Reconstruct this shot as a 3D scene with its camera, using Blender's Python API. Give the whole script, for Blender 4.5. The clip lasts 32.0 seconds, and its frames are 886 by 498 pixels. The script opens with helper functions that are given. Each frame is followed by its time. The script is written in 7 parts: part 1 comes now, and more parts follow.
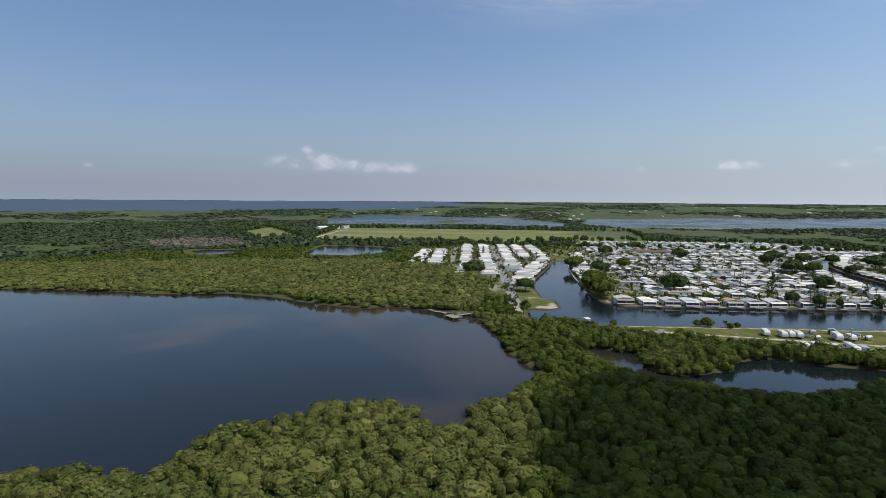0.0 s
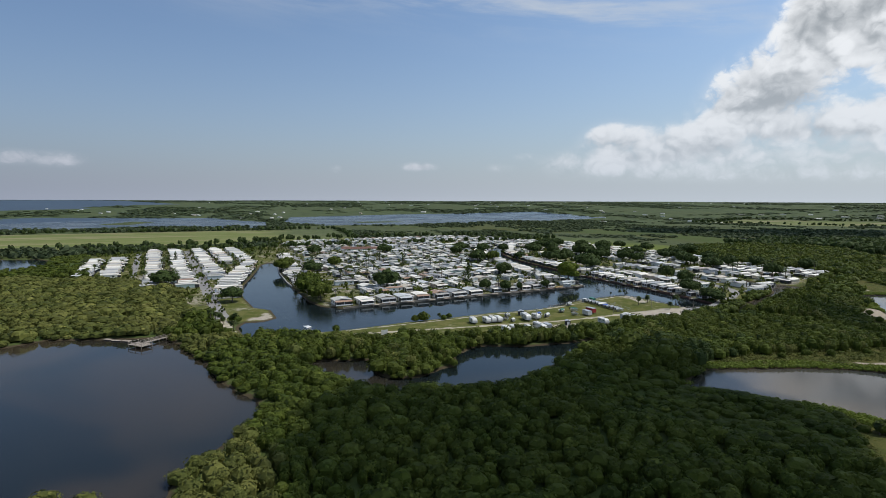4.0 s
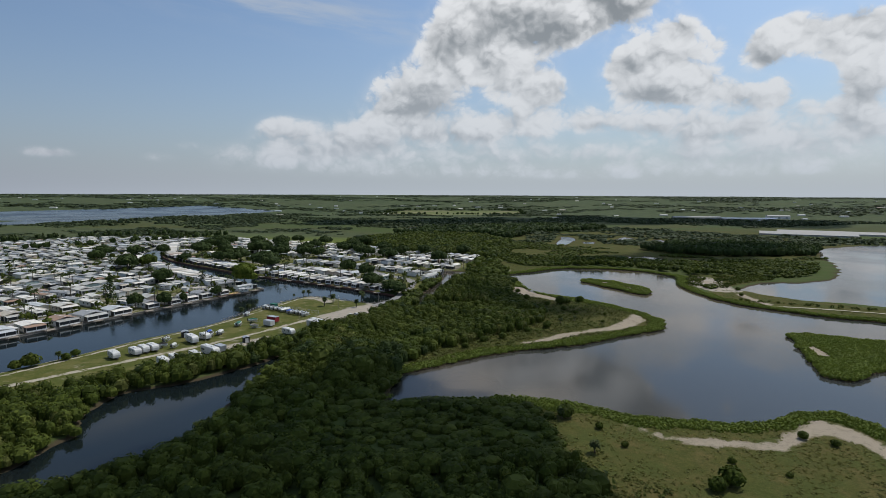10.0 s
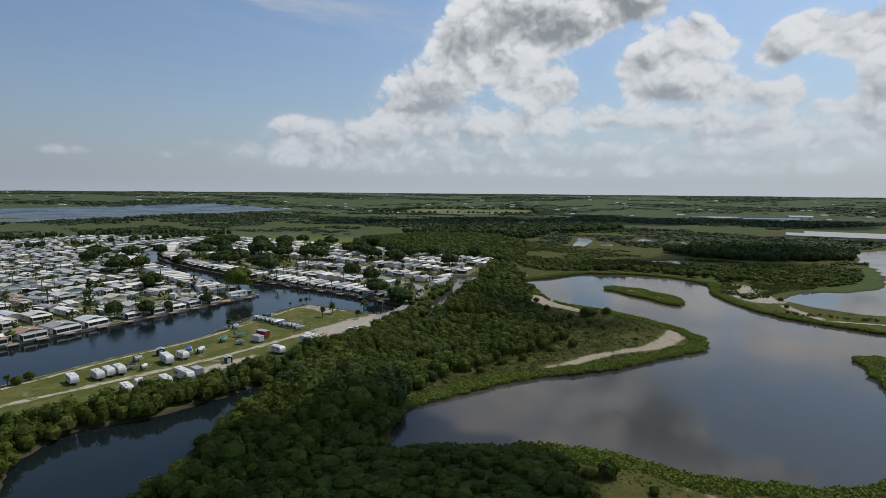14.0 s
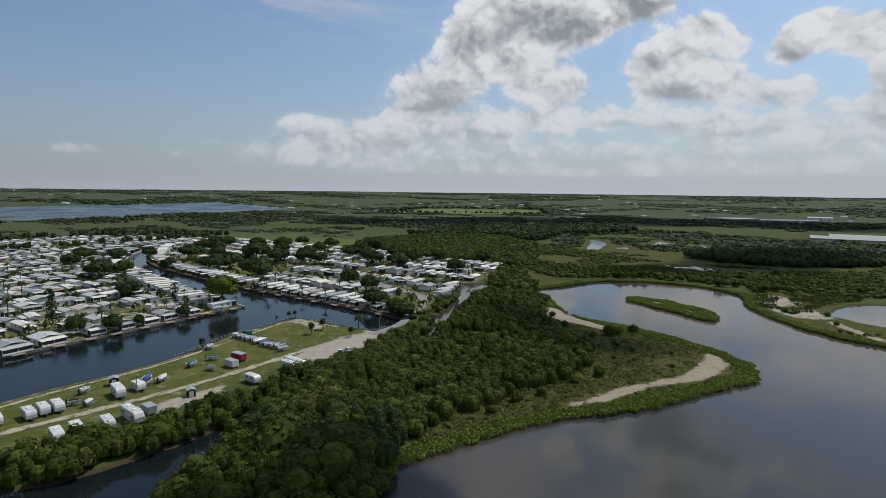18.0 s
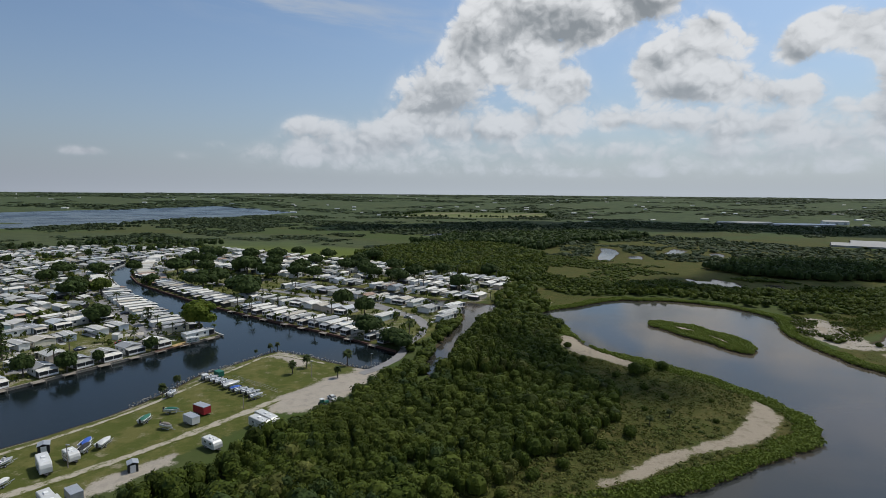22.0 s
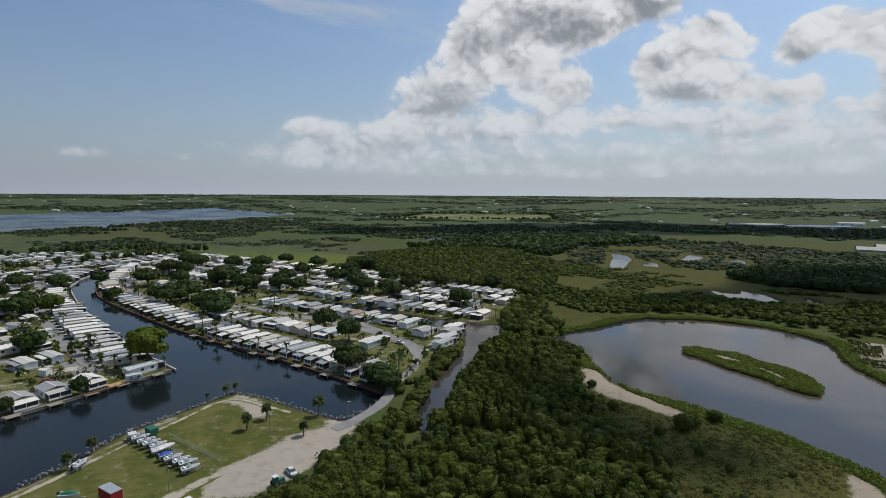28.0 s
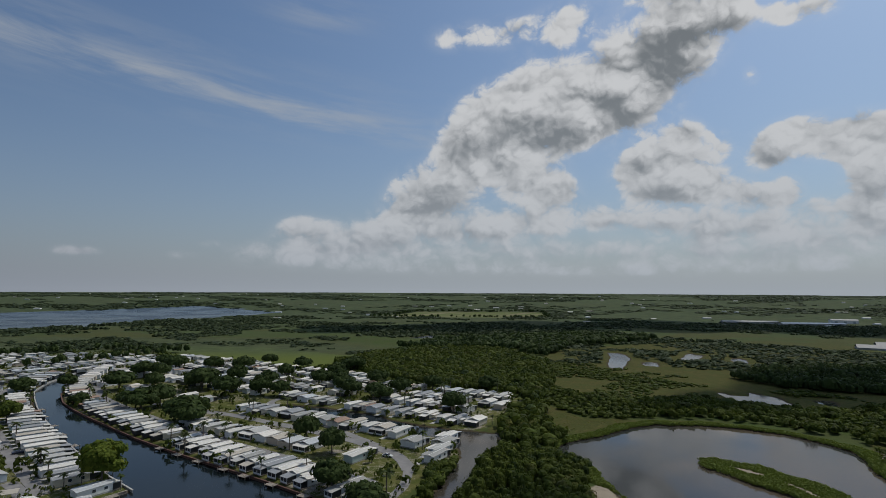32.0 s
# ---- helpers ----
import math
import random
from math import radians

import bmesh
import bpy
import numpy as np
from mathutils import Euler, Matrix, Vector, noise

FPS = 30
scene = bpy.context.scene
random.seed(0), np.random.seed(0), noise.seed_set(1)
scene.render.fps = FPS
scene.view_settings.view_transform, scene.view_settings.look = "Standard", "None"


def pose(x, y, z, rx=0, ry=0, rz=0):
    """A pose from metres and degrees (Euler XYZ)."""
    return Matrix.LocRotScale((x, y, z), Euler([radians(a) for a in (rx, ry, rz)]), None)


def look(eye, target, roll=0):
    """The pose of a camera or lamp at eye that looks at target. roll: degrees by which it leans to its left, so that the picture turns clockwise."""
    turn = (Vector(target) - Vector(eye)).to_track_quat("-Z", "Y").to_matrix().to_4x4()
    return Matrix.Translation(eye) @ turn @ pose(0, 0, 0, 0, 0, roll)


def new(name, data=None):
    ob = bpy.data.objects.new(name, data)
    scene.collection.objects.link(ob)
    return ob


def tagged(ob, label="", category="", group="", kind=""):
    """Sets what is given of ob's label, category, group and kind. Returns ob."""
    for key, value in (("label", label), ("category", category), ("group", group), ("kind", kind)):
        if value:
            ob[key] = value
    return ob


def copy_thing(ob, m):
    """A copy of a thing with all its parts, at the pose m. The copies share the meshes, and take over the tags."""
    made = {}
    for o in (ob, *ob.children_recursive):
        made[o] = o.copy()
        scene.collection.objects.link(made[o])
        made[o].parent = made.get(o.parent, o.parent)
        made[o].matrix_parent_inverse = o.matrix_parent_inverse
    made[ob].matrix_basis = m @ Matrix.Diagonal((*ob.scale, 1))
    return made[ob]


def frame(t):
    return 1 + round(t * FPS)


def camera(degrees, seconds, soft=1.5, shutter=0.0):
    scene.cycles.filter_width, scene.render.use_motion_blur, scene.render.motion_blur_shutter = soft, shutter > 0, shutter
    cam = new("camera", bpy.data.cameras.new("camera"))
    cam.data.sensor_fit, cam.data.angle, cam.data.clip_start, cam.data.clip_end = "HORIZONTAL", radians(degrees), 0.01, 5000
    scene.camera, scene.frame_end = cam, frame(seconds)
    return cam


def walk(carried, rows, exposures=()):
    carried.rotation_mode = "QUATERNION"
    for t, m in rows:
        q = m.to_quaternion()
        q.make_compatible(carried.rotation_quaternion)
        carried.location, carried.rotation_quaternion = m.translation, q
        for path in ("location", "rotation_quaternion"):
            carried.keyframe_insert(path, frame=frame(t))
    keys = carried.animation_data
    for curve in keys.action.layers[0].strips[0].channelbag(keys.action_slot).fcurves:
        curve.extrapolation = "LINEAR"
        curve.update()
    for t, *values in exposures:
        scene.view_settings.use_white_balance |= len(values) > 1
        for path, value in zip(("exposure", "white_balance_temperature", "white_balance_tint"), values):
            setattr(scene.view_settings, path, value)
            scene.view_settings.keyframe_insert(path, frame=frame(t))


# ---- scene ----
# ================= camera and its way =================
cam = camera(78.33, 32.0, soft=0.8)


def drone(x, y, z, yaw, pitch, roll):
    """Pose of the camera: yaw to the left of +y, pitch up, roll as look()."""
    return Matrix.Translation((x, y, z)) @ pose(0, 0, 0, 0, 0, yaw) @ pose(0, 0, 0, 90 + pitch) @ pose(0, 0, 0, 0, 0, roll)


# seconds, x, y, z, yaw, pitch, roll
PATH = [
    (0, 33.5, -68.1, 60.1, 63.05, -5.15, 0.38),
    (0.5, 30.5, -66.5, 60.1, 63.09, -5.19, 0.42),
    (1, 27.6, -65.0, 60.1, 62.86, -5.18, 0.41),
    (1.5, 24.6, -63.6, 60.1, 60.54, -5.17, 0.40),
    (2, 21.4, -62.3, 60.2, 57.21, -5.17, 0.55),
    (2.5, 18.3, -61.0, 60.3, 51.00, -5.16, 0.48),
    (3, 15.6, -59.8, 60.3, 43.61, -5.15, 0.44),
    (3.5, 13.2, -58.4, 60.2, 37.33, -5.18, 0.28),
    (5.5, 7.1, -49.4, 59.6, 20.81, -5.30, 0.28),
    (6, 5.8, -47.0, 59.6, 16.96, -5.38, 0.24),
    (6.5, 4.5, -44.2, 59.7, 13.09, -5.44, 0.22),
    (7, 3.3, -41.4, 59.6, 9.67, -5.51, 0.24),
    (7.5, 2.4, -38.7, 59.5, 6.76, -5.56, 0.27),
    (8, 1.6, -35.8, 59.5, 3.61, -5.65, 0.24),
    (8.5, 1.0, -32.6, 59.5, -0.00, -5.73, 0.33),
    (9, 0.6, -29.0, 59.6, -1.36, -5.74, 0.31),
    (9.5, 0.3, -25.4, 59.6, -1.14, -5.78, 0.26),
    (10, 0.2, -21.8, 59.7, -0.87, -5.81, 0.26),
    (11, 0.4, -14.9, 59.8, -0.47, -5.85, 0.31),
    (13, 0.0, 0.0, 60.0, 0.00, -5.96, 0.43),
    (16.5, 0.5, 26.9, 60.4, 0.75, -6.05, 0.60),
    (19, 1.2, 46.9, 62.0, 1.11, -6.12, 0.65),
    (21, 1.6, 62.4, 65.8, 1.32, -6.05, 0.55),
    (23, 2.1, 76.1, 67.9, 1.61, -5.93, 0.41),
    (25.5, 1.4, 94.5, 68.4, 1.41, -5.97, 0.49),
    (28, 2.5, 112.3, 68.6, 1.64, -5.90, 0.34),
    (30, 1.9, 123.3, 69.0, 0.98, -5.84, 0.27),
    (30.6, 1.9, 124.1, 69.0, 0.85, -5.75, 0.27),
    (31, 1.9, 124.5, 69.0, 0.74, -3.74, 0.29),
    (31.5, 1.7, 124.3, 68.7, 0.71, 0.35, 0.23),
    (32, 1.4, 123.9, 68.5, 0.74, 4.35, 0.27),
]
walk(cam, [(row[0], drone(*row[1:])) for row in PATH], [(0, 0.42), (3, 0.34), (6, 0.14), (9, 0.04), (14, 0.0), (30.6, 0.0), (31.5, -0.28), (32, -0.42)])

# ================= world, sun, exposure =================
SUN_AZ, SUN_EL = 52.0, 58.0          # degrees, clockwise from +y; above the horizon
world = bpy.data.worlds.new("sky")
scene.world = world
world.use_nodes = True


class Graph:
    """Short-hand for building node trees."""

    def __init__(self, tree):
        self.t = tree
        self.t.nodes.clear()

    def node(self, kind, ins=None):
        n = self.t.nodes.new(kind)
        for k, v in (ins or {}).items():
            self.put(n.inputs[k], v)
        return n

    def put(self, socket, v):
        if isinstance(v, bpy.types.NodeSocket):
            self.t.links.new(v, socket)
        else:
            socket.default_value = v

    def m(self, op, a, b=0.0, c=0.0, clamp=False):
        n = self.t.nodes.new("ShaderNodeMath")
        n.operation, n.use_clamp = op, clamp
        for i, v in enumerate((a, b, c)):
            self.put(n.inputs[i], v)
        return n.outputs[0]

    def mix(self, f, a, b, blend="MIX"):
        n = self.t.nodes.new("ShaderNodeMix")
        n.data_type, n.blend_type = "RGBA", blend
        for i, v in ((0, f), (6, a), (7, b)):
            if i > 0 and isinstance(v, tuple) and len(v) == 3:
                v = (*v, 1.0)
            self.put(n.inputs[i], v)
        return n.outputs[2]

    def ramp(self, f, lo, hi, smooth=True):
        n = self.t.nodes.new("ShaderNodeMapRange")
        n.interpolation_type = "SMOOTHSTEP" if smooth else "LINEAR"
        for i, v in enumerate((f, lo, hi, 0.0, 1.0)):
            self.put(n.inputs[i], v)
        return n.outputs[0]

    def noise(self, vec, scale, detail=4.0, rough=0.55, dist=0.0):
        n = self.t.nodes.new("ShaderNodeTexNoise")
        if vec is not None:
            self.put(n.inputs["Vector"], vec)
        for k, v in (("Scale", scale), ("Detail", detail), ("Roughness", rough), ("Distortion", dist)):
            n.inputs[k].default_value = v
        return n.outputs["Fac"]


# cloud masses: azimuth, elevation, half width, half height (degrees), weight
TOWERING = ((-1.8, 10.6, 4.3, 2.6, .95), (0.2, 14.6, 1.8, 2.2, .8), (-3.8, 8.6, 2.9, 1.6, .6), (6.4, 17.4, 5.4, 3.0, .95), (12.5, 17.4, 5.2, 2.7, .95), (18.3, 18.4, 4.1, 2.1, .8), (3.7, 13.6, 3.4, 2.9, .75), (8.8, 11.3, 3.4, 2.3, .85), (11.4, 9.9, 2.1, 1.5, .5))
ANVIL = ((22.7, 23.2, 4.1, 3.7, .95), (17.3, 20.8, 4.4, 3.1, .95), (9.8, 20.9, 3.5, 2.4, .85), (6.2, 18.3, 4.2, 2.5, .85), (5.0, 25.9, 4.4, 1.7, .44), (-0.6, 25.4, 2.8, 1.8, .30), (27.8, 25.1, 1.9, 1.8, .8), (32.3, 24.1, 1.9, 1.2, .55), (34.9, 23.9, 2.0, 1.2, .5), (29.4, 19.4, .9, 1.2, .36), (23.4, 29.6, 6.2, 2.7, .9), (12.2, 26.4, 3.5, 2.0, .55))
EASTERN = ((22.1, 13.0, 3.7, 2.2, .95), (23.7, 15.2, 1.8, 1.0, .7), (18.9, 11.5, 2.3, 1.8, .85), (25.1, 10.0, 2.8, 1.7, .8), (21.8, 9.5, 3.5, 1.0, .6), (26.8, 13.7, 1.1, 1.2, .4), (33.2, 13.6, 3.2, 1.7, .9), (37.1, 12.8, 2.2, 1.7, .9), (30.2, 12.2, 1.5, 1.3, .75), (31.9, 8.8, 1.3, 1.5, .75), (28.9, 9.0, 1.8, 1.2, .6), (37.6, 8.5, 1.6, 2.1, .9), (34.8, 7.4, 2.0, 1.0, .6), (43, 12, 5, 3, .9), (50, 8, 6, 3, .8))
LOW_BANK = ((-15.2, 5.5, 3.0, 2.0, .85), (-11.3, 5.1, 2.3, 1.7, .6), (-8.5, 5.7, 2.9, 1.8, .75), (-5.6, 6.6, 2.6, 2.1, .8), (-0.3, 6.1, 3.5, 1.6, .8), (5.5, 6.7, 3.5, 1.7, .75), (10.1, 7.2, 3.1, 1.8, .7))
LOW_EAST = ((15.6, 7.4, 2.3, 1.4, .75), (20.4, 7.0, 3.1, 1.5, .75), (25.4, 6.2, 3.3, 1.7, .85), (29.9, 6.0, 2.6, 1.5, .75), (34.2, 5.3, 2.8, 1.4, .8), (37.8, 5.6, 1.8, 1.5, .8), (44, 5, 4, 2, .8))
HORIZON_BANK = ((-20.0, 3.7, 3.1, 1.2, .5), (-13.0, 3.4, 4.5, 1.0, .6), (-3.8, 3.8, 5.3, 1.0, .65), (6.7, 3.9, 5.8, 1.0, .65), (16.8, 4.1, 5.4, 1.1, .65), (26.0, 3.6, 4.7, 1.0, .65), (34.3, 3.4, 4.4, 1.1, .7), (-34.7, 3.3, 1.8, .4, .6), (-24.0, 4.4, 1.2, .4, .4), (12.5, 2.1, 26.3, .8, .55))
WESTERN = ((-79.0, 3.7, 2.2, .8, .66), (-77.0, 5.0, .8, .5, .40), (-75.3, 3.8, 1.6, .9, .62), (-71.5, 3.4, 3.2, .7, .64), (-67.0, 3.3, 2.0, .7, .58), (-96.0, 2.9, .6, .3, .6), (-43.4, 3.1, .7, .5, .5), (-35.2, 3.4, 1.5, .5, .5), (-26.5, 3.3, 1.5, .5, .45))
OVERHEAD = ((20, 44, 24, 7, .8), (130, 30, 40, 22, .5), (-150, 40, 50, 25, .45))
GAPS = ((15.0, 11.2, 1.2, 2.0, .30), (17.0, 14.8, 2.6, .7, .35), (34.4, 10.0, 1.6, 1.4, .20), (28.0, 15.6, 1.2, 1.2, .4), (29.5, 11.0, .8, .6, .4), (-9.0, 9.5, 3.0, 1.6, .4), (29, 17.5, 7, 1.5, .5))
BELLIES = ((-1.5, 8.9, 4.4, 1.4, 1.0), (0.2, 13.6, 1.3, 1.3, .5), (12.1, 15.6, 5.5, 1.3, 1.0), (3.6, 15.6, 2.9, 1.8, .5), (21.3, 9.5, 3.0, .8, .7), (19.4, 12.2, 1.1, .8, .5), (33.0, 11.4, 2.4, .6, .7), (29.4, 8.3, 1.8, .8, .5), (37.8, 7.1, 1.5, .7, .5), (20.5, 20.4, 4.8, 3.1, .8), (23.8, 24.5, 3.8, 3.6, .7), (12.1, 16.8, 5.2, 1.2, .4))
LOW_BELLIES = ((25.4, 5.2, 2.9, .7, .8), (15.6, 6.7, 1.9, .5, .7), (-0.3, 5.8, 3.5, .6, .5), (5.5, 5.9, 2.9, .8, .5), (-5.0, 4.9, 2.9, .5, .5), (-13.0, 4.2, 3.3, .4, .5), (30.1, 3.0, 2.6, .5, .6), (17.9, 3.3, 3.2, .4, .6), (7.9, 3.3, 3.5, .4, .6), (20.4, 6.2, 2.6, .4, .5), (34.2, 4.5, 2.4, .4, .5))


def make_sky():
    g = Graph(world.node_tree)
    sky = g.node("ShaderNodeTexSky")
    sky.sky_type, sky.sun_disc = "NISHITA", False
    sky.sun_elevation, sky.sun_rotation = radians(SUN_EL), radians(SUN_AZ)
    sky.air_density, sky.dust_density, sky.ozone_density = 1.0, 2.6, 1.6
    way = g.node("ShaderNodeTexCoord").outputs["Generated"]
    sep = g.node("ShaderNodeSeparateXYZ", {0: way})
    x, y, z = sep.outputs
    az = g.m("DEGREES", g.m("ARCTAN2", x, y))
    el = g.m("DEGREES", g.m("ARCSINE", z))

    def blob(a0, e0, ra, re, w):
        """Weight of a cloud mass round its middle, and that weight times the height within the mass."""
        da = g.m("MULTIPLY", g.m("SUBTRACT", az, a0), 1 / ra)
        de = g.m("MULTIPLY", g.m("SUBTRACT", el, e0), 1 / re)
        r2 = g.m("ADD", g.m("MULTIPLY", da, da), g.m("MULTIPLY", de, de))
        k = g.m("MULTIPLY", g.m("EXPONENT", g.m("MULTIPLY", r2, -1.0)), w)
        return k, g.m("MULTIPLY", k, de)

    def total(masses):
        whole, rise = 0.0, 0.0
        for mass in masses:
            k, kd = blob(*mass)
            whole, rise = g.m("ADD", whole, k), g.m("ADD", rise, kd)
        return whole, rise

    cover, rise = total((*TOWERING, *ANVIL, *EASTERN, *LOW_BANK, *LOW_EAST, *HORIZON_BANK, *WESTERN, *OVERHEAD))
    under, _ = total((*BELLIES, *LOW_BELLIES))
    gaps, _ = total(GAPS)
    height = g.m("DIVIDE", rise, g.m("ADD", cover, 0.12))
    mass = g.m("SUBTRACT", g.m("MINIMUM", cover, 1.0), gaps)
    warp = g.node("ShaderNodeTexNoise", {"Vector": g.node("ShaderNodeCombineXYZ", {0: az, 1: el, 2: 3.0}).outputs[0], "Scale": 0.35, "Detail": 3.0, "Roughness": 0.6})
    wx, wy, _ = g.node("ShaderNodeSeparateXYZ", {0: warp.outputs["Color"]}).outputs

    def billows(daz, delv, octaves):
        """Heaped rounded puffs with sharp creases between them, about 0 to 1."""
        v = g.node("ShaderNodeCombineXYZ", {0: g.m("ADD", g.m("MULTIPLY", wx, 2.2), g.m("ADD", az, daz)),
                                            1: g.m("MULTIPLY", g.m("ADD", g.m("MULTIPLY", wy, 1.8), g.m("ADD", el, delv)), 1.25), 2: 0.0}).outputs[0]
        out, amp, scale = 0.0, 1.10, 0.17
        for k in range(octaves):
            n = g.noise(v, scale, 0.0, 0.5)
            out = g.m("ADD", out, g.m("MULTIPLY", g.m("ABSOLUTE", g.m("SUBTRACT", g.m("MULTIPLY", n, 2.0), 1.0)), amp))
            amp, scale = amp * 0.57, scale * 2.1
        return out

    full = billows(0.0, 0.0, 6)
    d0 = g.m("ADD", g.m("SUBTRACT", mass, 0.64), g.m("MULTIPLY", g.m("MULTIPLY", full, 0.86), g.ramp(cover, 0.05, 0.45)))
    soft = g.m("ADD", 0.36, g.m("MULTIPLY", g.ramp(el, 10.0, 4.0), 0.40))      # low clouds melt into the milky air
    thin = g.m("MULTIPLY", g.ramp(cover, 0.10, 0.80), g.m("ADD", 0.12, g.m("MULTIPLY", g.ramp(full, 0.15, 0.75), 0.62)))      # shreds and veils round the heaps
    alpha = g.m("MAXIMUM", g.ramp(d0, -0.08, soft), thin)
    broad = billows(0.0, 0.0, 3)
    lit = g.m("ADD", g.m("MULTIPLY", g.m("SUBTRACT", broad, billows(0.9, 1.3, 3)), 0.75), g.m("MULTIPLY", g.m("SUBTRACT", full, billows(0.25, 0.40, 6)), 0.66))
    thick = g.ramp(d0, 0.05, 0.75)
    lum = g.m("ADD", g.m("SUBTRACT", 0.98, g.m("MULTIPLY", thick, 0.34)), g.m("ADD", g.m("MULTIPLY", height, 0.22), g.m("MULTIPLY", g.m("SUBTRACT", broad, 0.35), 0.35)))
    lum = g.m("SUBTRACT", lum, g.m("MULTIPLY", under, g.m("SUBTRACT", 0.98, g.m("MULTIPLY", full, 0.30))))
    lum = g.ramp(g.m("ADD", lum, lit), -0.40, 1.15)
    cloud = g.mix(lum, (0.185, 0.205, 0.222), (0.79, 0.80, 0.815))
    # thin high streaks
    tilt = g.m("ADD", el, g.m("MULTIPLY", az, 0.10))
    sv = g.node("ShaderNodeCombineXYZ", {0: g.m("MULTIPLY", az, 0.05), 1: g.m("MULTIPLY", tilt, 0.34), 2: 4.0}).outputs[0]

    def band(a0, t0, ra, rt, w):
        da = g.m("DIVIDE", g.m("SUBTRACT", az, a0), ra)
        dt = g.m("DIVIDE", g.m("SUBTRACT", tilt, t0), rt)
        return g.m("MULTIPLY", g.m("EXPONENT", g.m("MULTIPLY", g.m("ADD", g.m("MULTIPLY", da, da), g.m("MULTIPLY", dt, dt)), -1.0)), w)

    veil = g.m("ADD", g.m("ADD", band(-24, 16.6, 17, 1.0, .9), band(-13, 15.2, 12, .6, .8)), g.m("ADD", band(-22, 17.0, 22, 3.4, .35), g.m("ADD", blob(-50, 21, 14, 3, .6)[0], blob(-14, 27, 5, 1.5, .5)[0])), clamp=True)
    streak = g.m("MULTIPLY", g.ramp(g.noise(sv, 1.7, 8.0, 0.6, 0.3), 0.34, 0.74), veil)
    glow = g.ramp(az, -100.0, 10.0)
    blue = g.mix(1.0, sky.outputs[0], SKY_GAIN, "MULTIPLY")
    blue = g.mix(g.m("SUBTRACT", 1.0, glow), blue, (0.80, 0.80, 0.82), "MULTIPLY")
    base = g.mix(g.m("MULTIPLY", streak, 0.70), blue, (0.50, 0.53, 0.56))
    # milky air low over the horizon, brighter towards the sun
    haze = g.m("EXPONENT", g.m("MULTIPLY", g.m("MAXIMUM", el, 0.0), -0.115))
    air = g.mix(glow, HAZE, HAZE_SUN)
    base = g.mix(g.m("MULTIPLY", haze, 0.86), base, air)
    base = g.mix(alpha, base, g.mix(g.m("MULTIPLY", g.m("EXPONENT", g.m("MULTIPLY", g.m("MAXIMUM", el, 0.0), -0.090)), 1.0), cloud, air))
    bg = g.node("ShaderNodeBackground", {"Color": base, "Strength": 1.0})
    g.node("ShaderNodeOutputWorld", {0: bg.outputs[0]})


SKY_GAIN, HAZE, HAZE_SUN = (0.082, 0.102, 0.118), (0.255, 0.285, 0.370), (0.475, 0.53, 0.595)
make_sky()

sun_data = bpy.data.lights.new("sun", "SUN")
sun_data.energy, sun_data.angle, sun_data.color = 3.0, radians(0.55), (1.0, 0.95, 0.87)
sun = new("sun", sun_data)
_a, _e = radians(SUN_AZ), radians(SUN_EL)
sun.matrix_world = look((0, 0, 900), (-900 * math.sin(_a) * math.cos(_e), -900 * math.cos(_a) * math.cos(_e), 900 - 900 * math.sin(_e)))

# ================= materials =================
def material(name):
    mat = bpy.data.materials.new(name)
    mat.use_nodes = True
    return mat, Graph(mat.node_tree)


def surface(g, color, rough=0.7, metal=0.0, bump=None, bump_m=0.02, spec=0.4, extra=None):
    b = g.node("ShaderNodeBsdfPrincipled", {"Base Color": color if not isinstance(color, tuple) else (*color, 1.0)[:4],
                                            "Roughness": rough, "Metallic": metal, "Specular IOR Level": spec})
    if bump is not None:
        n = g.node("ShaderNodeBump", {"Height": bump, "Distance": bump_m, "Strength": 0.8})
        g.put(b.inputs["Normal"], n.outputs[0])
    g.node("ShaderNodeOutputMaterial", {0: b.outputs[0]})
    return b


def node_attr(self, name):
    n = self.t.nodes.new("ShaderNodeAttribute")
    n.attribute_name = name
    return n.outputs["Fac"]


Graph.node_attr = node_attr


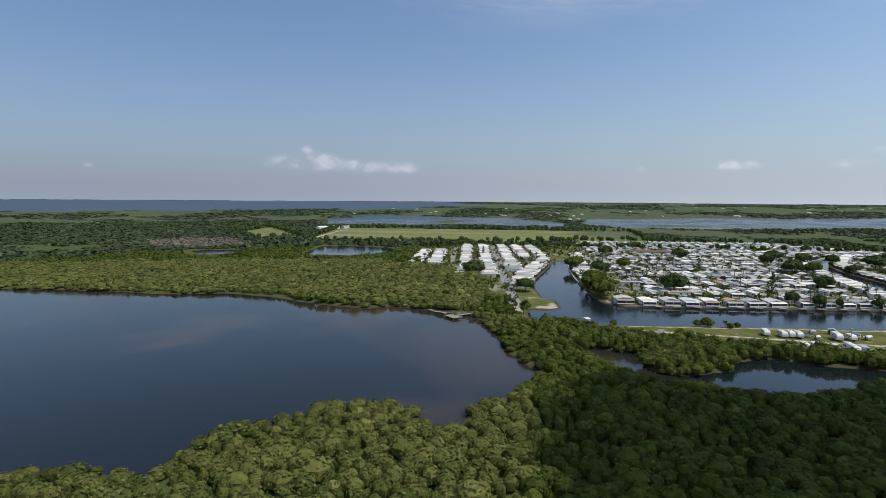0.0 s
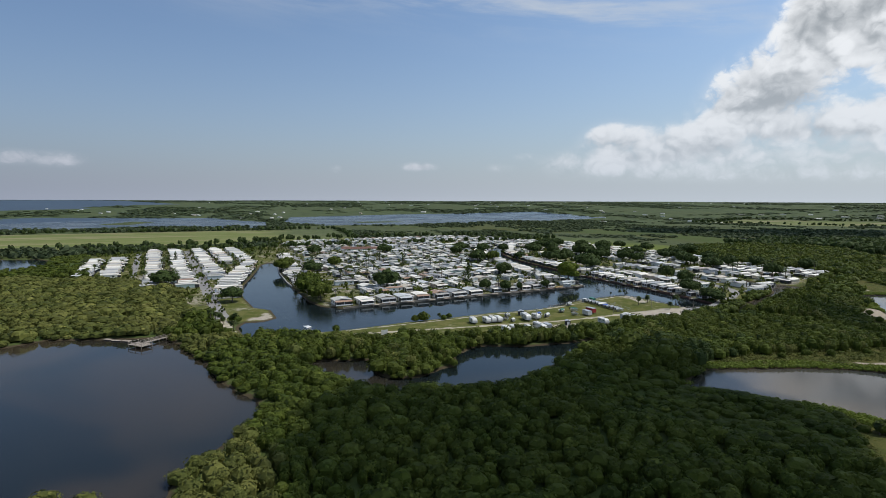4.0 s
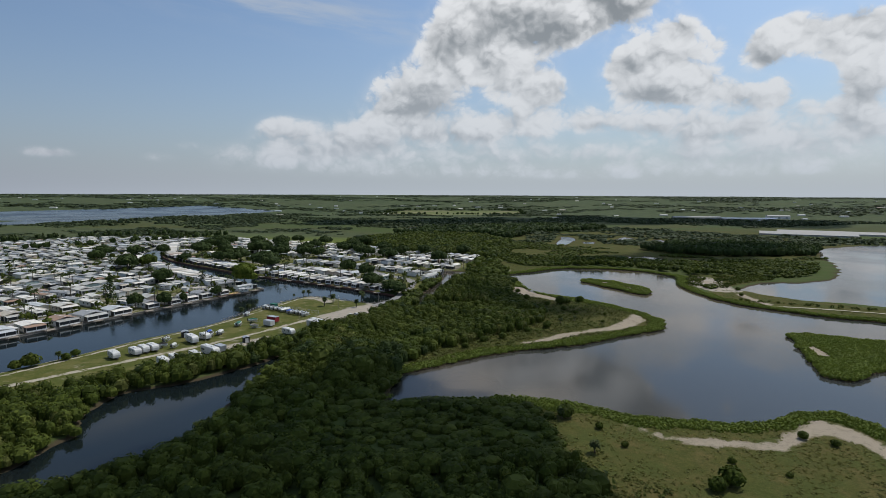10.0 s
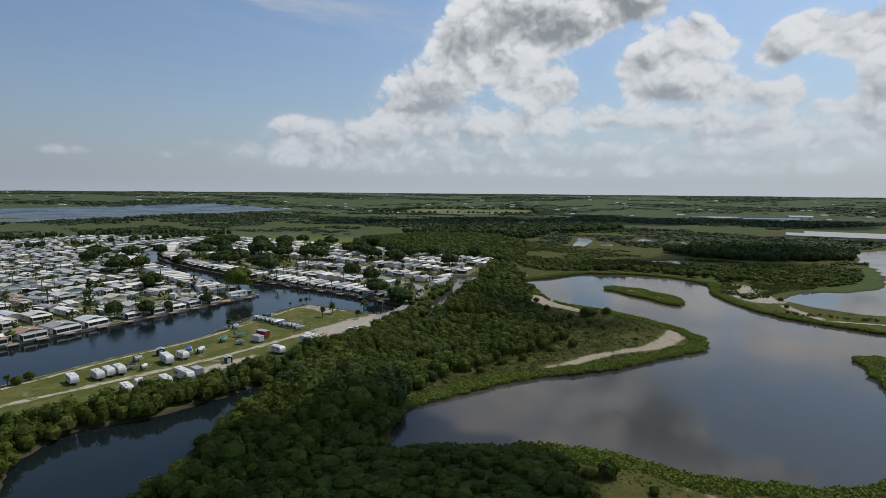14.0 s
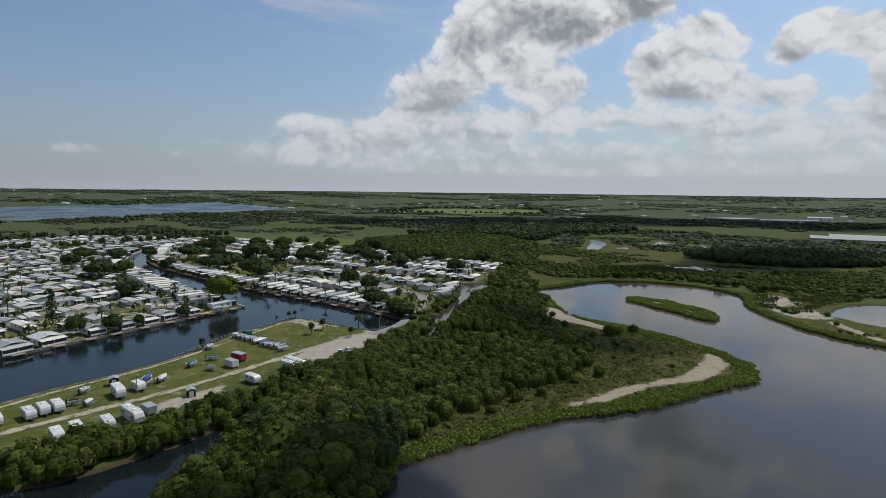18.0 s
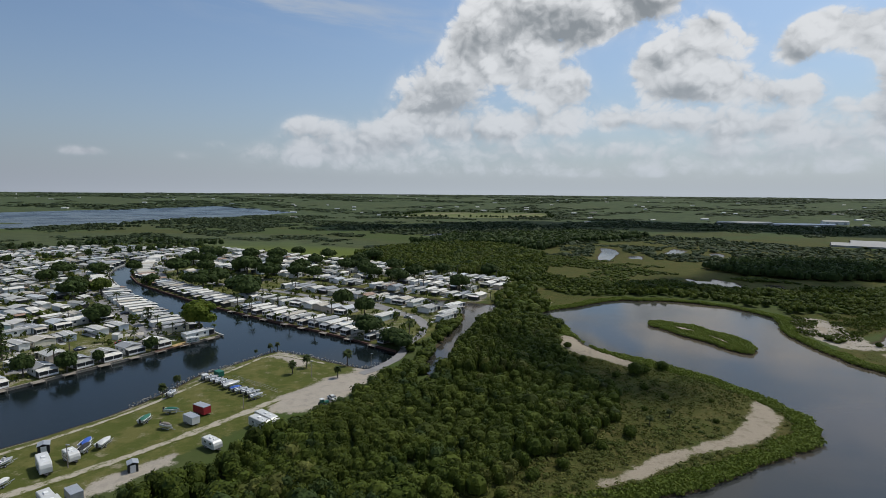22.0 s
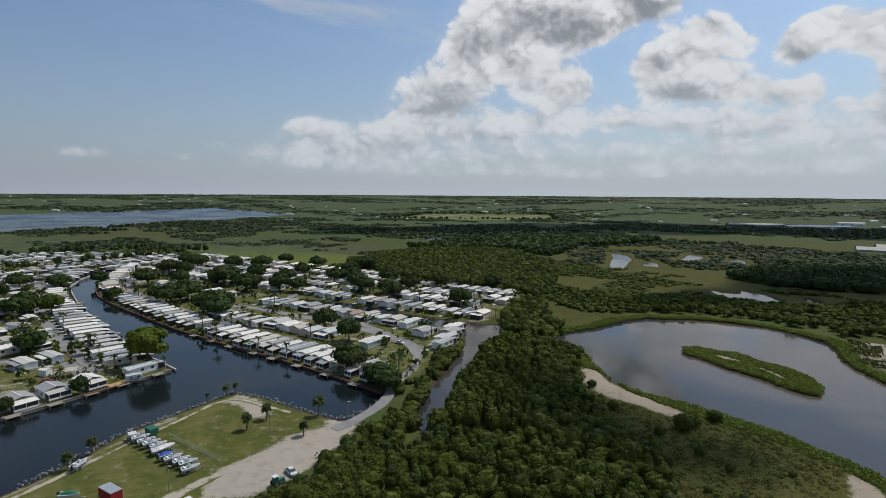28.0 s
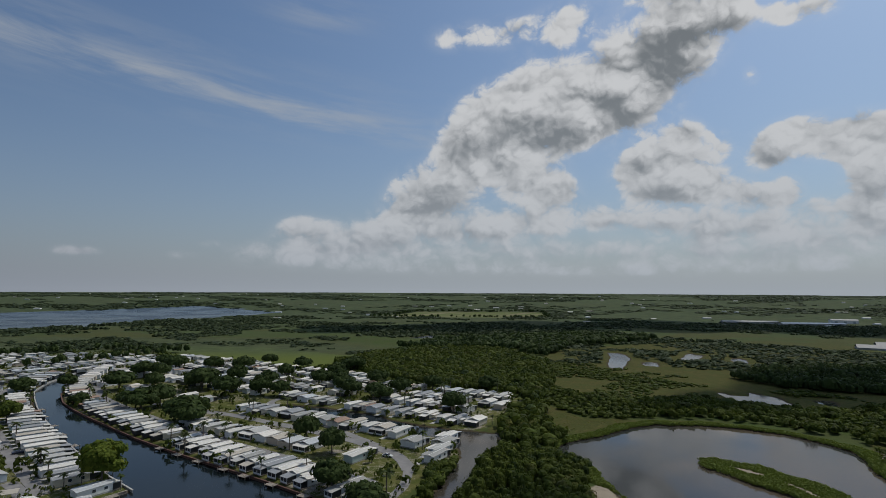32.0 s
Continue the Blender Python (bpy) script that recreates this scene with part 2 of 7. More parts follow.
def foliage(name, dark, light, tint, glow=0.30):
    """Leaves: colour by leaf island and by object, with some light passing through."""
    mat, g = material(name)
    geo = g.node("ShaderNodeNewGeometry")
    where = geo.outputs["Position"]
    isl = geo.outputs["Random Per Island"]
    big = g.ramp(g.noise(where, 0.045, 3.0), 0.35, 0.68)
    tone = g.node_attr("tone")          # each plant's own lighter or darker green
    c = g.mix(isl, dark, light)
    c = g.mix(g.m("MULTIPLY", g.m("MAXIMUM", tone, 0.0), 0.9), c, tuple(1.45 * v for v in tint))
    c = g.mix(g.m("MULTIPLY", g.m("MAXIMUM", g.m("MULTIPLY", tone, -1.0), 0.0), 1.0), c, tuple(0.62 * v for v in dark))
    c = g.mix(g.m("MULTIPLY", big, 0.55), c, tint)
    c = g.mix(g.ramp(isl, 0.93, 1.0), c, tuple(1.5 * v for v in tint))
    fine = g.noise(where, 4.5, 6.0, 0.75)
    c = g.mix(g.m("MULTIPLY", g.ramp(fine, 0.44, 0.66), 0.26), c, tuple(0.5 * v for v in dark))
    n = g.node("ShaderNodeBump", {"Height": fine, "Distance": 0.16, "Strength": 0.5})
    d = g.node("ShaderNodeBsdfPrincipled", {"Base Color": c, "Roughness": 0.6, "Specular IOR Level": 0.06, "Normal": n.outputs[0]})
    t = g.node("ShaderNodeBsdfTranslucent", {"Color": c, "Normal": n.outputs[0]})
    s = g.node("ShaderNodeMixShader", {0: glow, 1: d.outputs[0], 2: t.outputs[0]})
    g.node("ShaderNodeOutputMaterial", {0: s.outputs[0]})
    return mat


LEAF_MANGROVE = foliage("mangrove_leaves", (0.056, 0.070, 0.018), (0.120, 0.137, 0.033), (0.136, 0.135, 0.038))
LEAF_WOOD = foliage("woodland_leaves", (0.032, 0.049, 0.009), (0.078, 0.108, 0.016), (0.082, 0.098, 0.018))
LEAF_OAK = foliage("oak_leaves", (0.026, 0.044, 0.013), (0.060, 0.088, 0.025), (0.046, 0.066, 0.019), 0.25)
LEAF_BRIGHT = foliage("sycamore_leaves", (0.060, 0.095, 0.012), (0.130, 0.165, 0.025), (0.120, 0.130, 0.020))
LEAF_PALM = foliage("palm_fronds", (0.030, 0.048, 0.014), (0.070, 0.095, 0.030), (0.075, 0.080, 0.035))
LEAF_MARSH = foliage("marsh_grass", (0.096, 0.132, 0.022), (0.142, 0.186, 0.033), (0.132, 0.164, 0.032), 0.4)
LEAF_TUSSOCK = foliage("tussock_grass", (0.098, 0.104, 0.026), (0.150, 0.146, 0.046), (0.130, 0.132, 0.034), 0.4)
LEAF_HERB = foliage("meadow_herbs", (0.048, 0.070, 0.015), (0.100, 0.128, 0.027), (0.120, 0.118, 0.034), 0.3)
# distance haze is put into this colour: a bluer, greyer green
LEAF_FAR_HAZED = foliage("far_leaves_hazed", (0.038, 0.056, 0.029), (0.064, 0.088, 0.040), (0.066, 0.082, 0.038), 0.3)
LEAF_DRY = foliage("bare_scrub", (0.085, 0.075, 0.060), (0.17, 0.15, 0.125), (0.13, 0.12, 0.09), 0.1)


def make_bark():
    mat, g = material("bark")
    p = g.node("ShaderNodeNewGeometry").outputs["Position"]
    n = g.noise(p, 3.0, 6.0, 0.65)
    surface(g, g.mix(n, (0.055, 0.042, 0.032), (0.19, 0.16, 0.13)), 0.9, bump=n, bump_m=0.04)
    return mat


def plain(name, a, b, rough=0.6, metal=0.0, scale=1.2, bump_m=0.01, spec=0.4, rnd=0.0):
    """Two-scale mottled surface between colours a and b; rnd varies it from object to object."""
    mat, g = material(name)
    p = g.node("ShaderNodeTexCoord").outputs["Object"]
    n = g.noise(p, scale, 6.0, 0.6)
    fine = g.noise(p, scale * 9, 3.0, 0.6)
    c = g.mix(g.ramp(n, 0.3, 0.72), a, b)
    c = g.mix(g.m("MULTIPLY", fine, 0.16), c, tuple(0.55 * v for v in a))
    if rnd:
        r = g.node("ShaderNodeObjectInfo").outputs["Random"]
        c = g.mix(g.m("MULTIPLY", r, rnd), c, tuple(0.45 * v for v in a))
    surface(g, c, g.m("ADD", rough - 0.06, g.m("MULTIPLY", fine, 0.12)), metal, n, bump_m, spec)
    return mat


def make_roof(name, island):
    """Painted and weathered aluminium pans: standing ribs, streaks, and a tone of its own for each roof."""
    mat, g = material(name)
    tc = g.node("ShaderNodeTexCoord").outputs["Object"]
    geo = g.node("ShaderNodeNewGeometry")
    r = geo.outputs["Random Per Island"] if island else g.node("ShaderNodeObjectInfo").outputs["Random"]
    ramp = g.node("ShaderNodeValToRGB", {0: r})
    ramp.color_ramp.interpolation = "CONSTANT"
    el = ramp.color_ramp.elements
    el[0].position, el[0].color = 0.0, (0.66, 0.66, 0.64, 1)
    el[1].position, el[1].color = 0.22, (0.44, 0.45, 0.45, 1)
    for at, c in ((0.40, (0.72, 0.71, 0.68, 1)), (0.50, (0.31, 0.32, 0.32, 1)), (0.64, (0.54, 0.54, 0.52, 1)), (0.76, (0.27, 0.29, 0.32, 1)),
                  (0.86, (0.46, 0.43, 0.38, 1)), (0.93, (0.46, 0.50, 0.55, 1)), (0.97, (0.30, 0.20, 0.15, 1))):
        e = el.new(at)
        e.color = c
    n = g.noise(tc, 0.5, 6.0, 0.65)
    sep = g.node("ShaderNodeSeparateXYZ", {0: tc})
    sv = g.node("ShaderNodeCombineXYZ", {0: g.m("MULTIPLY", sep.outputs[0], 0.25), 1: g.m("MULTIPLY", sep.outputs[1], 4.0), 2: 0.0}).outputs[0]
    streak = g.noise(sv, 1.0, 5.0, 0.6)
    c = g.mix(g.m("MULTIPLY", g.ramp(n, 0.42, 0.75), 0.45), ramp.outputs[0], (0.34, 0.33, 0.30))
    c = g.mix(g.m("MULTIPLY", g.ramp(streak, 0.5, 0.8), 0.30), c, (0.30, 0.29, 0.27))
    rib = g.m("PINGPONG", sep.outputs[1], 0.2)
    c = g.mix(1.0, c, (0.92, 0.89, 0.83), "MULTIPLY")
    surface(g, c, 0.55, 0.0, g.ramp(rib, 0.15, 0.2), 0.03, 0.2)
    return mat


def make_wall(name, island):
    mat, g = material(name)
    tc = g.node("ShaderNodeTexCoord").outputs["Object"]
    r = g.node("ShaderNodeNewGeometry").outputs["Random Per Island"] if island else g.node("ShaderNodeObjectInfo").outputs["Random"]
    ramp = g.node("ShaderNodeValToRGB", {0: r})
    el = ramp.color_ramp.elements
    ramp.color_ramp.interpolation = "CONSTANT"
    el[0].color, el[1].position, el[1].color = (0.74, 0.73, 0.70, 1), 0.5, (0.62, 0.60, 0.54, 1)
    for at, c in ((0.65, (0.52, 0.57, 0.60, 1)), (0.75, (0.66, 0.60, 0.48, 1)), (0.85, (0.50, 0.42, 0.34, 1)), (0.93, (0.42, 0.50, 0.47, 1))):
        e = el.new(at)
        e.color = c
    n = g.noise(tc, 1.4, 6.0, 0.6)
    c = g.mix(g.m("MULTIPLY", g.ramp(n, 0.45, 0.8), 0.3), ramp.outputs[0], (0.36, 0.34, 0.30))
    z = g.node("ShaderNodeSeparateXYZ", {0: tc}).outputs[2]
    surface(g, c, 0.6, 0.0, g.m("PINGPONG", z, 0.1), 0.02)
    return mat


def make_glass(name, c=(0.02, 0.025, 0.03), rough=0.06):
    mat, g = material(name)
    p = g.node("ShaderNodeTexCoord").outputs["Object"]
    surface(g, g.mix(g.noise(p, 0.8, 3.0), c, tuple(2.2 * v for v in c)), rough, 0.0, spec=0.6)
    return mat


def make_water():
    mat, g = material("water")
    p = g.node("ShaderNodeNewGeometry").outputs["Position"]
    fine = g.noise(p, 0.9, 4.0, 0.6)
    calm = g.ramp(g.noise(p, 0.012, 3.0), 0.4, 0.65)
    big = g.noise(p, 0.010, 3.0, 0.5, 0.6)
    east, north, _ = g.node("ShaderNodeSeparateXYZ", {0: p}).outputs
    c = g.mix(g.m("MULTIPLY", g.m("ADD", 0.06, g.m("MULTIPLY", g.ramp(big, 0.48, 0.68), 0.60)), g.m("MULTIPLY", g.ramp(east, -60.0, -110.0), g.ramp(north, 100.0, 76.0))), (0.007, 0.011, 0.012), (0.050, 0.036, 0.022))
    c = g.mix(g.ramp(east, -25.0, 10.0), c, g.mix(g.ramp(big, 0.44, 0.62), (0.036, 0.038, 0.037), (0.084, 0.068, 0.050)))
    h = g.m("MULTIPLY", fine, g.m("ADD", 0.12, calm))
    out = g.node("ShaderNodeVectorMath", {0: p})
    out.operation = "LENGTH"
    wind = g.ramp(out.outputs["Value"], 560.0, 800.0)              # wind reaches the open lagoons
    b = surface(g, c, g.m("ADD", g.m("ADD", 0.03, g.m("MULTIPLY", wind, 0.16)), g.m("MULTIPLY", calm, 0.11)), 0.0, h, 0.05, g.m("SUBTRACT", 0.44, g.m("MULTIPLY", wind, 0.02)))
    b.inputs["IOR"].default_value = 1.33
    return mat


def make_sea():
    """Open wind-ruffled bay."""
    mat, g = material("sea")
    p = g.node("ShaderNodeNewGeometry").outputs["Position"]
    n = g.noise(p, 0.004, 5.0, 0.6)
    surface(g, g.mix(n, (0.040, 0.062, 0.090), (0.058, 0.082, 0.112)), 0.65, 0.0, g.noise(p, 0.05, 4.0), 1.5, 0.12)
    return mat


def make_ground():
    """Scrub floor, mown grass, meadow, sand, bare soil and mud, weighted by the plan; far land tinted for haze."""
    mat, g = material("ground_cover")
    p = g.node("ShaderNodeNewGeometry").outputs["Position"]

    def weight(name):
        return g.node_attr(name)

    n1, n2, n3 = g.noise(p, 0.05, 5.0, 0.6), g.noise(p, 0.4, 5.0, 0.65), g.noise(p, 2.5, 4.0, 0.7)
    c = g.mix(n2, (0.040, 0.054, 0.018), (0.074, 0.088, 0.030))
    c = g.mix(g.ramp(n1, 0.4, 0.65), c, (0.050, 0.072, 0.020))
    meadow = g.mix(n2, (0.046, 0.054, 0.013), (0.098, 0.091, 0.025))
    meadow = g.mix(g.ramp(g.noise(p, 0.16, 6.0, 0.7), 0.42, 0.62), meadow, (0.106, 0.086, 0.031))
    meadow = g.mix(g.m("MULTIPLY", g.ramp(g.noise(p, 0.07, 7.0, 0.75), 0.46, 0.60), 0.8), meadow, (0.058, 0.074, 0.018))
    meadow = g.mix(g.m("MULTIPLY", g.ramp(n3, 0.50, 0.70), 0.6), meadow, (0.125, 0.102, 0.048))
    meadow = g.mix(g.m("MULTIPLY", g.ramp(g.noise(p, 7.0, 4.0, 0.7), 0.44, 0.62), 0.6), meadow, (0.030, 0.038, 0.012))
    meadow = g.mix(g.m("MULTIPLY", g.ramp(g.noise(p, 0.9, 5.0, 0.75), 0.45, 0.60), 0.7), meadow, (0.042, 0.050, 0.013))
    mown = g.mix(n2, (0.054, 0.067, 0.015), (0.090, 0.098, 0.027))
    mown = g.mix(g.m("MULTIPLY", g.ramp(g.noise(p, 0.10, 6.0, 0.7), 0.44, 0.62), 0.75), mown, (0.128, 0.118, 0.042))
    mown = g.mix(g.m("MULTIPLY", g.ramp(g.noise(p, 0.22, 8.0, 0.80), 0.545, 0.665), 0.8), mown, (0.23, 0.20, 0.14))
    mown = g.mix(g.m("MULTIPLY", g.ramp(g.noise(p, 5.0, 4.0, 0.7), 0.45, 0.65), 0.35), mown, (0.040, 0.052, 0.012))
    sand = g.mix(n3, (0.20, 0.165, 0.12), (0.34, 0.295, 0.23))
    sand = g.mix(g.m("MULTIPLY", g.ramp(n2, 0.5, 0.7), 0.6), sand, (0.15, 0.125, 0.085))
    soil = g.mix(n3, (0.23, 0.20, 0.16), (0.40, 0.36, 0.30))
    soil = g.mix(g.m("MULTIPLY", g.ramp(n2, 0.45, 0.7), 0.55), soil, (0.20, 0.18, 0.155))
    mud = g.mix(n2, (0.035, 0.028, 0.018), (0.075, 0.060, 0.036))
    px, py, _ = g.node("ShaderNodeSeparateXYZ", {0: p}).outputs
    along = g.m("ADD", g.m("MULTIPLY", px, 0.82), g.m("MULTIPLY", py, -0.57))
    sv = g.node("ShaderNodeCombineXYZ", {0: g.m("MULTIPLY", along, 0.03), 1: g.m("MULTIPLY", py, 0.002), 2: 0.0}).outputs[0]
    field = g.mix(n2, (0.098, 0.122, 0.036), (0.132, 0.148, 0.052))
    field = g.mix(g.m("MULTIPLY", g.ramp(g.noise(sv, 1.0, 4.0, 0.65), 0.48, 0.62), 0.55), field, (0.27, 0.22, 0.15))
    edge = g.m("MULTIPLY", g.m("SUBTRACT", g.m("ADD", g.m("MULTIPLY", n2, 0.6), g.m("MULTIPLY", n3, 0.4)), 0.5), 1.6)
    for name, col in (("meadow", meadow), ("field", field), ("pasture", g.mix(n2, (0.072, 0.098, 0.020), (0.110, 0.126, 0.034))), ("mown", mown), ("soil", soil), ("sand", sand), ("mud", mud)):
        c = g.mix(g.ramp(g.m("ADD", weight(name), edge), 0.38, 0.62), c, col)
    # far land turns to a greyer, bluer green that stands in for haze
    hazed_plain = g.mix(g.ramp(g.noise(p, 0.035, 8.0, 0.75), 0.36, 0.64), (0.042, 0.058, 0.034), (0.074, 0.092, 0.046))
    c = g.mix(g.m("MULTIPLY", weight("far"), 0.8), c, hazed_plain)
    surface(g, c, 0.95, 0.0, g.m("ADD", g.m("MULTIPLY", n2, 0.6), g.m("MULTIPLY", n3, 0.4)), 0.25, 0.05)
    return mat


SEA = make_sea()
GROUND, WATER, BARK = make_ground(), make_water(), make_bark()
ROOF, ROOF_FAR, WALL, WALL_FAR = make_roof("roof_metal", False), make_roof("roof_metal_far", True), make_wall("siding", False), make_wall("siding_far", True)
GLASS, SCREEN = make_glass("window_glass"), make_glass("insect_screen", (0.012, 0.013, 0.014), 0.5)
TRIM = plain("white_trim", (0.78, 0.78, 0.76), (0.68, 0.67, 0.64), 0.5)
TIMBER = plain("weathered_timber", (0.20, 0.17, 0.14), (0.32, 0.28, 0.23), 0.85, scale=2.0)
FRESH = plain("fresh_yellow_timber", (0.50, 0.34, 0.15), (0.42, 0.28, 0.12), 0.75, scale=2.0)
RED_WOOD = plain("rust_red_planks", (0.13, 0.062, 0.042), (0.09, 0.048, 0.034), 0.8, scale=2.0)
CONCRETE = plain("concrete", (0.36, 0.35, 0.33), (0.46, 0.45, 0.42), 0.9, scale=0.7, rnd=0.3)
ASPHALT = plain("worn_asphalt", (0.17, 0.165, 0.16), (0.23, 0.22, 0.21), 0.92, scale=0.25)


def make_track():
    """Crushed shell with grass creeping in from the rims and down the middle."""
    mat, g = material("shell_track")
    p = g.node("ShaderNodeNewGeometry").outputs["Position"]
    rim = g.node_attr("rim")
    n, f = g.noise(p, 0.35, 6.0, 0.7), g.noise(p, 3.0, 5.0, 0.7)
    shell = g.mix(f, (0.25, 0.22, 0.17), (0.42, 0.38, 0.31))
    grass = g.mix(f, (0.064, 0.076, 0.018), (0.112, 0.114, 0.036))
    k = g.m("ADD", g.m("MULTIPLY", rim, 0.55), g.m("ADD", g.m("MULTIPLY", n, 1.7), g.m("ADD", g.m("MULTIPLY", f, 0.7), -0.72)))
    surface(g, g.mix(g.ramp(k, 0.60, 0.88), shell, grass), 0.95, 0.0, f, 0.06, 0.05)
    return mat


TRACK = make_track()
ROCK = plain("riprap", (0.17, 0.16, 0.14), (0.26, 0.245, 0.215), 0.95, scale=1.5, rnd=0.4)
WHITE = plain("white_gelcoat", (0.62, 0.62, 0.60), (0.50, 0.50, 0.47), 0.35, scale=0.8, rnd=0.3)
GREY = plain("grey_metal", (0.42, 0.44, 0.46), (0.34, 0.35, 0.37), 0.45, 0.4)
RED = plain("red_painted_steel", (0.30, 0.022, 0.028), (0.22, 0.018, 0.022), 0.5)
BLUE = plain("blue_tarpaulin", (0.02, 0.07, 0.32), (0.03, 0.10, 0.40), 0.55)
GREEN = plain("green_canvas", (0.012, 0.10, 0.065), (0.02, 0.13, 0.085), 0.6)
NAVY = plain("navy_paint", (0.02, 0.03, 0.06), (0.03, 0.04, 0.08), 0.3)
DARK = plain("black_rubber", (0.018, 0.018, 0.018), (0.03, 0.03, 0.03), 0.8)

# ================= plan =================
# The park lies on a grid turned by 30 degrees: u runs along the main canal, v away from it.
def xy(u, v):
    return 0.5 * u - 0.866 * v, 0.866 * u + 0.5 * v


def uv(x, y):
    return 0.5 * x + 0.866 * y, -0.866 * x + 0.5 * y


def on_grid(pts):
    return [xy(*p) for p in pts]


HEART = (0.0, 30.0)      # middle of the flight
EYE_H = 65.0


def lift(r):
    """Height of the far land: beyond 1.5 km true distance is drawn together, so that land meets the sky as it does over 28 km."""
    r = np.asarray(r, float)
    far = r + 0.002275 * np.maximum(r - 1500.0, 0.0) ** 2
    return EYE_H * (1 - r / far) - far**2 / (2 * 6.37e6) * r / far * (r > 1500)


def draw_in(x, y):
    """Plan position of a place given by its true distance."""
    dx, dy = x - HEART[0], y - HEART[1]
    d = math.hypot(dx, dy)
    r = d
    if d > 1500:
        k = 0.002275
        q = 1 - 2 * k * 1500
        r = (-q + math.sqrt(q * q - 4 * k * (k * 1500**2 - d))) / (2 * k)
    return HEART[0] + dx * r / d, HEART[1] + dy * r / d


def far_poly(pts):
    return [draw_in(*p) for p in pts]


# large brown lake
LAKE = [
    [(-560, -420), (-420, -175), (-372, -102), (-345, -68), (-334, -36), (-308, -12), (-274, 7), (-252, 27), (-249, 45), (-232, 58), (-209, 74), (-199, 71), (-172, 63),
     (-142, 51), (-123, 47), (-112, 44), (-103, 25), (-99, 15), (-95, 5), (-86, -5), (-92, -9), (-101, -8), (-110, -11), (-117, -26), (-113, -42), (-110, -56), (-101, -69),
     (-93, -75), (-99, -81), (-107, -90), (-106, -102), (-112, -140), (-130, -220), (-180, -420)],
]
# mangrove creek and pond
CREEK_POND = [
    [(-136, 82), (-130, 88), (-118, 96), (-111, 93), (-106, 85), (-97, 84), (-90, 92), (-88, 108), (-94, 122), (-93, 134), (-87, 139), (-76, 146), (-64, 160), (-57, 172),
     (-52, 186), (-46, 190), (-47, 182), (-52, 168), (-56, 150), (-58, 128), (-58, 108), (-62, 98), (-72, 88), (-86, 78), (-100, 71), (-118, 73)],
]
# lagoon with its western arm
LAGOON = [
    [(-13, 128), (-12, 152), (3, 162), (20, 174), (34, 180), (56, 187), (64, 192), (85, 203), (101, 213), (106, 219), (108, 232), (103, 249), (97, 261), (89, 273), (76, 287), (62, 299),
     (58, 317), (57, 339), (51, 351), (43, 357), (55, 376), (75, 388), (91, 402), (108, 409), (138, 407), (161, 393), (171, 378), (174, 360), (162, 335), (158, 312), (160, 279),
     (173, 256), (192, 236), (219, 222), (300, 190), (420, 160), (420, 60), (240, 70), (150, 84), (120, 94), (114, 108), (110, 120), (99, 121), (89, 114), (78, 113), (67, 114), (55, 118), (41, 127), (25, 131), (4, 130)],
]
# pond behind the dyke
DYKE_POND = [
    [(191, 314), (223, 341), (251, 341), (281, 354), (322, 398), (357, 454), (376, 499), (430, 575), (520, 620), (700, 560), (700, 300), (420, 240), (300, 236), (246, 256), (231, 271), (210, 279), (198, 298)],
]
# main canal, its left arm and its branch through the park
CANALS = [
    on_grid([(-12, 204), (17, 201.5), (32, 200), (63, 202), (86, 201), (110, 202), (125, 199.5), (141, 199), (153, 200.5), (165, 204), (176.5, 208.3), (197, 208.8), (215, 209), (217, 195), (216, 180), (217, 162), (230, 159), (240, 162), (246, 205), (250, 268), (254, 308), (267, 386), (275, 421), (294, 467), (327, 511),
             (352, 536), (343, 548), (317, 528), (285, 482), (266, 435), (247, 377), (231, 316), (221, 266), (218, 248), (160, 248), (100, 249), (45, 248), (36, 258), (33, 275), (37, 356), (42, 410), (54, 480), (46, 485), (38, 470), (20, 400), (8, 356), (1, 310), (2, 272), (9, 262), (8, 240), (1, 234), (-8, 236), (-12, 226)]),
]
# creek beside the causeway and the inner canal
CAUSEWAY_CREEK = [
    [(-12, 270), (-10, 288), (-5, 304), (0, 331), (7, 354), (5, 374), (-2, 382), (-20, 394), (-46, 416), (-74, 432), (-99, 445), (-96, 453), (-70, 443), (-43, 428), (-18, 407), (4, 396), (26, 390), (26, 380), (20, 366), (15, 343), (7, 317), (3, 299), (1, 279), (-5, 258)],
]
# ponds beyond the mangroves in the west
WEST_PONDS = [
    [(-655, -44), (-652, 0), (-620, 8), (-590, -8), (-600, -40)],
    [(-520, 62), (-560, 58), (-600, 80), (-655, 108), (-650, 140), (-598, 180), (-560, 170), (-530, 146), (-518, 100)],
]
# small ponds in the marsh
MARSH_PONDS = [
    [(141, 614), (154, 614), (185, 685), (191, 727), (179, 742), (166, 690)],
    [(182, 500), (181, 476), (191, 461), (209, 462), (214, 485), (203, 501), (196, 486)], [(229, 474), (231, 456), (243, 473)],
    [(180, 634), (191, 626), (201, 656), (188, 657)], [(232, 680), (243, 668), (275, 718), (265, 734)], [(278, 667), (286, 651), (303, 688), (291, 692)], [(-60, 905), (-30, 960), (20, 955), (0, 905)],
]
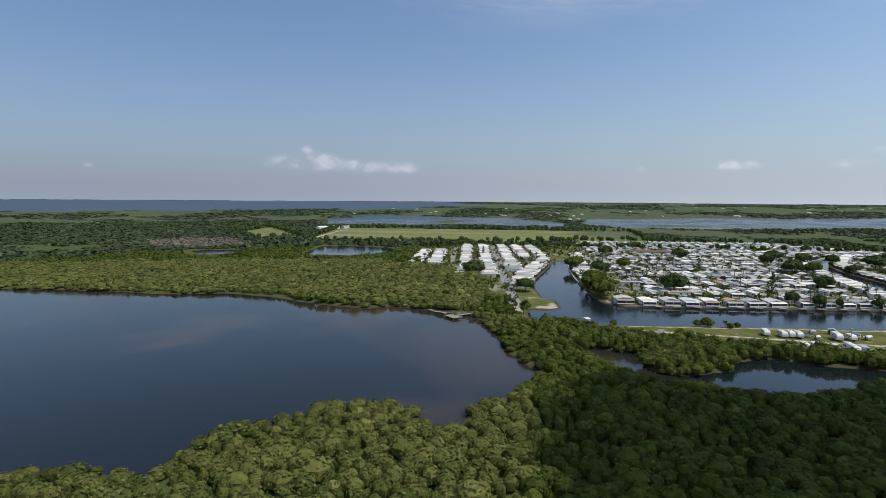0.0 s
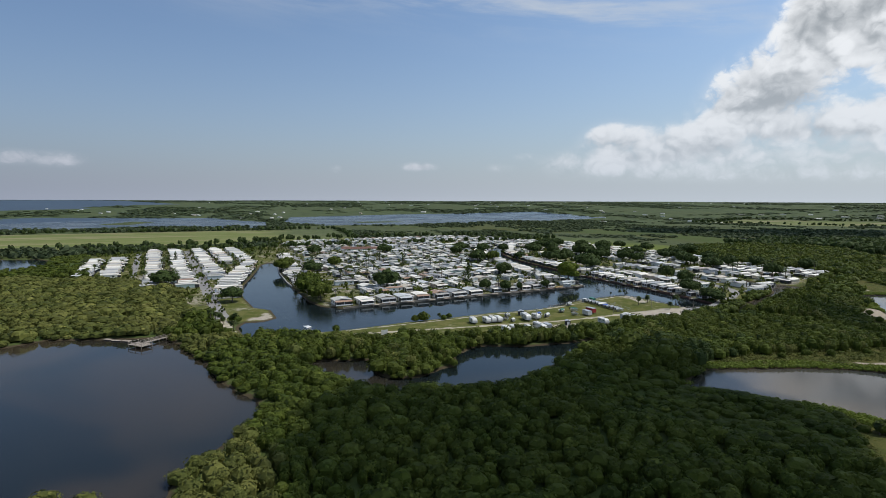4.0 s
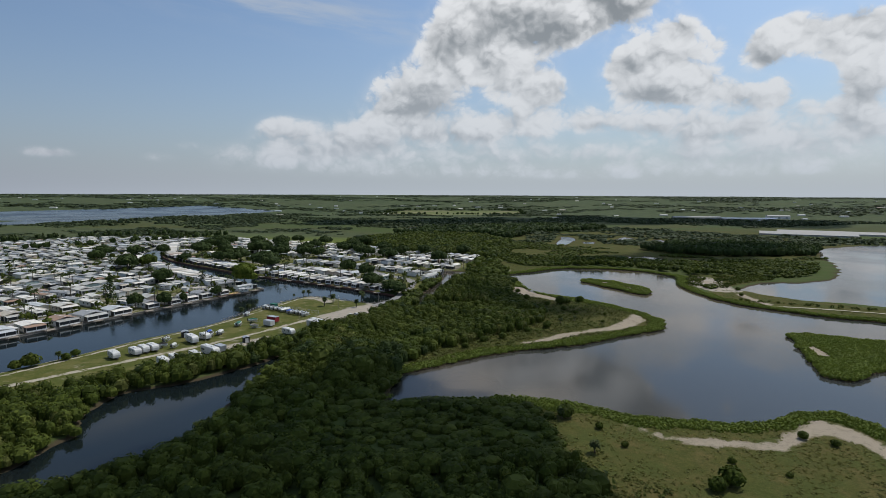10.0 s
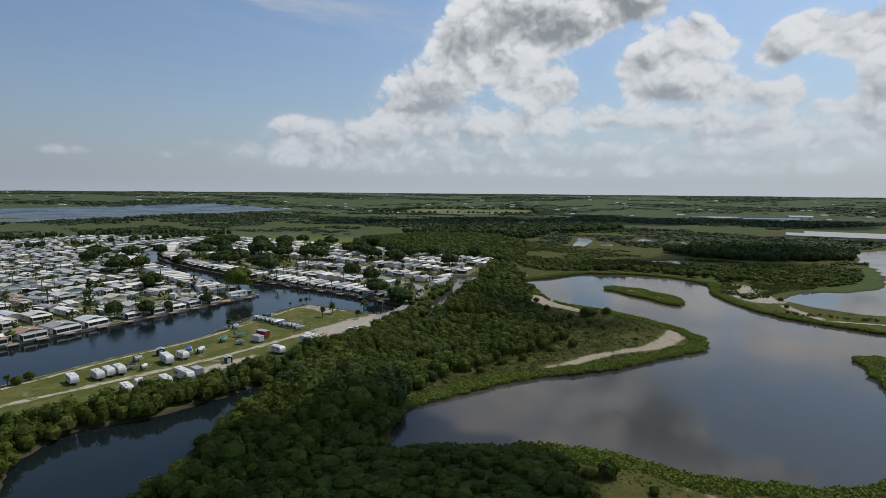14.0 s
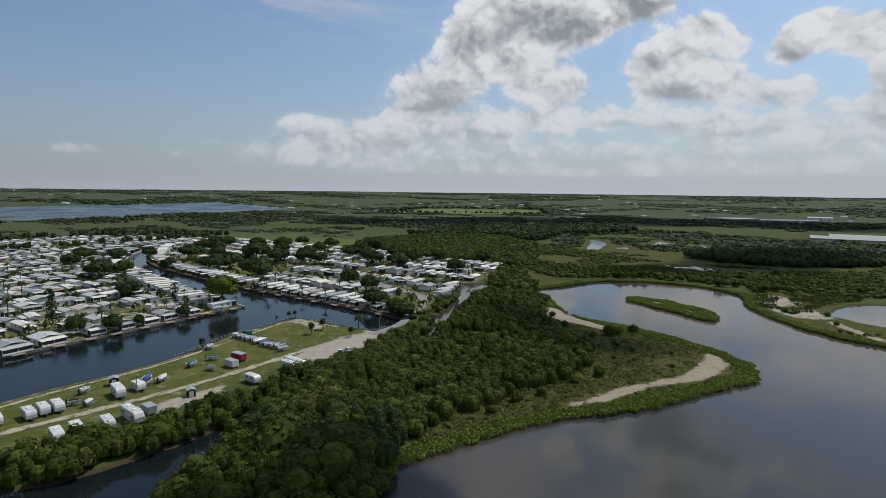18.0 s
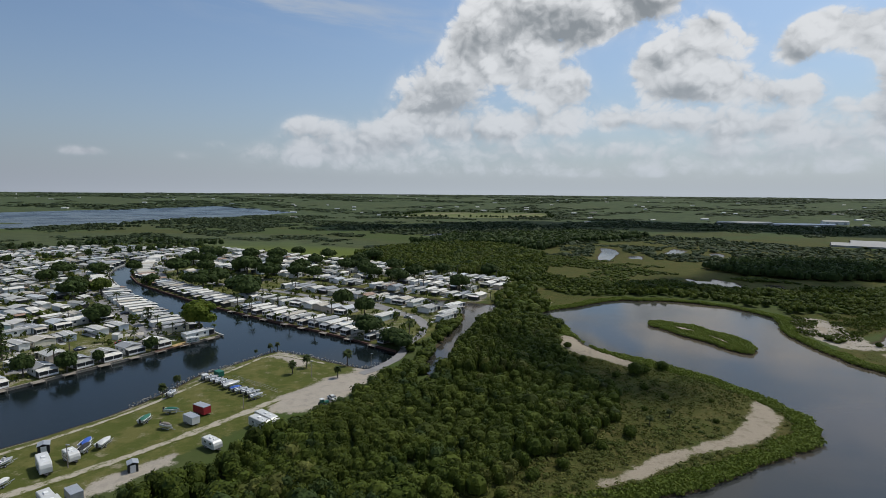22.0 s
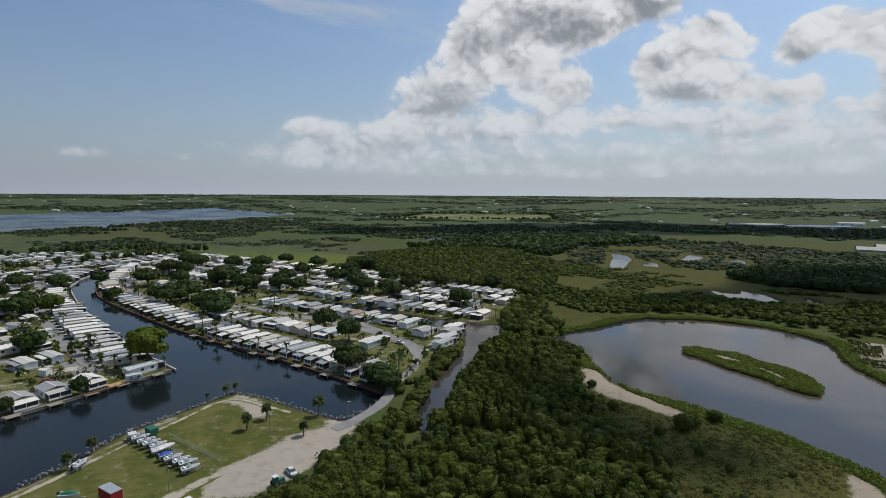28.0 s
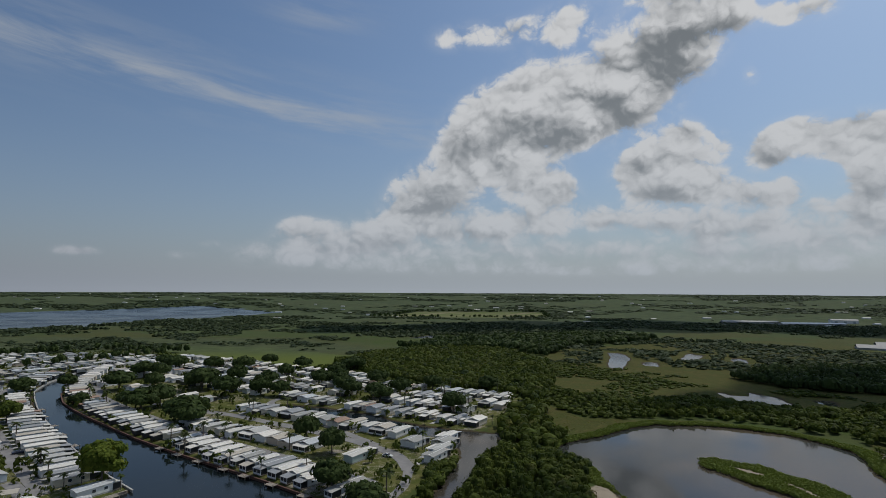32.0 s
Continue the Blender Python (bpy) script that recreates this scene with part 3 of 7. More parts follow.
# far lagoons and the bay
FAR_WATERS = [
    far_poly([(-900, 700), (-1130, 890), (-1500, 980), (-1900, 640), (-1605, 376), (-1192, 250), (-1080, 560)]),
    far_poly([(-870, 840), (-1040, 860), (-1360, 1180), (-1290, 1625), (-1030, 2400), (-520, 1780), (-530, 1640), (-640, 1270), (-650, 1090), (-765, 956)]),
    far_poly([(-5000, -2600), (-2900, -1200), (-3000, 200), (-3600, 1500), (-5600, 3200), (-20000, 9000), (-26000, 2000), (-24000, -8000), (-12000, -9000)]),
]
WATERS = [
    *LAKE, *CREEK_POND, *LAGOON, *DYKE_POND, *CANALS, *CAUSEWAY_CREEK, *WEST_PONDS, *MARSH_PONDS, *FAR_WATERS,
]
ISLES = [
    [(102, 351), (109, 354), (122, 343), (131, 327), (135, 315), (132, 302), (126, 294), (122, 299), (116, 311), (108, 327), (101, 341)],
    [(151, 203), (160, 206), (172, 196), (200, 186), (230, 150), (200, 140), (164, 155), (147, 153), (133, 144), (128, 150), (133, 164), (143, 184)],
    far_poly([(-960, 1010), (-890, 1120), (-840, 1110), (-900, 1000)]), far_poly([(-1300, 560), (-1420, 700), (-1340, 720), (-1240, 600)]),
]
PARK = [on_grid([(34, 249), (222, 249), (250, 165), (300, 165), (335, 180), (432, 190), (440, 330), (470, 505), (455, 600), (440, 700), (370, 700), (225, 735), (125, 765), (60, 640), (30, 500)]),
        on_grid([(-10, 262), (8, 265), (14, 420), (44, 520), (40, 690), (-20, 670), (-105, 615), (-90, 430), (-40, 330), (-24, 260)])]
STRIP = on_grid([(-8, 203), (30, 200.5), (63, 202.5), (107, 202), (125, 200), (141, 199.5), (153, 201), (165, 204.5), (177, 208.5), (214, 208.5), (215, 163), (206, 157), (160, 157), (100, 159), (60, 164), (40, 170), (15, 184)])
MEADOWS = [[(-12, 153), (-3, 180), (25, 206), (43, 225), (49, 245), (42, 262), (40, 290), (56, 316), (62, 299), (75, 286), (92, 262), (106, 235), (106, 217), (85, 202), (56, 186), (20, 172)],
           [(28, 128), (42, 127), (67, 114), (99, 121), (114, 108), (160, 80), (160, 20), (31, 20), (31, 93)],
           [(36, 362), (42, 420), (52, 470), (40, 470), (20, 392)], [(60, 385), (52, 410), (52, 450), (62, 452), (72, 424), (100, 418), (150, 416), (90, 408)],
           [(180, 240), (166, 262), (165, 300), (180, 318), (200, 312), (205, 280), (240, 250), (420, 235), (420, 190), (300, 200)],
           [(185, 318), (202, 330), (238, 354), (226, 374), (190, 374), (172, 352), (165, 325)],
           on_grid([(480, 380), (470, 560), (500, 670), (560, 600), (545, 410)]),
           [(-562, -50), (-570, 16), (-600, 14), (-652, 6), (-662, -50), (-600, -60)],
           far_poly([(500, 900), (900, 1100), (1500, 900), (900, 700)])]
SHORE_PATH = [(-231, 116), (-212, 105.5), (-196, 97), (-181, 91.5), (-183, 88), (-197, 92), (-214, 100), (-233, 112)]
LOT = on_grid([(-13, 240), (-8, 237), (1, 235), (7, 239), (7, 262), (3, 300), (-10, 308), (-14, 303)])
MARSHES = [[(80, 480), (60, 560), (90, 640), (110, 760), (300, 860), (480, 820), (520, 600), (400, 480), (230, 440), (120, 440)],
           [(-720, 560), (-590, 545), (-480, 640), (-330, 700), (-110, 700), (-60, 760), (-200, 900), (-560, 900), (-800, 880), (-860, 720)]]
PASTURES = [[(-340, 770), (-300, 690), (-140, 606), (-56, 612), (-30, 650), (-100, 690), (-220, 770)]]
FIELDS = [far_poly([(-760, 110), (-1070, 250), (-885, 545), (-735, 725), (-535, 565), (-645, 295)]), far_poly([(-985, 37), (-1155, 130), (-845, 122), (-805, 50)]),
          far_poly([(-200, 1500), (-100, 1900), (300, 1900), (250, 1500)])]
SANDS = [[(34, 188), (46, 192), (64, 205), (80, 210), (93, 219), (100, 229), (100, 242), (96, 238), (88, 226), (76, 214), (62, 208), (46, 198)], [(52, 322), (57, 318), (62, 297), (73, 279), (69, 274), (58, 286), (49, 296), (48, 314)],
         [(49, 115), (57, 106), (68, 103), (82, 101), (94, 111), (100, 115), (105, 111), (107, 104), (108, 92), (104, 86), (102, 92), (102, 101), (99, 105), (93, 104.5), (82, 97.6), (69, 99), (60, 101.5), (54, 106), (48, 112)],
         [(108, 345), (115, 340), (119, 334), (118, 329), (112, 334)], [(119, 327), (123, 324), (125, 316), (126, 307), (122, 312)], [(141, 172), (145, 183), (150, 187), (148, 176), (146, 168)], [(177, 264), (180, 298), (184, 298), (182, 264)], [(183, 341), (187, 346), (187, 340), (183, 334), (178, 328.5), (176, 329), (181, 335)], [(176, 320), (178, 320), (178, 302), (176, 302)]]
SOILS = [on_grid([(166, 160), (172, 164.5), (179, 166.5), (191, 167), (200, 166), (209, 162.5), (216, 166), (220, 160), (219, 156), (205, 151), (182, 149), (173, 153)]), 
         [(187, 366), (197, 362), (198, 348), (193, 332), (188, 303), (172, 303), (168, 318), (170, 335), (176, 351)],
         on_grid([(205, 204), (214, 206), (214, 196), (208, 184), (203, 184), (207, 195)]), on_grid([(0, 201), (20, 198), (18, 194), (4, 197)]),
         on_grid([(-6, 238), (2, 236), (7, 240), (7, 250), (3, 252), (2, 243), (-5, 241)]),
         on_grid([(60, 201), (110, 200.5), (150, 198.5), (190, 206.5), (190, 205), (150, 197), (110, 199), (60, 199.5)]), on_grid([(-27, 241), (-20, 239), (-17, 231), (-24, 235)]), on_grid([(112, 158), (122, 162), (138, 160), (136, 156), (120, 155)])]


def sd_poly(x, y, poly):
    """Signed distance to a polygon, positive inside; arrays of places."""
    p = np.array(poly, float)
    q = np.roll(p, -1, 0)
    d2, inside = np.full(x.shape, 1e12), np.zeros(x.shape, bool)
    for (x0, y0), (x1, y1) in zip(p, q):
        ex, ey = x1 - x0, y1 - y0
        t = np.clip(((x - x0) * ex + (y - y0) * ey) / (ex * ex + ey * ey + 1e-9), 0, 1)
        d2 = np.minimum(d2, (x - x0 - t * ex) ** 2 + (y - y0 - t * ey) ** 2)
        hit = (y0 > y) != (y1 > y)
        if abs(ey) > 1e-9:
            inside ^= hit & (x < x0 + (y - y0) / ey * ex)
    return np.where(inside, 1, -1) * np.sqrt(d2)


def wobble(x, y, s):
    """Cheap smooth unevenness, about +-1."""
    return (np.sin(x / s + 1.3 * np.sin(y / s * 0.7)) + np.sin(y / s * 1.31 + 1.1 * np.sin(x / s * 0.83 + 2)) + 0.6 * np.sin((x + y) / s * 2.3) + 0.5 * np.sin((x - 1.4 * y) / s * 3.1)) / 2.4


def field_max(x, y, polys, reach=60.0):
    out = np.full(x.shape, -reach)
    for poly in polys:
        p = np.array(poly)
        lo, hi = p.min(0) - reach, p.max(0) + reach
        near = (x > lo[0]) & (x < hi[0]) & (y > lo[1]) & (y < hi[1])
        if near.any():
            out[near] = np.maximum(out[near], sd_poly(x[near], y[near], poly))
    return out


def water_sd(x, y):
    """Positive in water, negative on land."""
    far = np.hypot(x, y) > 900
    w = field_max(x, y, WATERS)
    w = np.minimum(w, -field_max(x, y, ISLES))
    return w + np.where(far, 0.0, 1.0) * wobble(x, y, 4.0) * np.where(on_canal(x, y), 0.12, 1.1)


def on_canal(x, y):
    u, v = uv(x, y)
    return (v > 155) & (u > -20) & (u < 300)


def axis_steps(lo, core_lo, core_hi, hi, fine, mid, mid_lo, mid_hi):
    a = list(np.arange(core_lo, core_hi, fine))
    b, c = list(np.arange(mid_lo, core_lo - 1, mid)), list(np.arange(core_hi, mid_hi, mid))
    out_l, out_r, s = [], [], mid
    v = mid_lo
    while v > lo:
        s *= 1.16
        v -= s
        out_l.append(v)
    v, s = c[-1], mid
    while v < hi:
        s *= 1.16
        v += s
        out_r.append(v)
    return np.array(sorted(set(out_l + b + a + c + out_r)))


def sheet(xs, ys):
    gx, gy = np.meshgrid(xs, ys)
    nx, ny = len(xs), len(ys)
    i = (np.arange(ny - 1)[:, None] * nx + np.arange(nx - 1)[None]).ravel()
    return gx.ravel(), gy.ravel(), np.stack([i, i + 1, i + nx + 1, i + nx], 1)


def mesh_from(name, verts, faces, mats, mat_index=None, smooth=False):
    """A mesh from arrays; faces all of one size."""
    me = bpy.data.meshes.new(name)
    verts, faces = np.asarray(verts, np.float32), np.asarray(faces, np.int32)
    k = faces.shape[1]
    me.vertices.add(len(verts))
    me.vertices.foreach_set("co", verts.ravel())
    me.loops.add(faces.size)
    me.loops.foreach_set("vertex_index", faces.ravel())
    me.polygons.add(len(faces))
    me.polygons.foreach_set("loop_start", np.arange(0, faces.size, k, dtype=np.int32))
    if mat_index is not None:
        me.polygons.foreach_set("material_index", np.asarray(mat_index, np.int32))
    me.polygons.foreach_set("use_smooth", np.full(len(faces), smooth))
    for mt in mats:
        me.materials.append(mt)
    me.update(calc_edges=True)
    return me


def open_land(x, y):
    """Clearings between the far woods, 0 to 1."""
    r = np.hypot(x - HEART[0], y - HEART[1])
    k = wobble(x, y, 130.0) + .7 * wobble(x + 300, y, 52.0)
    return np.where(r > 900, np.clip(k * 1.4 - .2, 0, 1), 0.0)


def build_ground():
    xs = axis_steps(-4700, -420, 300, 4700, 2.6, 13, -1500, 900)
    ys = axis_steps(-3000, -130, 470, 4700, 2.6, 13, -420, 1500)
    x, y, f = sheet(xs, ys)
    w = water_sd(x, y)
    r = np.hypot(x - HEART[0], y - HEART[1])
    land = np.clip(-w * 0.28, -1.6, 0.75) + 0.10 * wobble(x, y, 9.0) * ((w < -3) & (field_max(x, y, PARK + [STRIP]) < 0))
    z = lift(r) + land - np.where(r > 1500, 0.3, 0)
    keep = (np.hypot(x - HEART[0], y - HEART[1]) < 4750)[f].all(1)
    me = mesh_from("ground", np.stack([x, y, z], 1), f[keep], [GROUND], smooth=True)

    def weights(name, val):
        a = me.attributes.new(name, "FLOAT", "POINT")
        a.data.foreach_set("value", np.clip(val, 0, 1).astype(np.float32))

    soft = lambda sd, s=3.0: np.clip(sd / s * 0.5 + 0.5, 0, 1)
    weights("meadow", np.maximum(np.maximum(soft(field_max(x, y, MEADOWS), 6), soft(field_max(x, y, MARSHES), 30)), open_land(x, y)))
    # share of the painted haze tint: grows with distance, strong on the north-western marsh
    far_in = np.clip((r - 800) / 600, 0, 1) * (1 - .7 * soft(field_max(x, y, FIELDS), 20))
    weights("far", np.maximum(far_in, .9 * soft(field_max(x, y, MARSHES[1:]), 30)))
    weights("pasture", soft(field_max(x, y, PASTURES), 8))
    weights("field", soft(field_max(x, y, FIELDS), 20))
    weights("mown", np.maximum(soft(field_max(x, y, [STRIP, LOT])), 0.75 * soft(field_max(x, y, PARK))))
    weights("sand", soft(field_max(x, y, SANDS) + 1.1 * wobble(x, y, 2.6), 2.5))
    park = soft(field_max(x, y, PARK))
    weights("soil", np.maximum(soft(field_max(x, y, SOILS) + 1.2 * wobble(x, y, 3.5), 3.5), park * (0.36 + 0.16 * wobble(x, y, 8.0))))
    weights("mud", soft(w + 1.5, 2.0))
    tagged(new("ground", me), "flat coastal land with scrub, mown grass, sand and muddy shores", "ground", kind="structure")
    # water
    xs = np.r_[xs[xs < -420], np.linspace(-420, 300, 25), xs[xs > 300]]
    ys = np.r_[ys[ys < -130], np.linspace(-130, 470, 20), ys[ys > 470]]
    x, y, f = sheet(xs, ys)
    r = np.hypot(x - HEART[0], y - HEART[1])
    keep = (r < 4740)[f].all(1)
    zw, f = lift(r), f[keep]
    bay = (x < -1500)[f].all(1) & (y < 2600)[f].all(1)
    me = mesh_from("water", np.stack([x, y, zw], 1), f[~bay], [WATER], smooth=True)
    tagged(new("water", me), "still brown lake, dark canals and grey lagoon water", "water", kind="structure")
    me = mesh_from("bay_water", np.stack([x, y, zw], 1), f[bay], [SEA], smooth=True)
    tagged(new("bay_water", me), "open blue bay on the horizon", "water", kind="structure")


build_ground()

# ================= vegetation =================
def soup(parts):
    """Joins (verts, quads, material numbers) pieces."""
    vs, fs, ms, n = [], [], [], 0
    for v, f, m in parts:
        vs.append(v)
        fs.append(f + n)
        ms.append(m)
        n += len(v)
    return np.concatenate(vs), np.concatenate(fs), np.concatenate(ms)


def leaf_quads(rng, centre, normal, size, fold=0.2):
    """One folded diamond of leaves for each centre."""
    n = len(centre)
    a = rng.normal(size=(n, 3))
    t = np.cross(normal, a)
    t /= np.linalg.norm(t, axis=1, keepdims=True) + 1e-9
    b = np.cross(normal, t)
    s = size[:, None]
    v = np.stack([centre - t * s, centre - b * s * 0.8 - normal * s * fold, centre + t * s, centre + b * s * 0.8 - normal * s * fold], 1).reshape(-1, 3)
    f = np.arange(4 * n).reshape(n, 4)
    return v, f, np.zeros(n, int)


def crown(rng, n, rx, rz, size, z0=0.0, lobes=6, low=-0.25, shell=True, depth=0.35):
    """A lumpy crown of leaf clumps, uneven and with gaps; about 2 n triangles."""
    d = rng.normal(size=(n, 3))
    d /= np.linalg.norm(d, axis=1, keepdims=True)
    d[:, 2] = np.where(d[:, 2] < low, -d[:, 2], d[:, 2])
    hub = rng.normal(size=(lobes, 3))
    hub[:, 2] = np.abs(hub[:, 2]) * 0.8
    hub /= np.linalg.norm(hub, axis=1, keepdims=True)
    near = (d @ hub.T).max(1)
    r = 0.72 + 0.32 * np.clip((near - 0.55) / 0.45, 0, 1) ** 1.2 - depth * rng.random(n) ** 3
    c = d * r[:, None] * (rx, rx, rz) + (0, 0, z0)
    nm = d + 0.26 * rng.normal(size=(n, 3))
    nm /= np.linalg.norm(nm, axis=1, keepdims=True)
    out = [leaf_quads(rng, c, nm, size * (0.6 + 0.8 * rng.random(n)))]
    if shell:      # dim inner mass of twigs and leaves
        k = 6
        ring = [(math.cos(2 * math.pi * i / k), math.sin(2 * math.pi * i / k)) for i in range(k)]
        v = [(x * rx * 0.74, y * rx * 0.74, z0 - 0.3 * rz) for x, y in ring] + [(x * rx * 0.70, y * rx * 0.70, z0 + 0.36 * rz) for x, y in ring] + [(x * rx * 0.34, y * rx * 0.34, z0 + 0.72 * rz) for x, y in ring]
        f = [(i + k * j, (i + 1) % k + k * j, (i + 1) % k + k * (j + 1), i + k * (j + 1)) for j in (0, 1) for i in range(k)] + [(12, 13, 14, 15), (12, 15, 16, 17)]
        out.append((np.array(v), np.array(f), np.zeros(len(f), int)))
    return soup(out)


def tube(path, radii, k=6, mat=1):
    """A tapered limb along a path."""
    v, f = [], []
    for j, (p, r) in enumerate(zip(path, radii)):
        a = Vector(path[min(j + 1, len(path) - 1)]) - Vector(path[max(j - 1, 0)])
        q = a.to_track_quat("Z", "Y")
        for i in range(k):
            w = q @ Vector((r * math.cos(2 * math.pi * i / k), r * math.sin(2 * math.pi * i / k), 0))
            v.append(tuple(Vector(p) + w))
        if j:
            f += [((j - 1) * k + i, (j - 1) * k + (i + 1) % k, j * k + (i + 1) % k, j * k + i) for i in range(k)]
    return np.array(v), np.array(f), np.full(len(f), mat)


def way_distance(x, y):
    out = np.full(np.shape(x), 1e9)
    pts = [(35, -68), (14, -59), (1, -30), (0, 0), (1, 47), (2, 124)]
    for (x0, y0), (x1, y1) in zip(pts, pts[1:]):
        ex, ey = x1 - x0, y1 - y0
        t = np.clip(((x - x0) * ex + (y - y0) * ey) / (ex * ex + ey * ey), 0, 1)
        out = np.minimum(out, np.hypot(x - x0 - t * ex, y - y0 - t * ey))
    return out


def scatter(protos, x, y, z, s, rng, name, label, category, mats, sz=None, vary=1.0):
    """Joins many turned and scaled copies of a few plants into one growth that nobody could count."""
    parts, tones = [], []
    own = np.clip(rng.normal(size=len(x)) * .34 * vary + .18 * wobble(x, y, 17.0) * vary, -.6, .6)
    pick = rng.integers(0, len(protos), len(x))
    for k, (pv, pf, pm) in enumerate(protos):
        at = np.nonzero(pick == k)[0]
        if not len(at):
            continue
        a = rng.random(len(at)) * 2 * math.pi
        c, sn = np.cos(a)[:, None], np.sin(a)[:, None]
        sc = s[at][:, None]
        hz = (sz[at] if sz is not None else s[at])[:, None]
        vx = (pv[None, :, 0] * c - pv[None, :, 1] * sn) * sc + x[at][:, None]
        vy = (pv[None, :, 0] * sn + pv[None, :, 1] * c) * sc + y[at][:, None]
        vz = pv[None, :, 2] * hz + z[at][:, None]
        v = np.stack([vx, vy, vz], -1).reshape(-1, 3)
        f = (pf[None] + (np.arange(len(at)) * len(pv))[:, None, None]).reshape(-1, 4)
        parts.append((v, f, np.tile(pm, len(at))))
        tones.append(np.repeat(own[at], len(pv)))
    v, f, m = soup(parts)
    me = mesh_from(name, v, f, mats, m)
    a = me.attributes.new("tone", "FLOAT", "POINT")
    a.data.foreach_set("value", np.concatenate(tones).astype(np.float32))
    return tagged(new(name, me), label, category, kind="stuff")


def spots(poly, gap, rng, jitter=0.8):
    p = np.array(poly)
    lo, hi = p.min(0), p.max(0)
    gx, gy = np.meshgrid(np.arange(lo[0], hi[0], gap), np.arange(lo[1], hi[1], gap * 0.9))
    gx = gx + (np.arange(gx.shape[0]) % 2)[:, None] * gap * 0.5
    x, y = gx.ravel() + (rng.random(gx.size) - 0.5) * gap * jitter, gy.ravel() + (rng.random(gx.size) - 0.5) * gap * jitter
    inside = sd_poly(x, y, poly) + 2.0 * wobble(x, y, 7.0) > 0
    return x[inside], y[inside]


WOODS = [   # outline, metres between plants, mean height, kind
    ([(-106, 38), (-140, 46), (-172, 56), (-206, 66), (-206, 78), (-194, 80), (-182, 90), (-176, 102), (-165, 106), (-125, 92), (-90, 84), (-66, 98), (-60, 112), (-55, 158), (-10, 158), (-11, 129), (26, 126), (34, 113), (33, 60), (40, -10), (50, -170), (-126, -170), (-126, -20), (-112, -2), (-92, 0), (-104, 30)], 3.1, 4.7, 0),
    (on_grid([(-6, 204), (15, 187), (27, 178), (40, 172), (60, 166), (98, 153), (125, 147.5), (160, 144), (200, 142), (190, 130), (120, 128), (80, 130), (60, 122), (35, 110), (18, 122), (6, 150), (-12, 190)]), 2.9, 5.6, 1),
    ([(-48, 160), (-52, 176), (-45, 193), (-39, 212), (-33, 232), (-22, 245), (-6, 254), (-2, 285), (8, 318), (16, 345), (24, 366), (34, 374), (44, 360), (54, 345), (52, 326), (45, 300), (50, 264), (58, 246), (50, 224), (34, 206), (4, 182), (-10, 162), (-12, 150)], 2.6, 5.0, 1),
    ([(-14, 264), (-11, 262), (-9, 288), (-4, 306), (2, 332), (7, 352), (2, 352), (-7, 328), (-12, 305), (-14, 285)], 2.7, 3.4, 1),
    ([(22, 372), (44, 362), (56, 380), (50, 410), (60, 470), (80, 540), (90, 640), (60, 760), (-40, 760), (-110, 640), (-60, 560), (0, 510), (50, 478), (50, 455), (40, 440), (28, 410)], 3.9, 6.0, 1),
    ([(-212, 78), (-246, 106), (-308, 142), (-350, 150), (-402, 141), (-470, 112), (-500, 40), (-535, -60), (-600, -300), (-420, -300), (-372, -104), (-345, -64), (-334, -32), (-308, -8), (-252, 30)], 3.8, 4.2, 0),
    (on_grid([(160, 143), (180, 144.5), (192, 145), (204, 149), (215, 151), (226, 151), (234, 152), (247, 157), (256, 155), (246, 146), (225, 138), (200, 134), (165, 136)]), 2.8, 4.6, 1),
    ([(222, 560), (238, 515), (290, 490), (370, 500), (420, 560), (390, 600), (300, 605)], 4.2, 7.5, 2),
    ([(112, 452), (120, 470), (158, 470), (178, 456), (190, 444), (225, 436), (222, 420), (180, 424), (144, 438)], 3.6, 4.6, 1),
    ([(42, 18), (168, 18), (172, -170), (52, -170)], 5.2, 5.0, 1),
    ([(-60, 770), (60, 760), (100, 690), (140, 780), (300, 900), (200, 960), (20, 880)], 7.0, 7.0, 2),
]


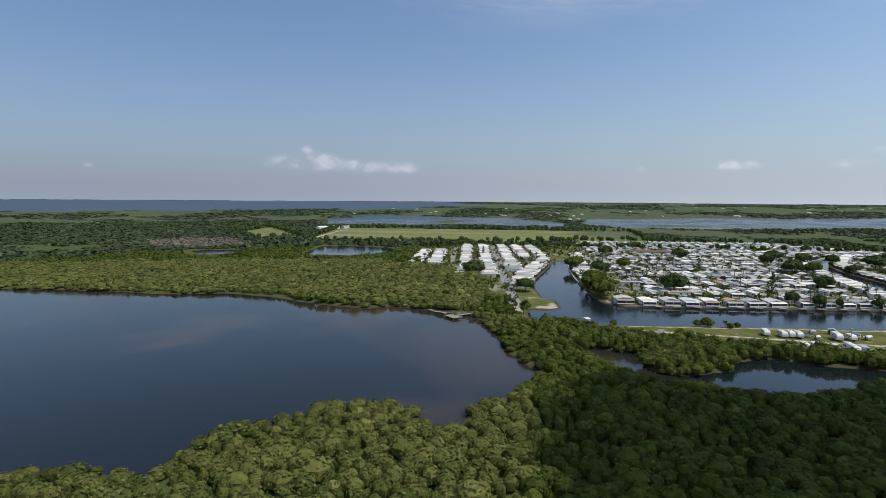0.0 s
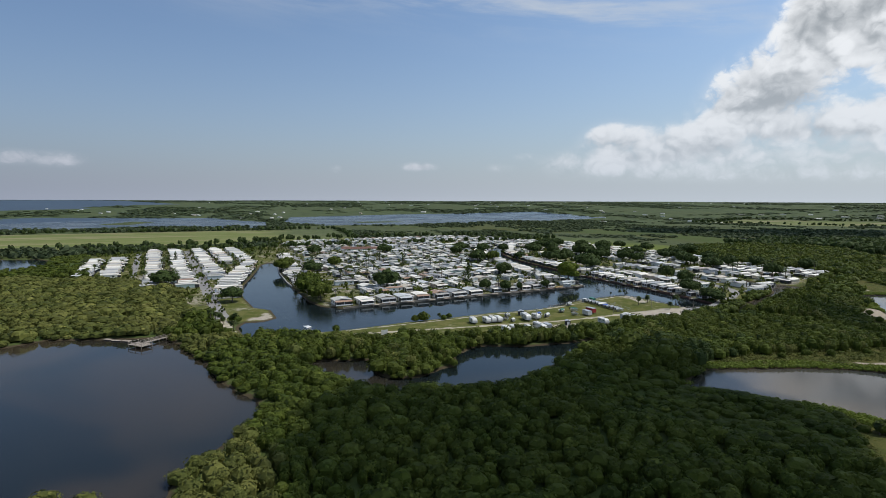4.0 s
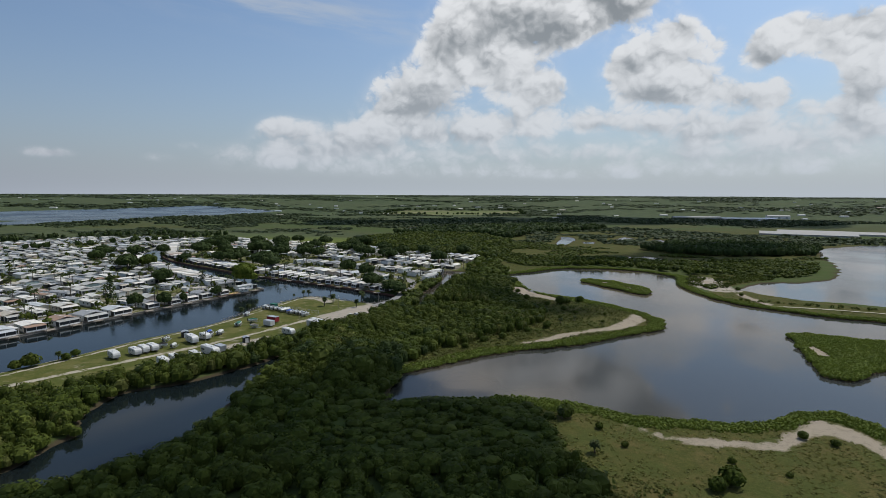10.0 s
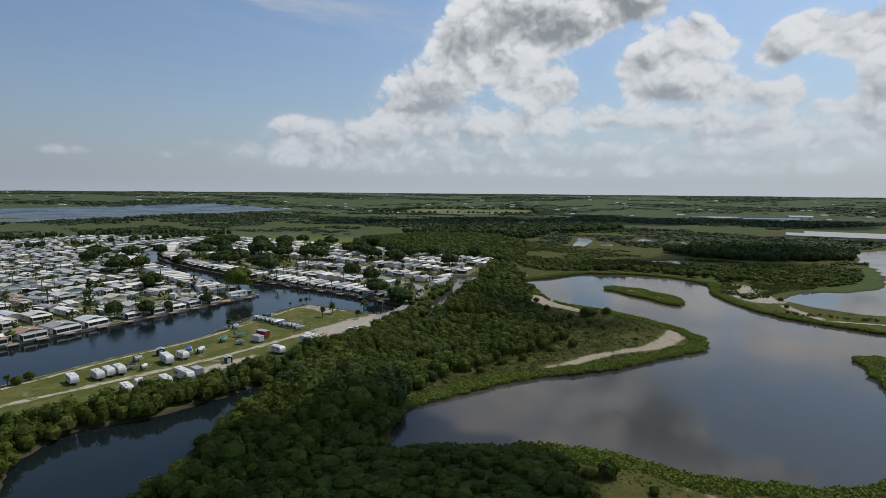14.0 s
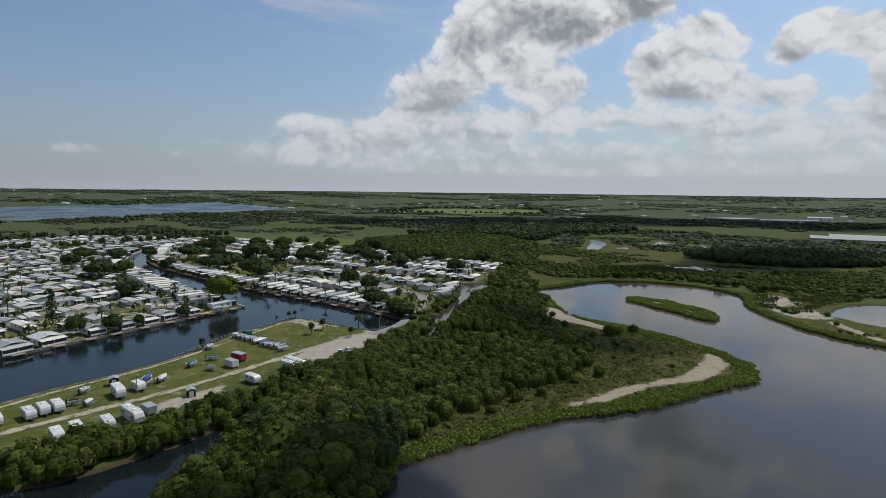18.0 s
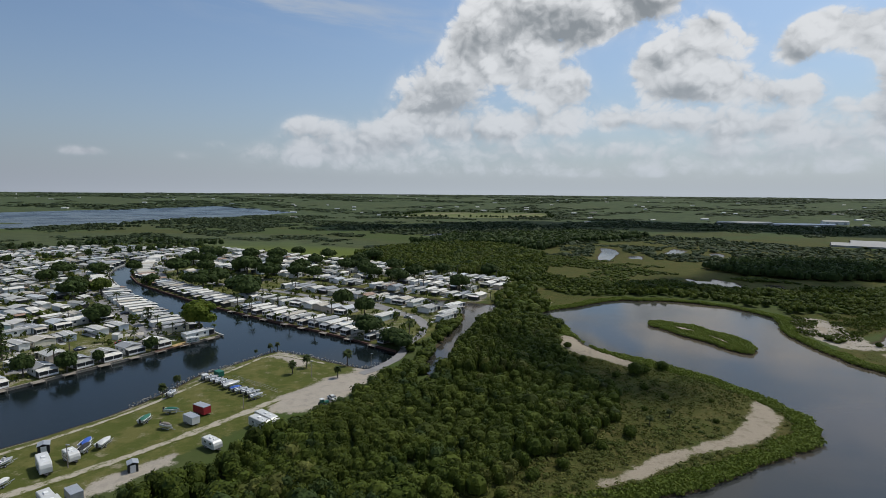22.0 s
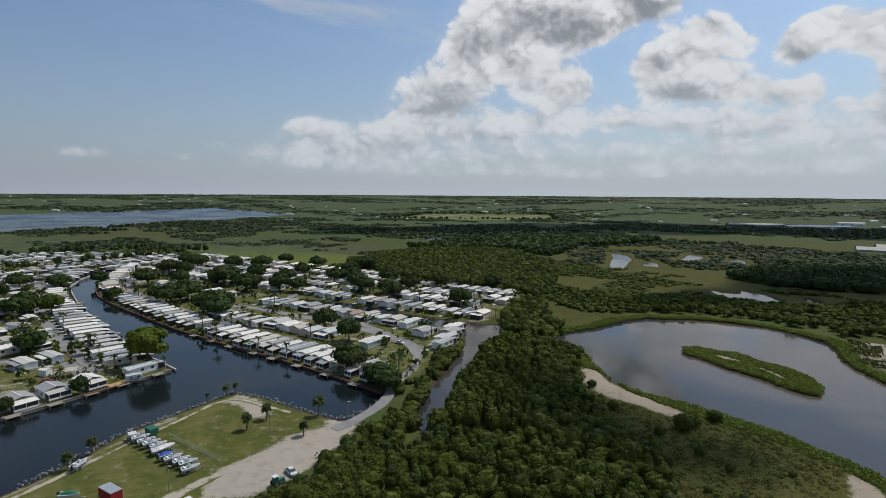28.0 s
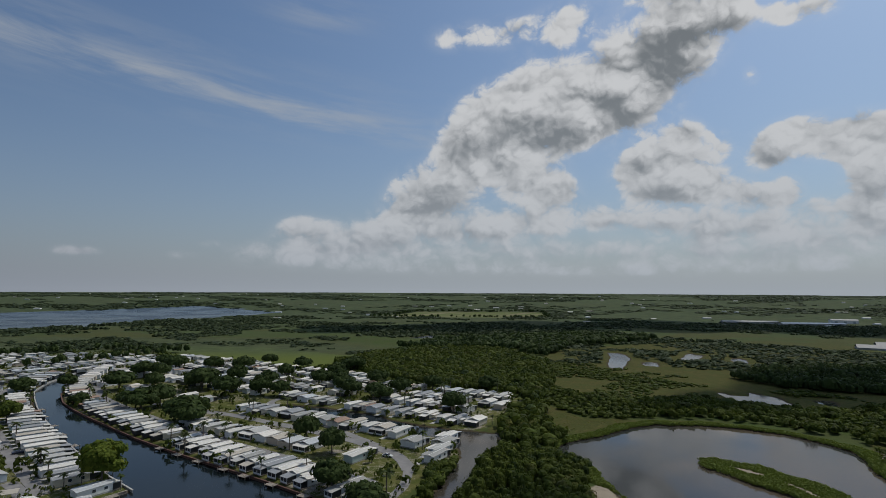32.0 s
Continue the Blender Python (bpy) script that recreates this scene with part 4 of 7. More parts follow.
def build_woods():
    rng = np.random.default_rng(7)
    near = [crown(rng, 108, 2.6, 2.4, 0.33, 2.1, 9, -.65) for _ in range(9)]
    mid = [crown(rng, 42, 2.6, 2.4, 0.52, 2.1, 8, -.6) for _ in range(8)]
    far = [crown(rng, 15, 2.7, 2.4, 0.95, 1.9, 6) for _ in range(6)]
    unseen = [(34, 50), (0, 6), (-40, -54), (-68, -114), (-68, -180), (180, -180), (180, 40), (34, 40)]
    names = (("mangrove_thicket", "dense sunlit green mangrove thicket along the water", LEAF_MANGROVE), ("woodland", "dark green mangrove and palmetto woodland on low ground", LEAF_WOOD), ("dark_woodland", "dark oak and pine wood beyond the lagoon", LEAF_OAK))
    for poly, gap, height, kind in WOODS:
        x, y = spots(poly, gap, rng, 1.25)
        held = rng.random(len(x)) > .07
        x, y = x[held], y[held]
        w = water_sd(x, y)
        dry = (w < (.5 if kind else -.1)) & (field_max(x, y, MEADOWS[:1]) < 7) & (field_max(x, y, MEADOWS[1:2]) < 2) & (field_max(x, y, [LOT, SHORE_PATH] + SANDS) < -1.2)
        x, y, w = x[dry], y[dry], w[dry]
        d = way_distance(x, y)
        hid = sd_poly(x, y, unseen) > 0
        d[hid] = 400.0
        s = np.clip(0.78 * np.exp(.26 * rng.normal(size=len(x)) + .16 * wobble(x + 11, y, 6.0)), .42, 1.7) * (gap / 3.0)
        low = np.clip(0.50 - w * 0.09, 0.45, 1.0) if kind == 0 else np.clip(0.82 - w * 0.05, 0.78, 1.0)
        low = np.where((x > -30) & (y > 92) & (y < 135), .58 * low, low)                              # scrub beside the lagoon
        stand = np.clip(1.3 - np.hypot((x + 30) / 22, (y - 156) / 26), 0, 1)                          # old trees at the head of the spit
        s = s * (1 + .45 * stand)
        tall = height / 5.0 * (0.56 + 0.42 * s + 0.20 * rng.random(len(x)) + 0.16 * wobble(x, y, 13.0)) * low * np.where(x < -420, .8, 1.0) * (1 + .75 * stand)
        tall = tall * np.where((x > -8) & (x < 26) & (y > 258) & (y < 352), 1.4, 1.0)
        sort = np.full(len(x), kind)
        if kind == 1:       # paler mangrove and darker oak stand in it in clumps
            mixed = wobble(x + 40, y, 9.0) + .5 * wobble(x, y - 70, 21.0) + .7 * rng.normal(size=len(x))
            sort[mixed > 1.5] = 0
            sort[mixed < -1.5] = 2
            sort[(stand > .3) & (mixed < .2)] = 2
        if kind == 0:       # the mangroves pass into mixed woodland towards the strip
            sort[(y + .45 * x > -24 + 12 * wobble(x, y, 15.0)) & (x > -178)] = 1
        for lo, hi, protos in ((0, 140, near), (140, 250, mid), (250, 1e9, far)):
            for k in range(3):
                at = (d >= lo) & (d < hi) & (sort == k)
                if at.sum() > 3:
                    scatter(protos, x[at], y[at], np.full(at.sum(), 0.1), s[at] * 1.06, rng, names[k][0], names[k][1], "trees", [names[k][2]], tall[at])


build_woods()

# ================= building kit =================
class Kit:
    """Collects simple solids into one mesh."""

    def __init__(self):
        self.v, self.f, self.m = [], [], []

    def poly(self, pts, faces, mat=0):
        n = len(self.v)
        self.v += [tuple(p) for p in pts]
        self.f += [tuple(n + i for i in f) for f in faces]
        self.m += [mat] * len(faces)
        return self

    def box(self, x0, x1, y0, y1, z0, z1, mat=0, taper=0.0):
        t = taper
        return self.poly([(x0, y0, z0), (x1, y0, z0), (x1, y1, z0), (x0, y1, z0), (x0 + t, y0 + t, z1), (x1 - t, y0 + t, z1), (x1 - t, y1 - t, z1), (x0 + t, y1 - t, z1)],
                         [(3, 2, 1, 0), (4, 5, 6, 7), (0, 1, 5, 4), (1, 2, 6, 5), (2, 3, 7, 6), (3, 0, 4, 7)], mat)

    def gable(self, x0, x1, y0, y1, z, rise, thick=0.12, mat=0):
        """Roof with its ridge along y."""
        xm = (x0 + x1) / 2
        a = [(x0, y0, z), (xm, y0, z + rise), (x1, y0, z), (x1, y0, z - thick), (xm, y0, z + rise - thick), (x0, y0, z - thick)]
        b = [(x, y1, q) for x, _, q in a]
        return self.poly(a + b, [(0, 6, 7, 1), (1, 7, 8, 2), (3, 9, 10, 4), (4, 10, 11, 5), (2, 8, 9, 3), (5, 11, 6, 0), (0, 1, 4, 5), (1, 2, 3, 4), (7, 6, 11, 10), (8, 7, 10, 9)], mat)

    def hull(self, rings, mat=0, cap=True):
        """Skin through rings of equal count."""
        k = len(rings[0])
        pts = [p for r in rings for p in r]
        f = [(j * k + i, j * k + (i + 1) % k, (j + 1) * k + (i + 1) % k, (j + 1) * k + i) for j in range(len(rings) - 1) for i in range(k)]
        if cap:
            f += [tuple(reversed(range(k))), tuple(range(len(pts) - k, len(pts)))]
        return self.poly(pts, f, mat)

    def cyl(self, c, r, h, axis="z", k=10, mat=0, r2=None):
        r2 = r if r2 is None else r2
        rings = []
        for s, q in ((0, r), (h, r2)):
            ring = []
            for i in range(k):
                a, b = q * math.cos(2 * math.pi * i / k), q * math.sin(2 * math.pi * i / k)
                o = {"z": (a, b, s), "x": (s, a, b), "y": (b, s, a)}[axis]
                ring.append(tuple(c[n] + o[n] for n in range(3)))
            rings.append(ring)
        return self.hull(rings, mat)

    def mesh(self, name, mats):
        me = bpy.data.meshes.new(name)
        me.from_pydata(self.v, [], self.f)
        me.polygons.foreach_set("material_index", np.array(self.m, np.int32))
        for mt in mats:
            me.materials.append(mt)
        return me


def part(name, kit, mats, parent, label="", at=None):
    """Links a kit as one mesh under a thing or a part."""
    ob = new(name, kit if isinstance(kit, bpy.types.Mesh) else kit.mesh(name, mats if isinstance(mats, list) else [mats]))
    ob.parent = parent
    if at is not None:
        ob.matrix_local = at
    return tagged(ob, label) if label else ob


def thing(name, label, category, group=""):
    ob = new(name)
    ob.empty_display_size = 0.5
    return tagged(ob, label, category, group)


# ================= mobile homes =================
def mobile_home(w, ln, kind, full, label):
    """Low metal-roofed home, long side along y; the porch end at -y. kind 0: carport, 1: double porch, 2: broad and plain."""
    home = thing("mobile_home", label, "mobile home", "homes of the park")
    hw, hl = w / 2, ln / 2
    side = 2.3 if kind != 2 else 0.4                      # room for the carport on one side
    x0, x1 = -hw + 0.35, hw - side
    y0, y1 = -hl + (3.0 if kind != 1 else 4.2), hl - 0.4
    rise = (0.42, 0.55, 0.9)[kind]
    part("skirting", Kit().box(x0 + .06, x1 - .06, y0 + .06, y1 - .06, -0.1, 0.55), CONCRETE, home)
    part("body", Kit().box(x0, x1, y0, y1, 0.5, 3.0), WALL, home)
    part("roof", Kit().gable(-hw, x1 + 0.35, y0 - 0.25, y1 + 0.4, 3.02, rise), ROOF, home)
    pr = Kit().poly([(-hw + .15, -hl - .15, 2.5), (x1 + .2, -hl - .15, 2.5), (x1 + .2, y0, 2.92), (-hw + .15, y0, 2.92), (-hw + .15, -hl - .15, 2.4), (x1 + .2, -hl - .15, 2.4), (x1 + .2, y0, 2.82), (-hw + .15, y0, 2.82)],
                    [(0, 1, 2, 3), (7, 6, 5, 4), (0, 4, 5, 1), (1, 5, 6, 2), (2, 6, 7, 3), (3, 7, 4, 0)])
    part("porch_roof", pr, ROOF, home)
    part("screen", Kit().box(x0 + .12, x1 - .12, -hl + .2, y0 - .03, 0.45, 2.4), SCREEN, home, "dark insect screen")
    if kind != 2:
        part("carport_roof", Kit().box(x1 + .38, hw + .3, y0 + 1.0, y1 - 1.6, 2.5, 2.6), ROOF, home)
        part("driveway", Kit().box(x1 + .3, hw + .3, y0 + .4, hl + 2.6, -0.1, 0.07), CONCRETE, home)
    if not full:
        return home
    part("ridge_cap", Kit().box((x1 + .35 - hw) / 2 - .14, (x1 + .35 - hw) / 2 + .14, y0 - .25, y1 + .4, 3.0 + rise - .02, 3.06 + rise), TRIM, home)
    for x in (x0, x1):
        for yy in (y0 + 2.2, y0 + 6.0):
            win = part("window", Kit().box(x - .05, x + .05, yy - .66, yy + .66, 1.3, 2.42), TRIM, home)
            part("pane", Kit().box(x - .07, x + .07, yy - .55, yy + .55, 1.4, 2.32), GLASS, win)
    part("door", Kit().box(x1 - .04, x1 + .06, y0 + 3.6, y0 + 4.5, 0.55, 2.55), TRIM, home)
    part("porch_floor", Kit().box(x0, x1, -hl + .1, y0, 0.2, 0.46), TIMBER, home)
    for x in (x0 + .08, (x0 + x1) / 2, x1 - .08):
        part("porch_post", Kit().box(x - .07, x + .07, -hl + .08, -hl + .22, 0.45, 2.42), TRIM, home)
    part("kick_plate", Kit().box(x0 + .06, x1 - .06, -hl + .12, -hl + .24, 0.45, 1.0), TRIM, home)
    if kind != 2:
        for yy in (y0 + 1.3, y1 - 1.9):
            part("carport_post", Kit().box(hw + .1, hw + .2, yy - .05, yy + .05, -0.1, 2.5), TRIM, home)
    return home


HOME_LABELS = ["white mobile home with a ribbed metal roof, screened porch and carport", "pale single-wide mobile home with a deep screened porch and carport", "broad mobile home with a gabled metal roof and dark screened porch"]
SIZES = ((6.9, 14.5, 0), (6.5, 15.5, 1), (8.6, 12.0, 2), (7.2, 16.5, 0), (6.6, 13.5, 1), (7.6, 12.5, 2), (7.0, 12.5, 0), (6.8, 10.5, 2), (7.4, 11.0, 2), (10.4, 12.0, 2), (9.4, 11.5, 2), (10.0, 13.0, 0))
HOMES = []        # u, v, turn (0: porch towards -v, 90: towards +u), group


def w_bank(v):
    return np.interp(v, [246, 266, 316, 376, 434, 481, 526, 546], [217, 220, 231, 247, 266, 285, 317, 343])


def e_bank(v):
    return np.interp(v, [162, 205, 268, 308, 386, 421, 467, 511, 560], [240, 246, 250, 254, 267, 275, 294, 327, 365])


def l_bank(v):
    return np.interp(v, [301, 356, 398, 471, 560], [1, 8, 20, 38, 50])


def r_bank(v):
    return np.interp(v, [275, 356, 410, 480, 560], [33, 37, 42, 54, 64])


def bend(fn, v):
    """Turn of a bank at v, in degrees."""
    return math.degrees(math.atan2(float(fn(v + 8) - fn(v - 8)), 16))


# single trees: u, v, radius, height, kind (0 dark oak, 1 paler tree)
OAKS_CANAL = [(184.8, 249.5, 2.4, 5, 0), (153.8, 250.5, 3.2, 6, 0), (164.6, 250.5, 1.8, 4.5, 0), (143, 258, 3.5, 6.5, 0), (237, 394, 5.5, 9, 1), (355, 405, 6.5, 10, 0), (378, 395, 6.5, 10, 0), (279, 308, 7, 9.5, 0), (287, 376, 5, 8, 0),
              (354, 343, 6, 9, 0), (409, 325, 6, 9, 0), (386, 275, 5.5, 8, 0), (403, 268, 6, 9, 0), (376, 213, 6, 9, 0), (232, 413, 5.5, 9, 0), (252, 190, 5.5, 8, 0), (247, 172, 5, 6, 0), (244, 166, 4.5, 5.5, 0)]
OAKS_PARK = [(45, 411, 6, 9, 1), (39, 272, 6, 9, 1), (38, 299, 6.5, 9.5, 1), (41, 284, 5.5, 8, 1), (102, 531, 6.5, 9, 0), (90, 416, 5, 8.5, 1), (171, 505, 7, 9.5, 0), (360, 460, 6, 9, 0), (358, 330, 5.5, 8, 0),
             (381, 290, 5.5, 9, 0), (436, 352, 6, 9, 0), (237, 466, 5.5, 8.5, 0), (62, 382, 6, 9, 0), (420, 300, 6, 9, 0), (430, 260, 5.5, 8, 0), (448, 400, 6, 9, 0), (330, 420, 5.5, 9, 0), (445, 225, 6, 8.5, 0)]
OAKS_BRANCH = [(410, 380, 5.5, 9, 0), (300, 470, 5, 8, 0), (397, 514, 6.5, 9, 0), (355, 474, 8, 10, 0), (316, 437, 8, 10, 0), (346, 391, 9.5, 12, 0), (417, 436, 8, 10, 0), (340, 359, 7.6, 10, 0), (285, 318, 9.5, 11, 0),
               (287, 362, 8.5, 10, 0), (408, 462, 7, 9, 0), (456, 449, 6, 8, 0), (375, 361, 6.5, 9, 0), (401, 335, 6.5, 9, 0), (391, 305, 6.5, 9, 0), (467, 360, 8.5, 10, 0), (377, 264, 6, 8.5, 0), (294, 243, 5, 8.5, 0)]
OAKS_EAST = [(283, 218, 5, 8.5, 0), (197, 316, 5.2, 8, 0), (274, 471, 6.3, 9, 0), (277, 407, 4.4, 6, 0), (300, 365, 7, 10, 0), (391, 488, 7.2, 10, 0), (-41, 369, 8, 9, 0), (-7, 292, 5.2, 7, 0), (43, 316, 6.8, 9.5, 1),
             (51, 422, 5, 9, 1), (88, 291, 7, 10.5, 0), (222, 397, 6.6, 9, 0), (260, 495, 7, 9, 0)]
OAKS = OAKS_CANAL + OAKS_PARK + OAKS_BRANCH + OAKS_EAST


def lay_homes():
    r = random.Random(11)
    u = 60.0
    while u < 140:                                                        # along the main canal
        HOMES.append((u, 253.8 + r.uniform(-.5, .9), r.uniform(-3, 3), 0))
        u += r.uniform(10.6, 12.4)
    for u, v in ((148, 255.2), (159.5, 254.6), (169.5, 254.2), (179.5, 255.6), (190.5, 254.8)):
        HOMES.append((u, v, 0, 5))
    for u, v, t in ((158, 272, 180), (147, 272, 180), (136, 284, 0)):
        HOMES.append((u, v, t, 3))
    HOMES.append((47, 257, 0, 0))
    for v in np.arange(272, 545, 7.6):                                    # west bank of the branch
        HOMES.append((w_bank(v) - 9 + r.uniform(-1, 1), v, 90 - bend(w_bank, v), 1))
    HOMES.append((209, 255, 90, 1))
    for v in np.arange(176, 555, 7.6):                                    # east bank of the branch
        if not 286 < v < 296:
            HOMES.append((e_bank(v) + 9.5 + r.uniform(-1, 1), v, -90 - bend(e_bank, v), 1))
    for v in np.arange(318, 540, 7.7):                                    # left canal, both banks
        HOMES.append((r_bank(v) + 9, v, -90 - bend(r_bank, v), 2))
    for v in np.arange(308, 640, 7.6):
        HOMES.append((min(l_bank(v) - 9.5, 30), v, 90 - bend(l_bank, v), 2))
    row = 0
    for v in (284, 300, 324, 341, 365, 382, 406, 423, 447, 464, 488, 505, 529, 546, 570, 587, 611, 628, 652, 669, 693, 710):   # inner park
        row += 1
        u = 60 + 3 * (row % 3)
        while u < 460:
            u += r.choice((8.6, 9.4, 10.6, 12.5))
            lo = r_bank(v) + 26 if v > 305 else 52
            hi = w_bank(v) - 27 if v < 540 else 430 - max(0, v - 600) * 0.5
            if v > 640 and u < 60 + (v - 640) * 0.9:
                continue
            if lo < u < hi and r.random() > 0.10 and not (v < 290 and u > 126):
                HOMES.append((u, v + r.uniform(-1.5, 1.5), (0 if row % 2 else 180) + r.choice((0, 0, 0, 90, -8, 8)), 3))
    for u, lo, hi in ((284, 205, 480), (322, 212, 320), (322, 345, 540), (358, 190, 560), (383, 200, 585), (403, 196, 590), (425, 196, 590), (445, 330, 560)):   # beyond the branch
        for v in np.arange(lo, hi, 8.8):
            if u - e_bank(v) < 26 or (u < 350 and v > 500) or r.random() < 0.12:
                continue
            HOMES.append((u + r.uniform(-1, 1), v, r.choice((90, -90)), 4))
    for u, lo, hi in ((-28, 358, 640), (-47, 364, 640), (-76, 432, 566), (-94, 436, 562), (-5, 392, 640), (11, 488, 640)):                                     # west of the lane
        for v in np.arange(lo, hi, 7.6):
            HOMES.append((u + r.uniform(-1.2, 1.2), v, 90 if u < 0 else -90, 2))
    for u, v in ((300, 178), (309, 181), (318, 184), (327, 188), (312, 196)):                                                      # knoll by the creek
        HOMES.append((u, v, 90, 4))
    clear = [h for h in HOMES if all((h[0] - o[0]) ** 2 + (h[1] - o[1]) ** 2 > 30 for o in OAKS)]
    HOMES[:] = [h for h in clear if not (138 < h[0] < 178 and 536 < h[1] < 570)]


lay_homes()


def place_homes():
    r = random.Random(5)
    rows = sorted((math.hypot(xy(h[0], h[1])[0], xy(h[0], h[1])[1] - 90), n) for n, h in enumerate(HOMES))
    made, far = {}, []
    for n, (_, at) in enumerate(rows):
        u, v, turn, grp = HOMES[at]
        x, y = xy(u, v)
        a = 60 + turn
        k = r.choice((9, 10, 11)) if grp == 0 else r.choice((7, 8)) if grp == 5 else r.choice((0, 1, 3, 4)) if grp in (1, 2) else r.randrange(7)
        if n < 280:
            m = pose(x, y, 0.72, 0, 0, a + r.uniform(-2, 2))
            full = n < 100
            if (k, full) in made:
                copy_thing(made[k, full], m)
            else:
                w, ln, kind = SIZES[k]
                made[k, full] = mobile_home(w, ln, kind, full, HOME_LABELS[kind])
                made[k, full].matrix_basis = m
        else:
            far.append((x, y, a, r.uniform(5.6, 8.2), r.uniform(10, 15), r.uniform(.4, .9)))
    kit = Kit()
    for x, y, a, w, ln, rise in far:
        c, s = math.cos(radians(a)), math.sin(radians(a))
        one = Kit().box(-w / 2 + .4, w / 2 - 1.4, -ln / 2 + 2.4, ln / 2 - .4, 0, 2.9, 1)
        one.gable(-w / 2, w / 2 - 1.2, -ln / 2 + 2.2, ln / 2, 3.0, rise, .12, 0)
        one.box(-w / 2 + .2, w / 2 - 1.5, -ln / 2, -ln / 2 + 2.2, 2.45, 2.55, 0)
        one.box(-w / 2 + .5, w / 2 - 1.6, -ln / 2 + .2, -ln / 2 + 2.3, 0, 2.4, 2)
        one.box(w / 2 - 1.2, w / 2 + .6, -ln / 2 + 3, ln / 2 - 3, 2.4, 2.5, 0)
        one.box(-w / 2 + .36, -w / 2 + .44, -2.0, -.7, 1.3, 2.3, 2)
        one.box(w / 2 - 1.46, w / 2 - 1.36, 1.2, 2.5, 1.3, 2.3, 2)
        n = len(kit.v)
        kit.v += [(x + px * c - py * s, y + px * s + py * c, pz + 0.72) for px, py, pz in one.v]
        kit.f += [tuple(i + n for i in f) for f in one.f]
        kit.m += one.m
    me = kit.mesh("distant_mobile_homes", [ROOF_FAR, WALL_FAR, GLASS])
    tagged(new("distant_mobile_homes", me), "crowded rows of white-roofed mobile homes far into the park", "mobile homes", kind="stuff")


place_homes()

# ================= roads, banks, pier =================
def ribbon(name, line, width, z, mat, label, category="road", kind="structure", sag=0.0):
    """A road or path along a smoothed line, with thickness and uneven edges."""
    p = np.array(line, float)
    d = np.r_[0, np.cumsum(np.hypot(*np.diff(p, axis=0).T))]
    s = np.arange(0, d[-1] + 1, 3.0)
    x, y = np.interp(s, d, p[:, 0]), np.interp(s, d, p[:, 1])
    for _ in range(3):
        x[1:-1], y[1:-1] = (x[:-2] + 2 * x[1:-1] + x[2:]) / 4, (y[:-2] + 2 * y[1:-1] + y[2:]) / 4
    tx, ty = np.gradient(x), np.gradient(y)
    q = np.hypot(tx, ty) + 1e-9
    nx, ny = -ty / q, tx / q
    ww = width / 2 * (1 + (0.32 if mat is TRACK else 0.08) * wobble(s, s * 0.3 + x, 3.0))
    cols = [np.stack([x + nx * ww * k, y + ny * ww * k, np.full(len(s), zz)], 1) for k, zz in ((-1.04, z - 0.3), (-1, z), (-.6, z + .01), (0, z + 0.02), (.6, z + .01), (1, z), (1.04, z - 0.3))]
    v = np.stack(cols, 1).reshape(-1, 3)
    i = (np.arange(len(s) - 1)[:, None] * 7 + np.arange(6)[None]).ravel()
    f = np.stack([i, i + 1, i + 8, i + 7], 1)[:, ::-1]
    me = mesh_from(name, v, f, [mat])
    a = me.attributes.new("rim", "FLOAT", "POINT")
    a.data.foreach_set("value", np.tile(np.array((1, 1, .3, .25, .3, 1, 1), np.float32), len(s)))
    return tagged(new(name, me), label, category, kind=kind)


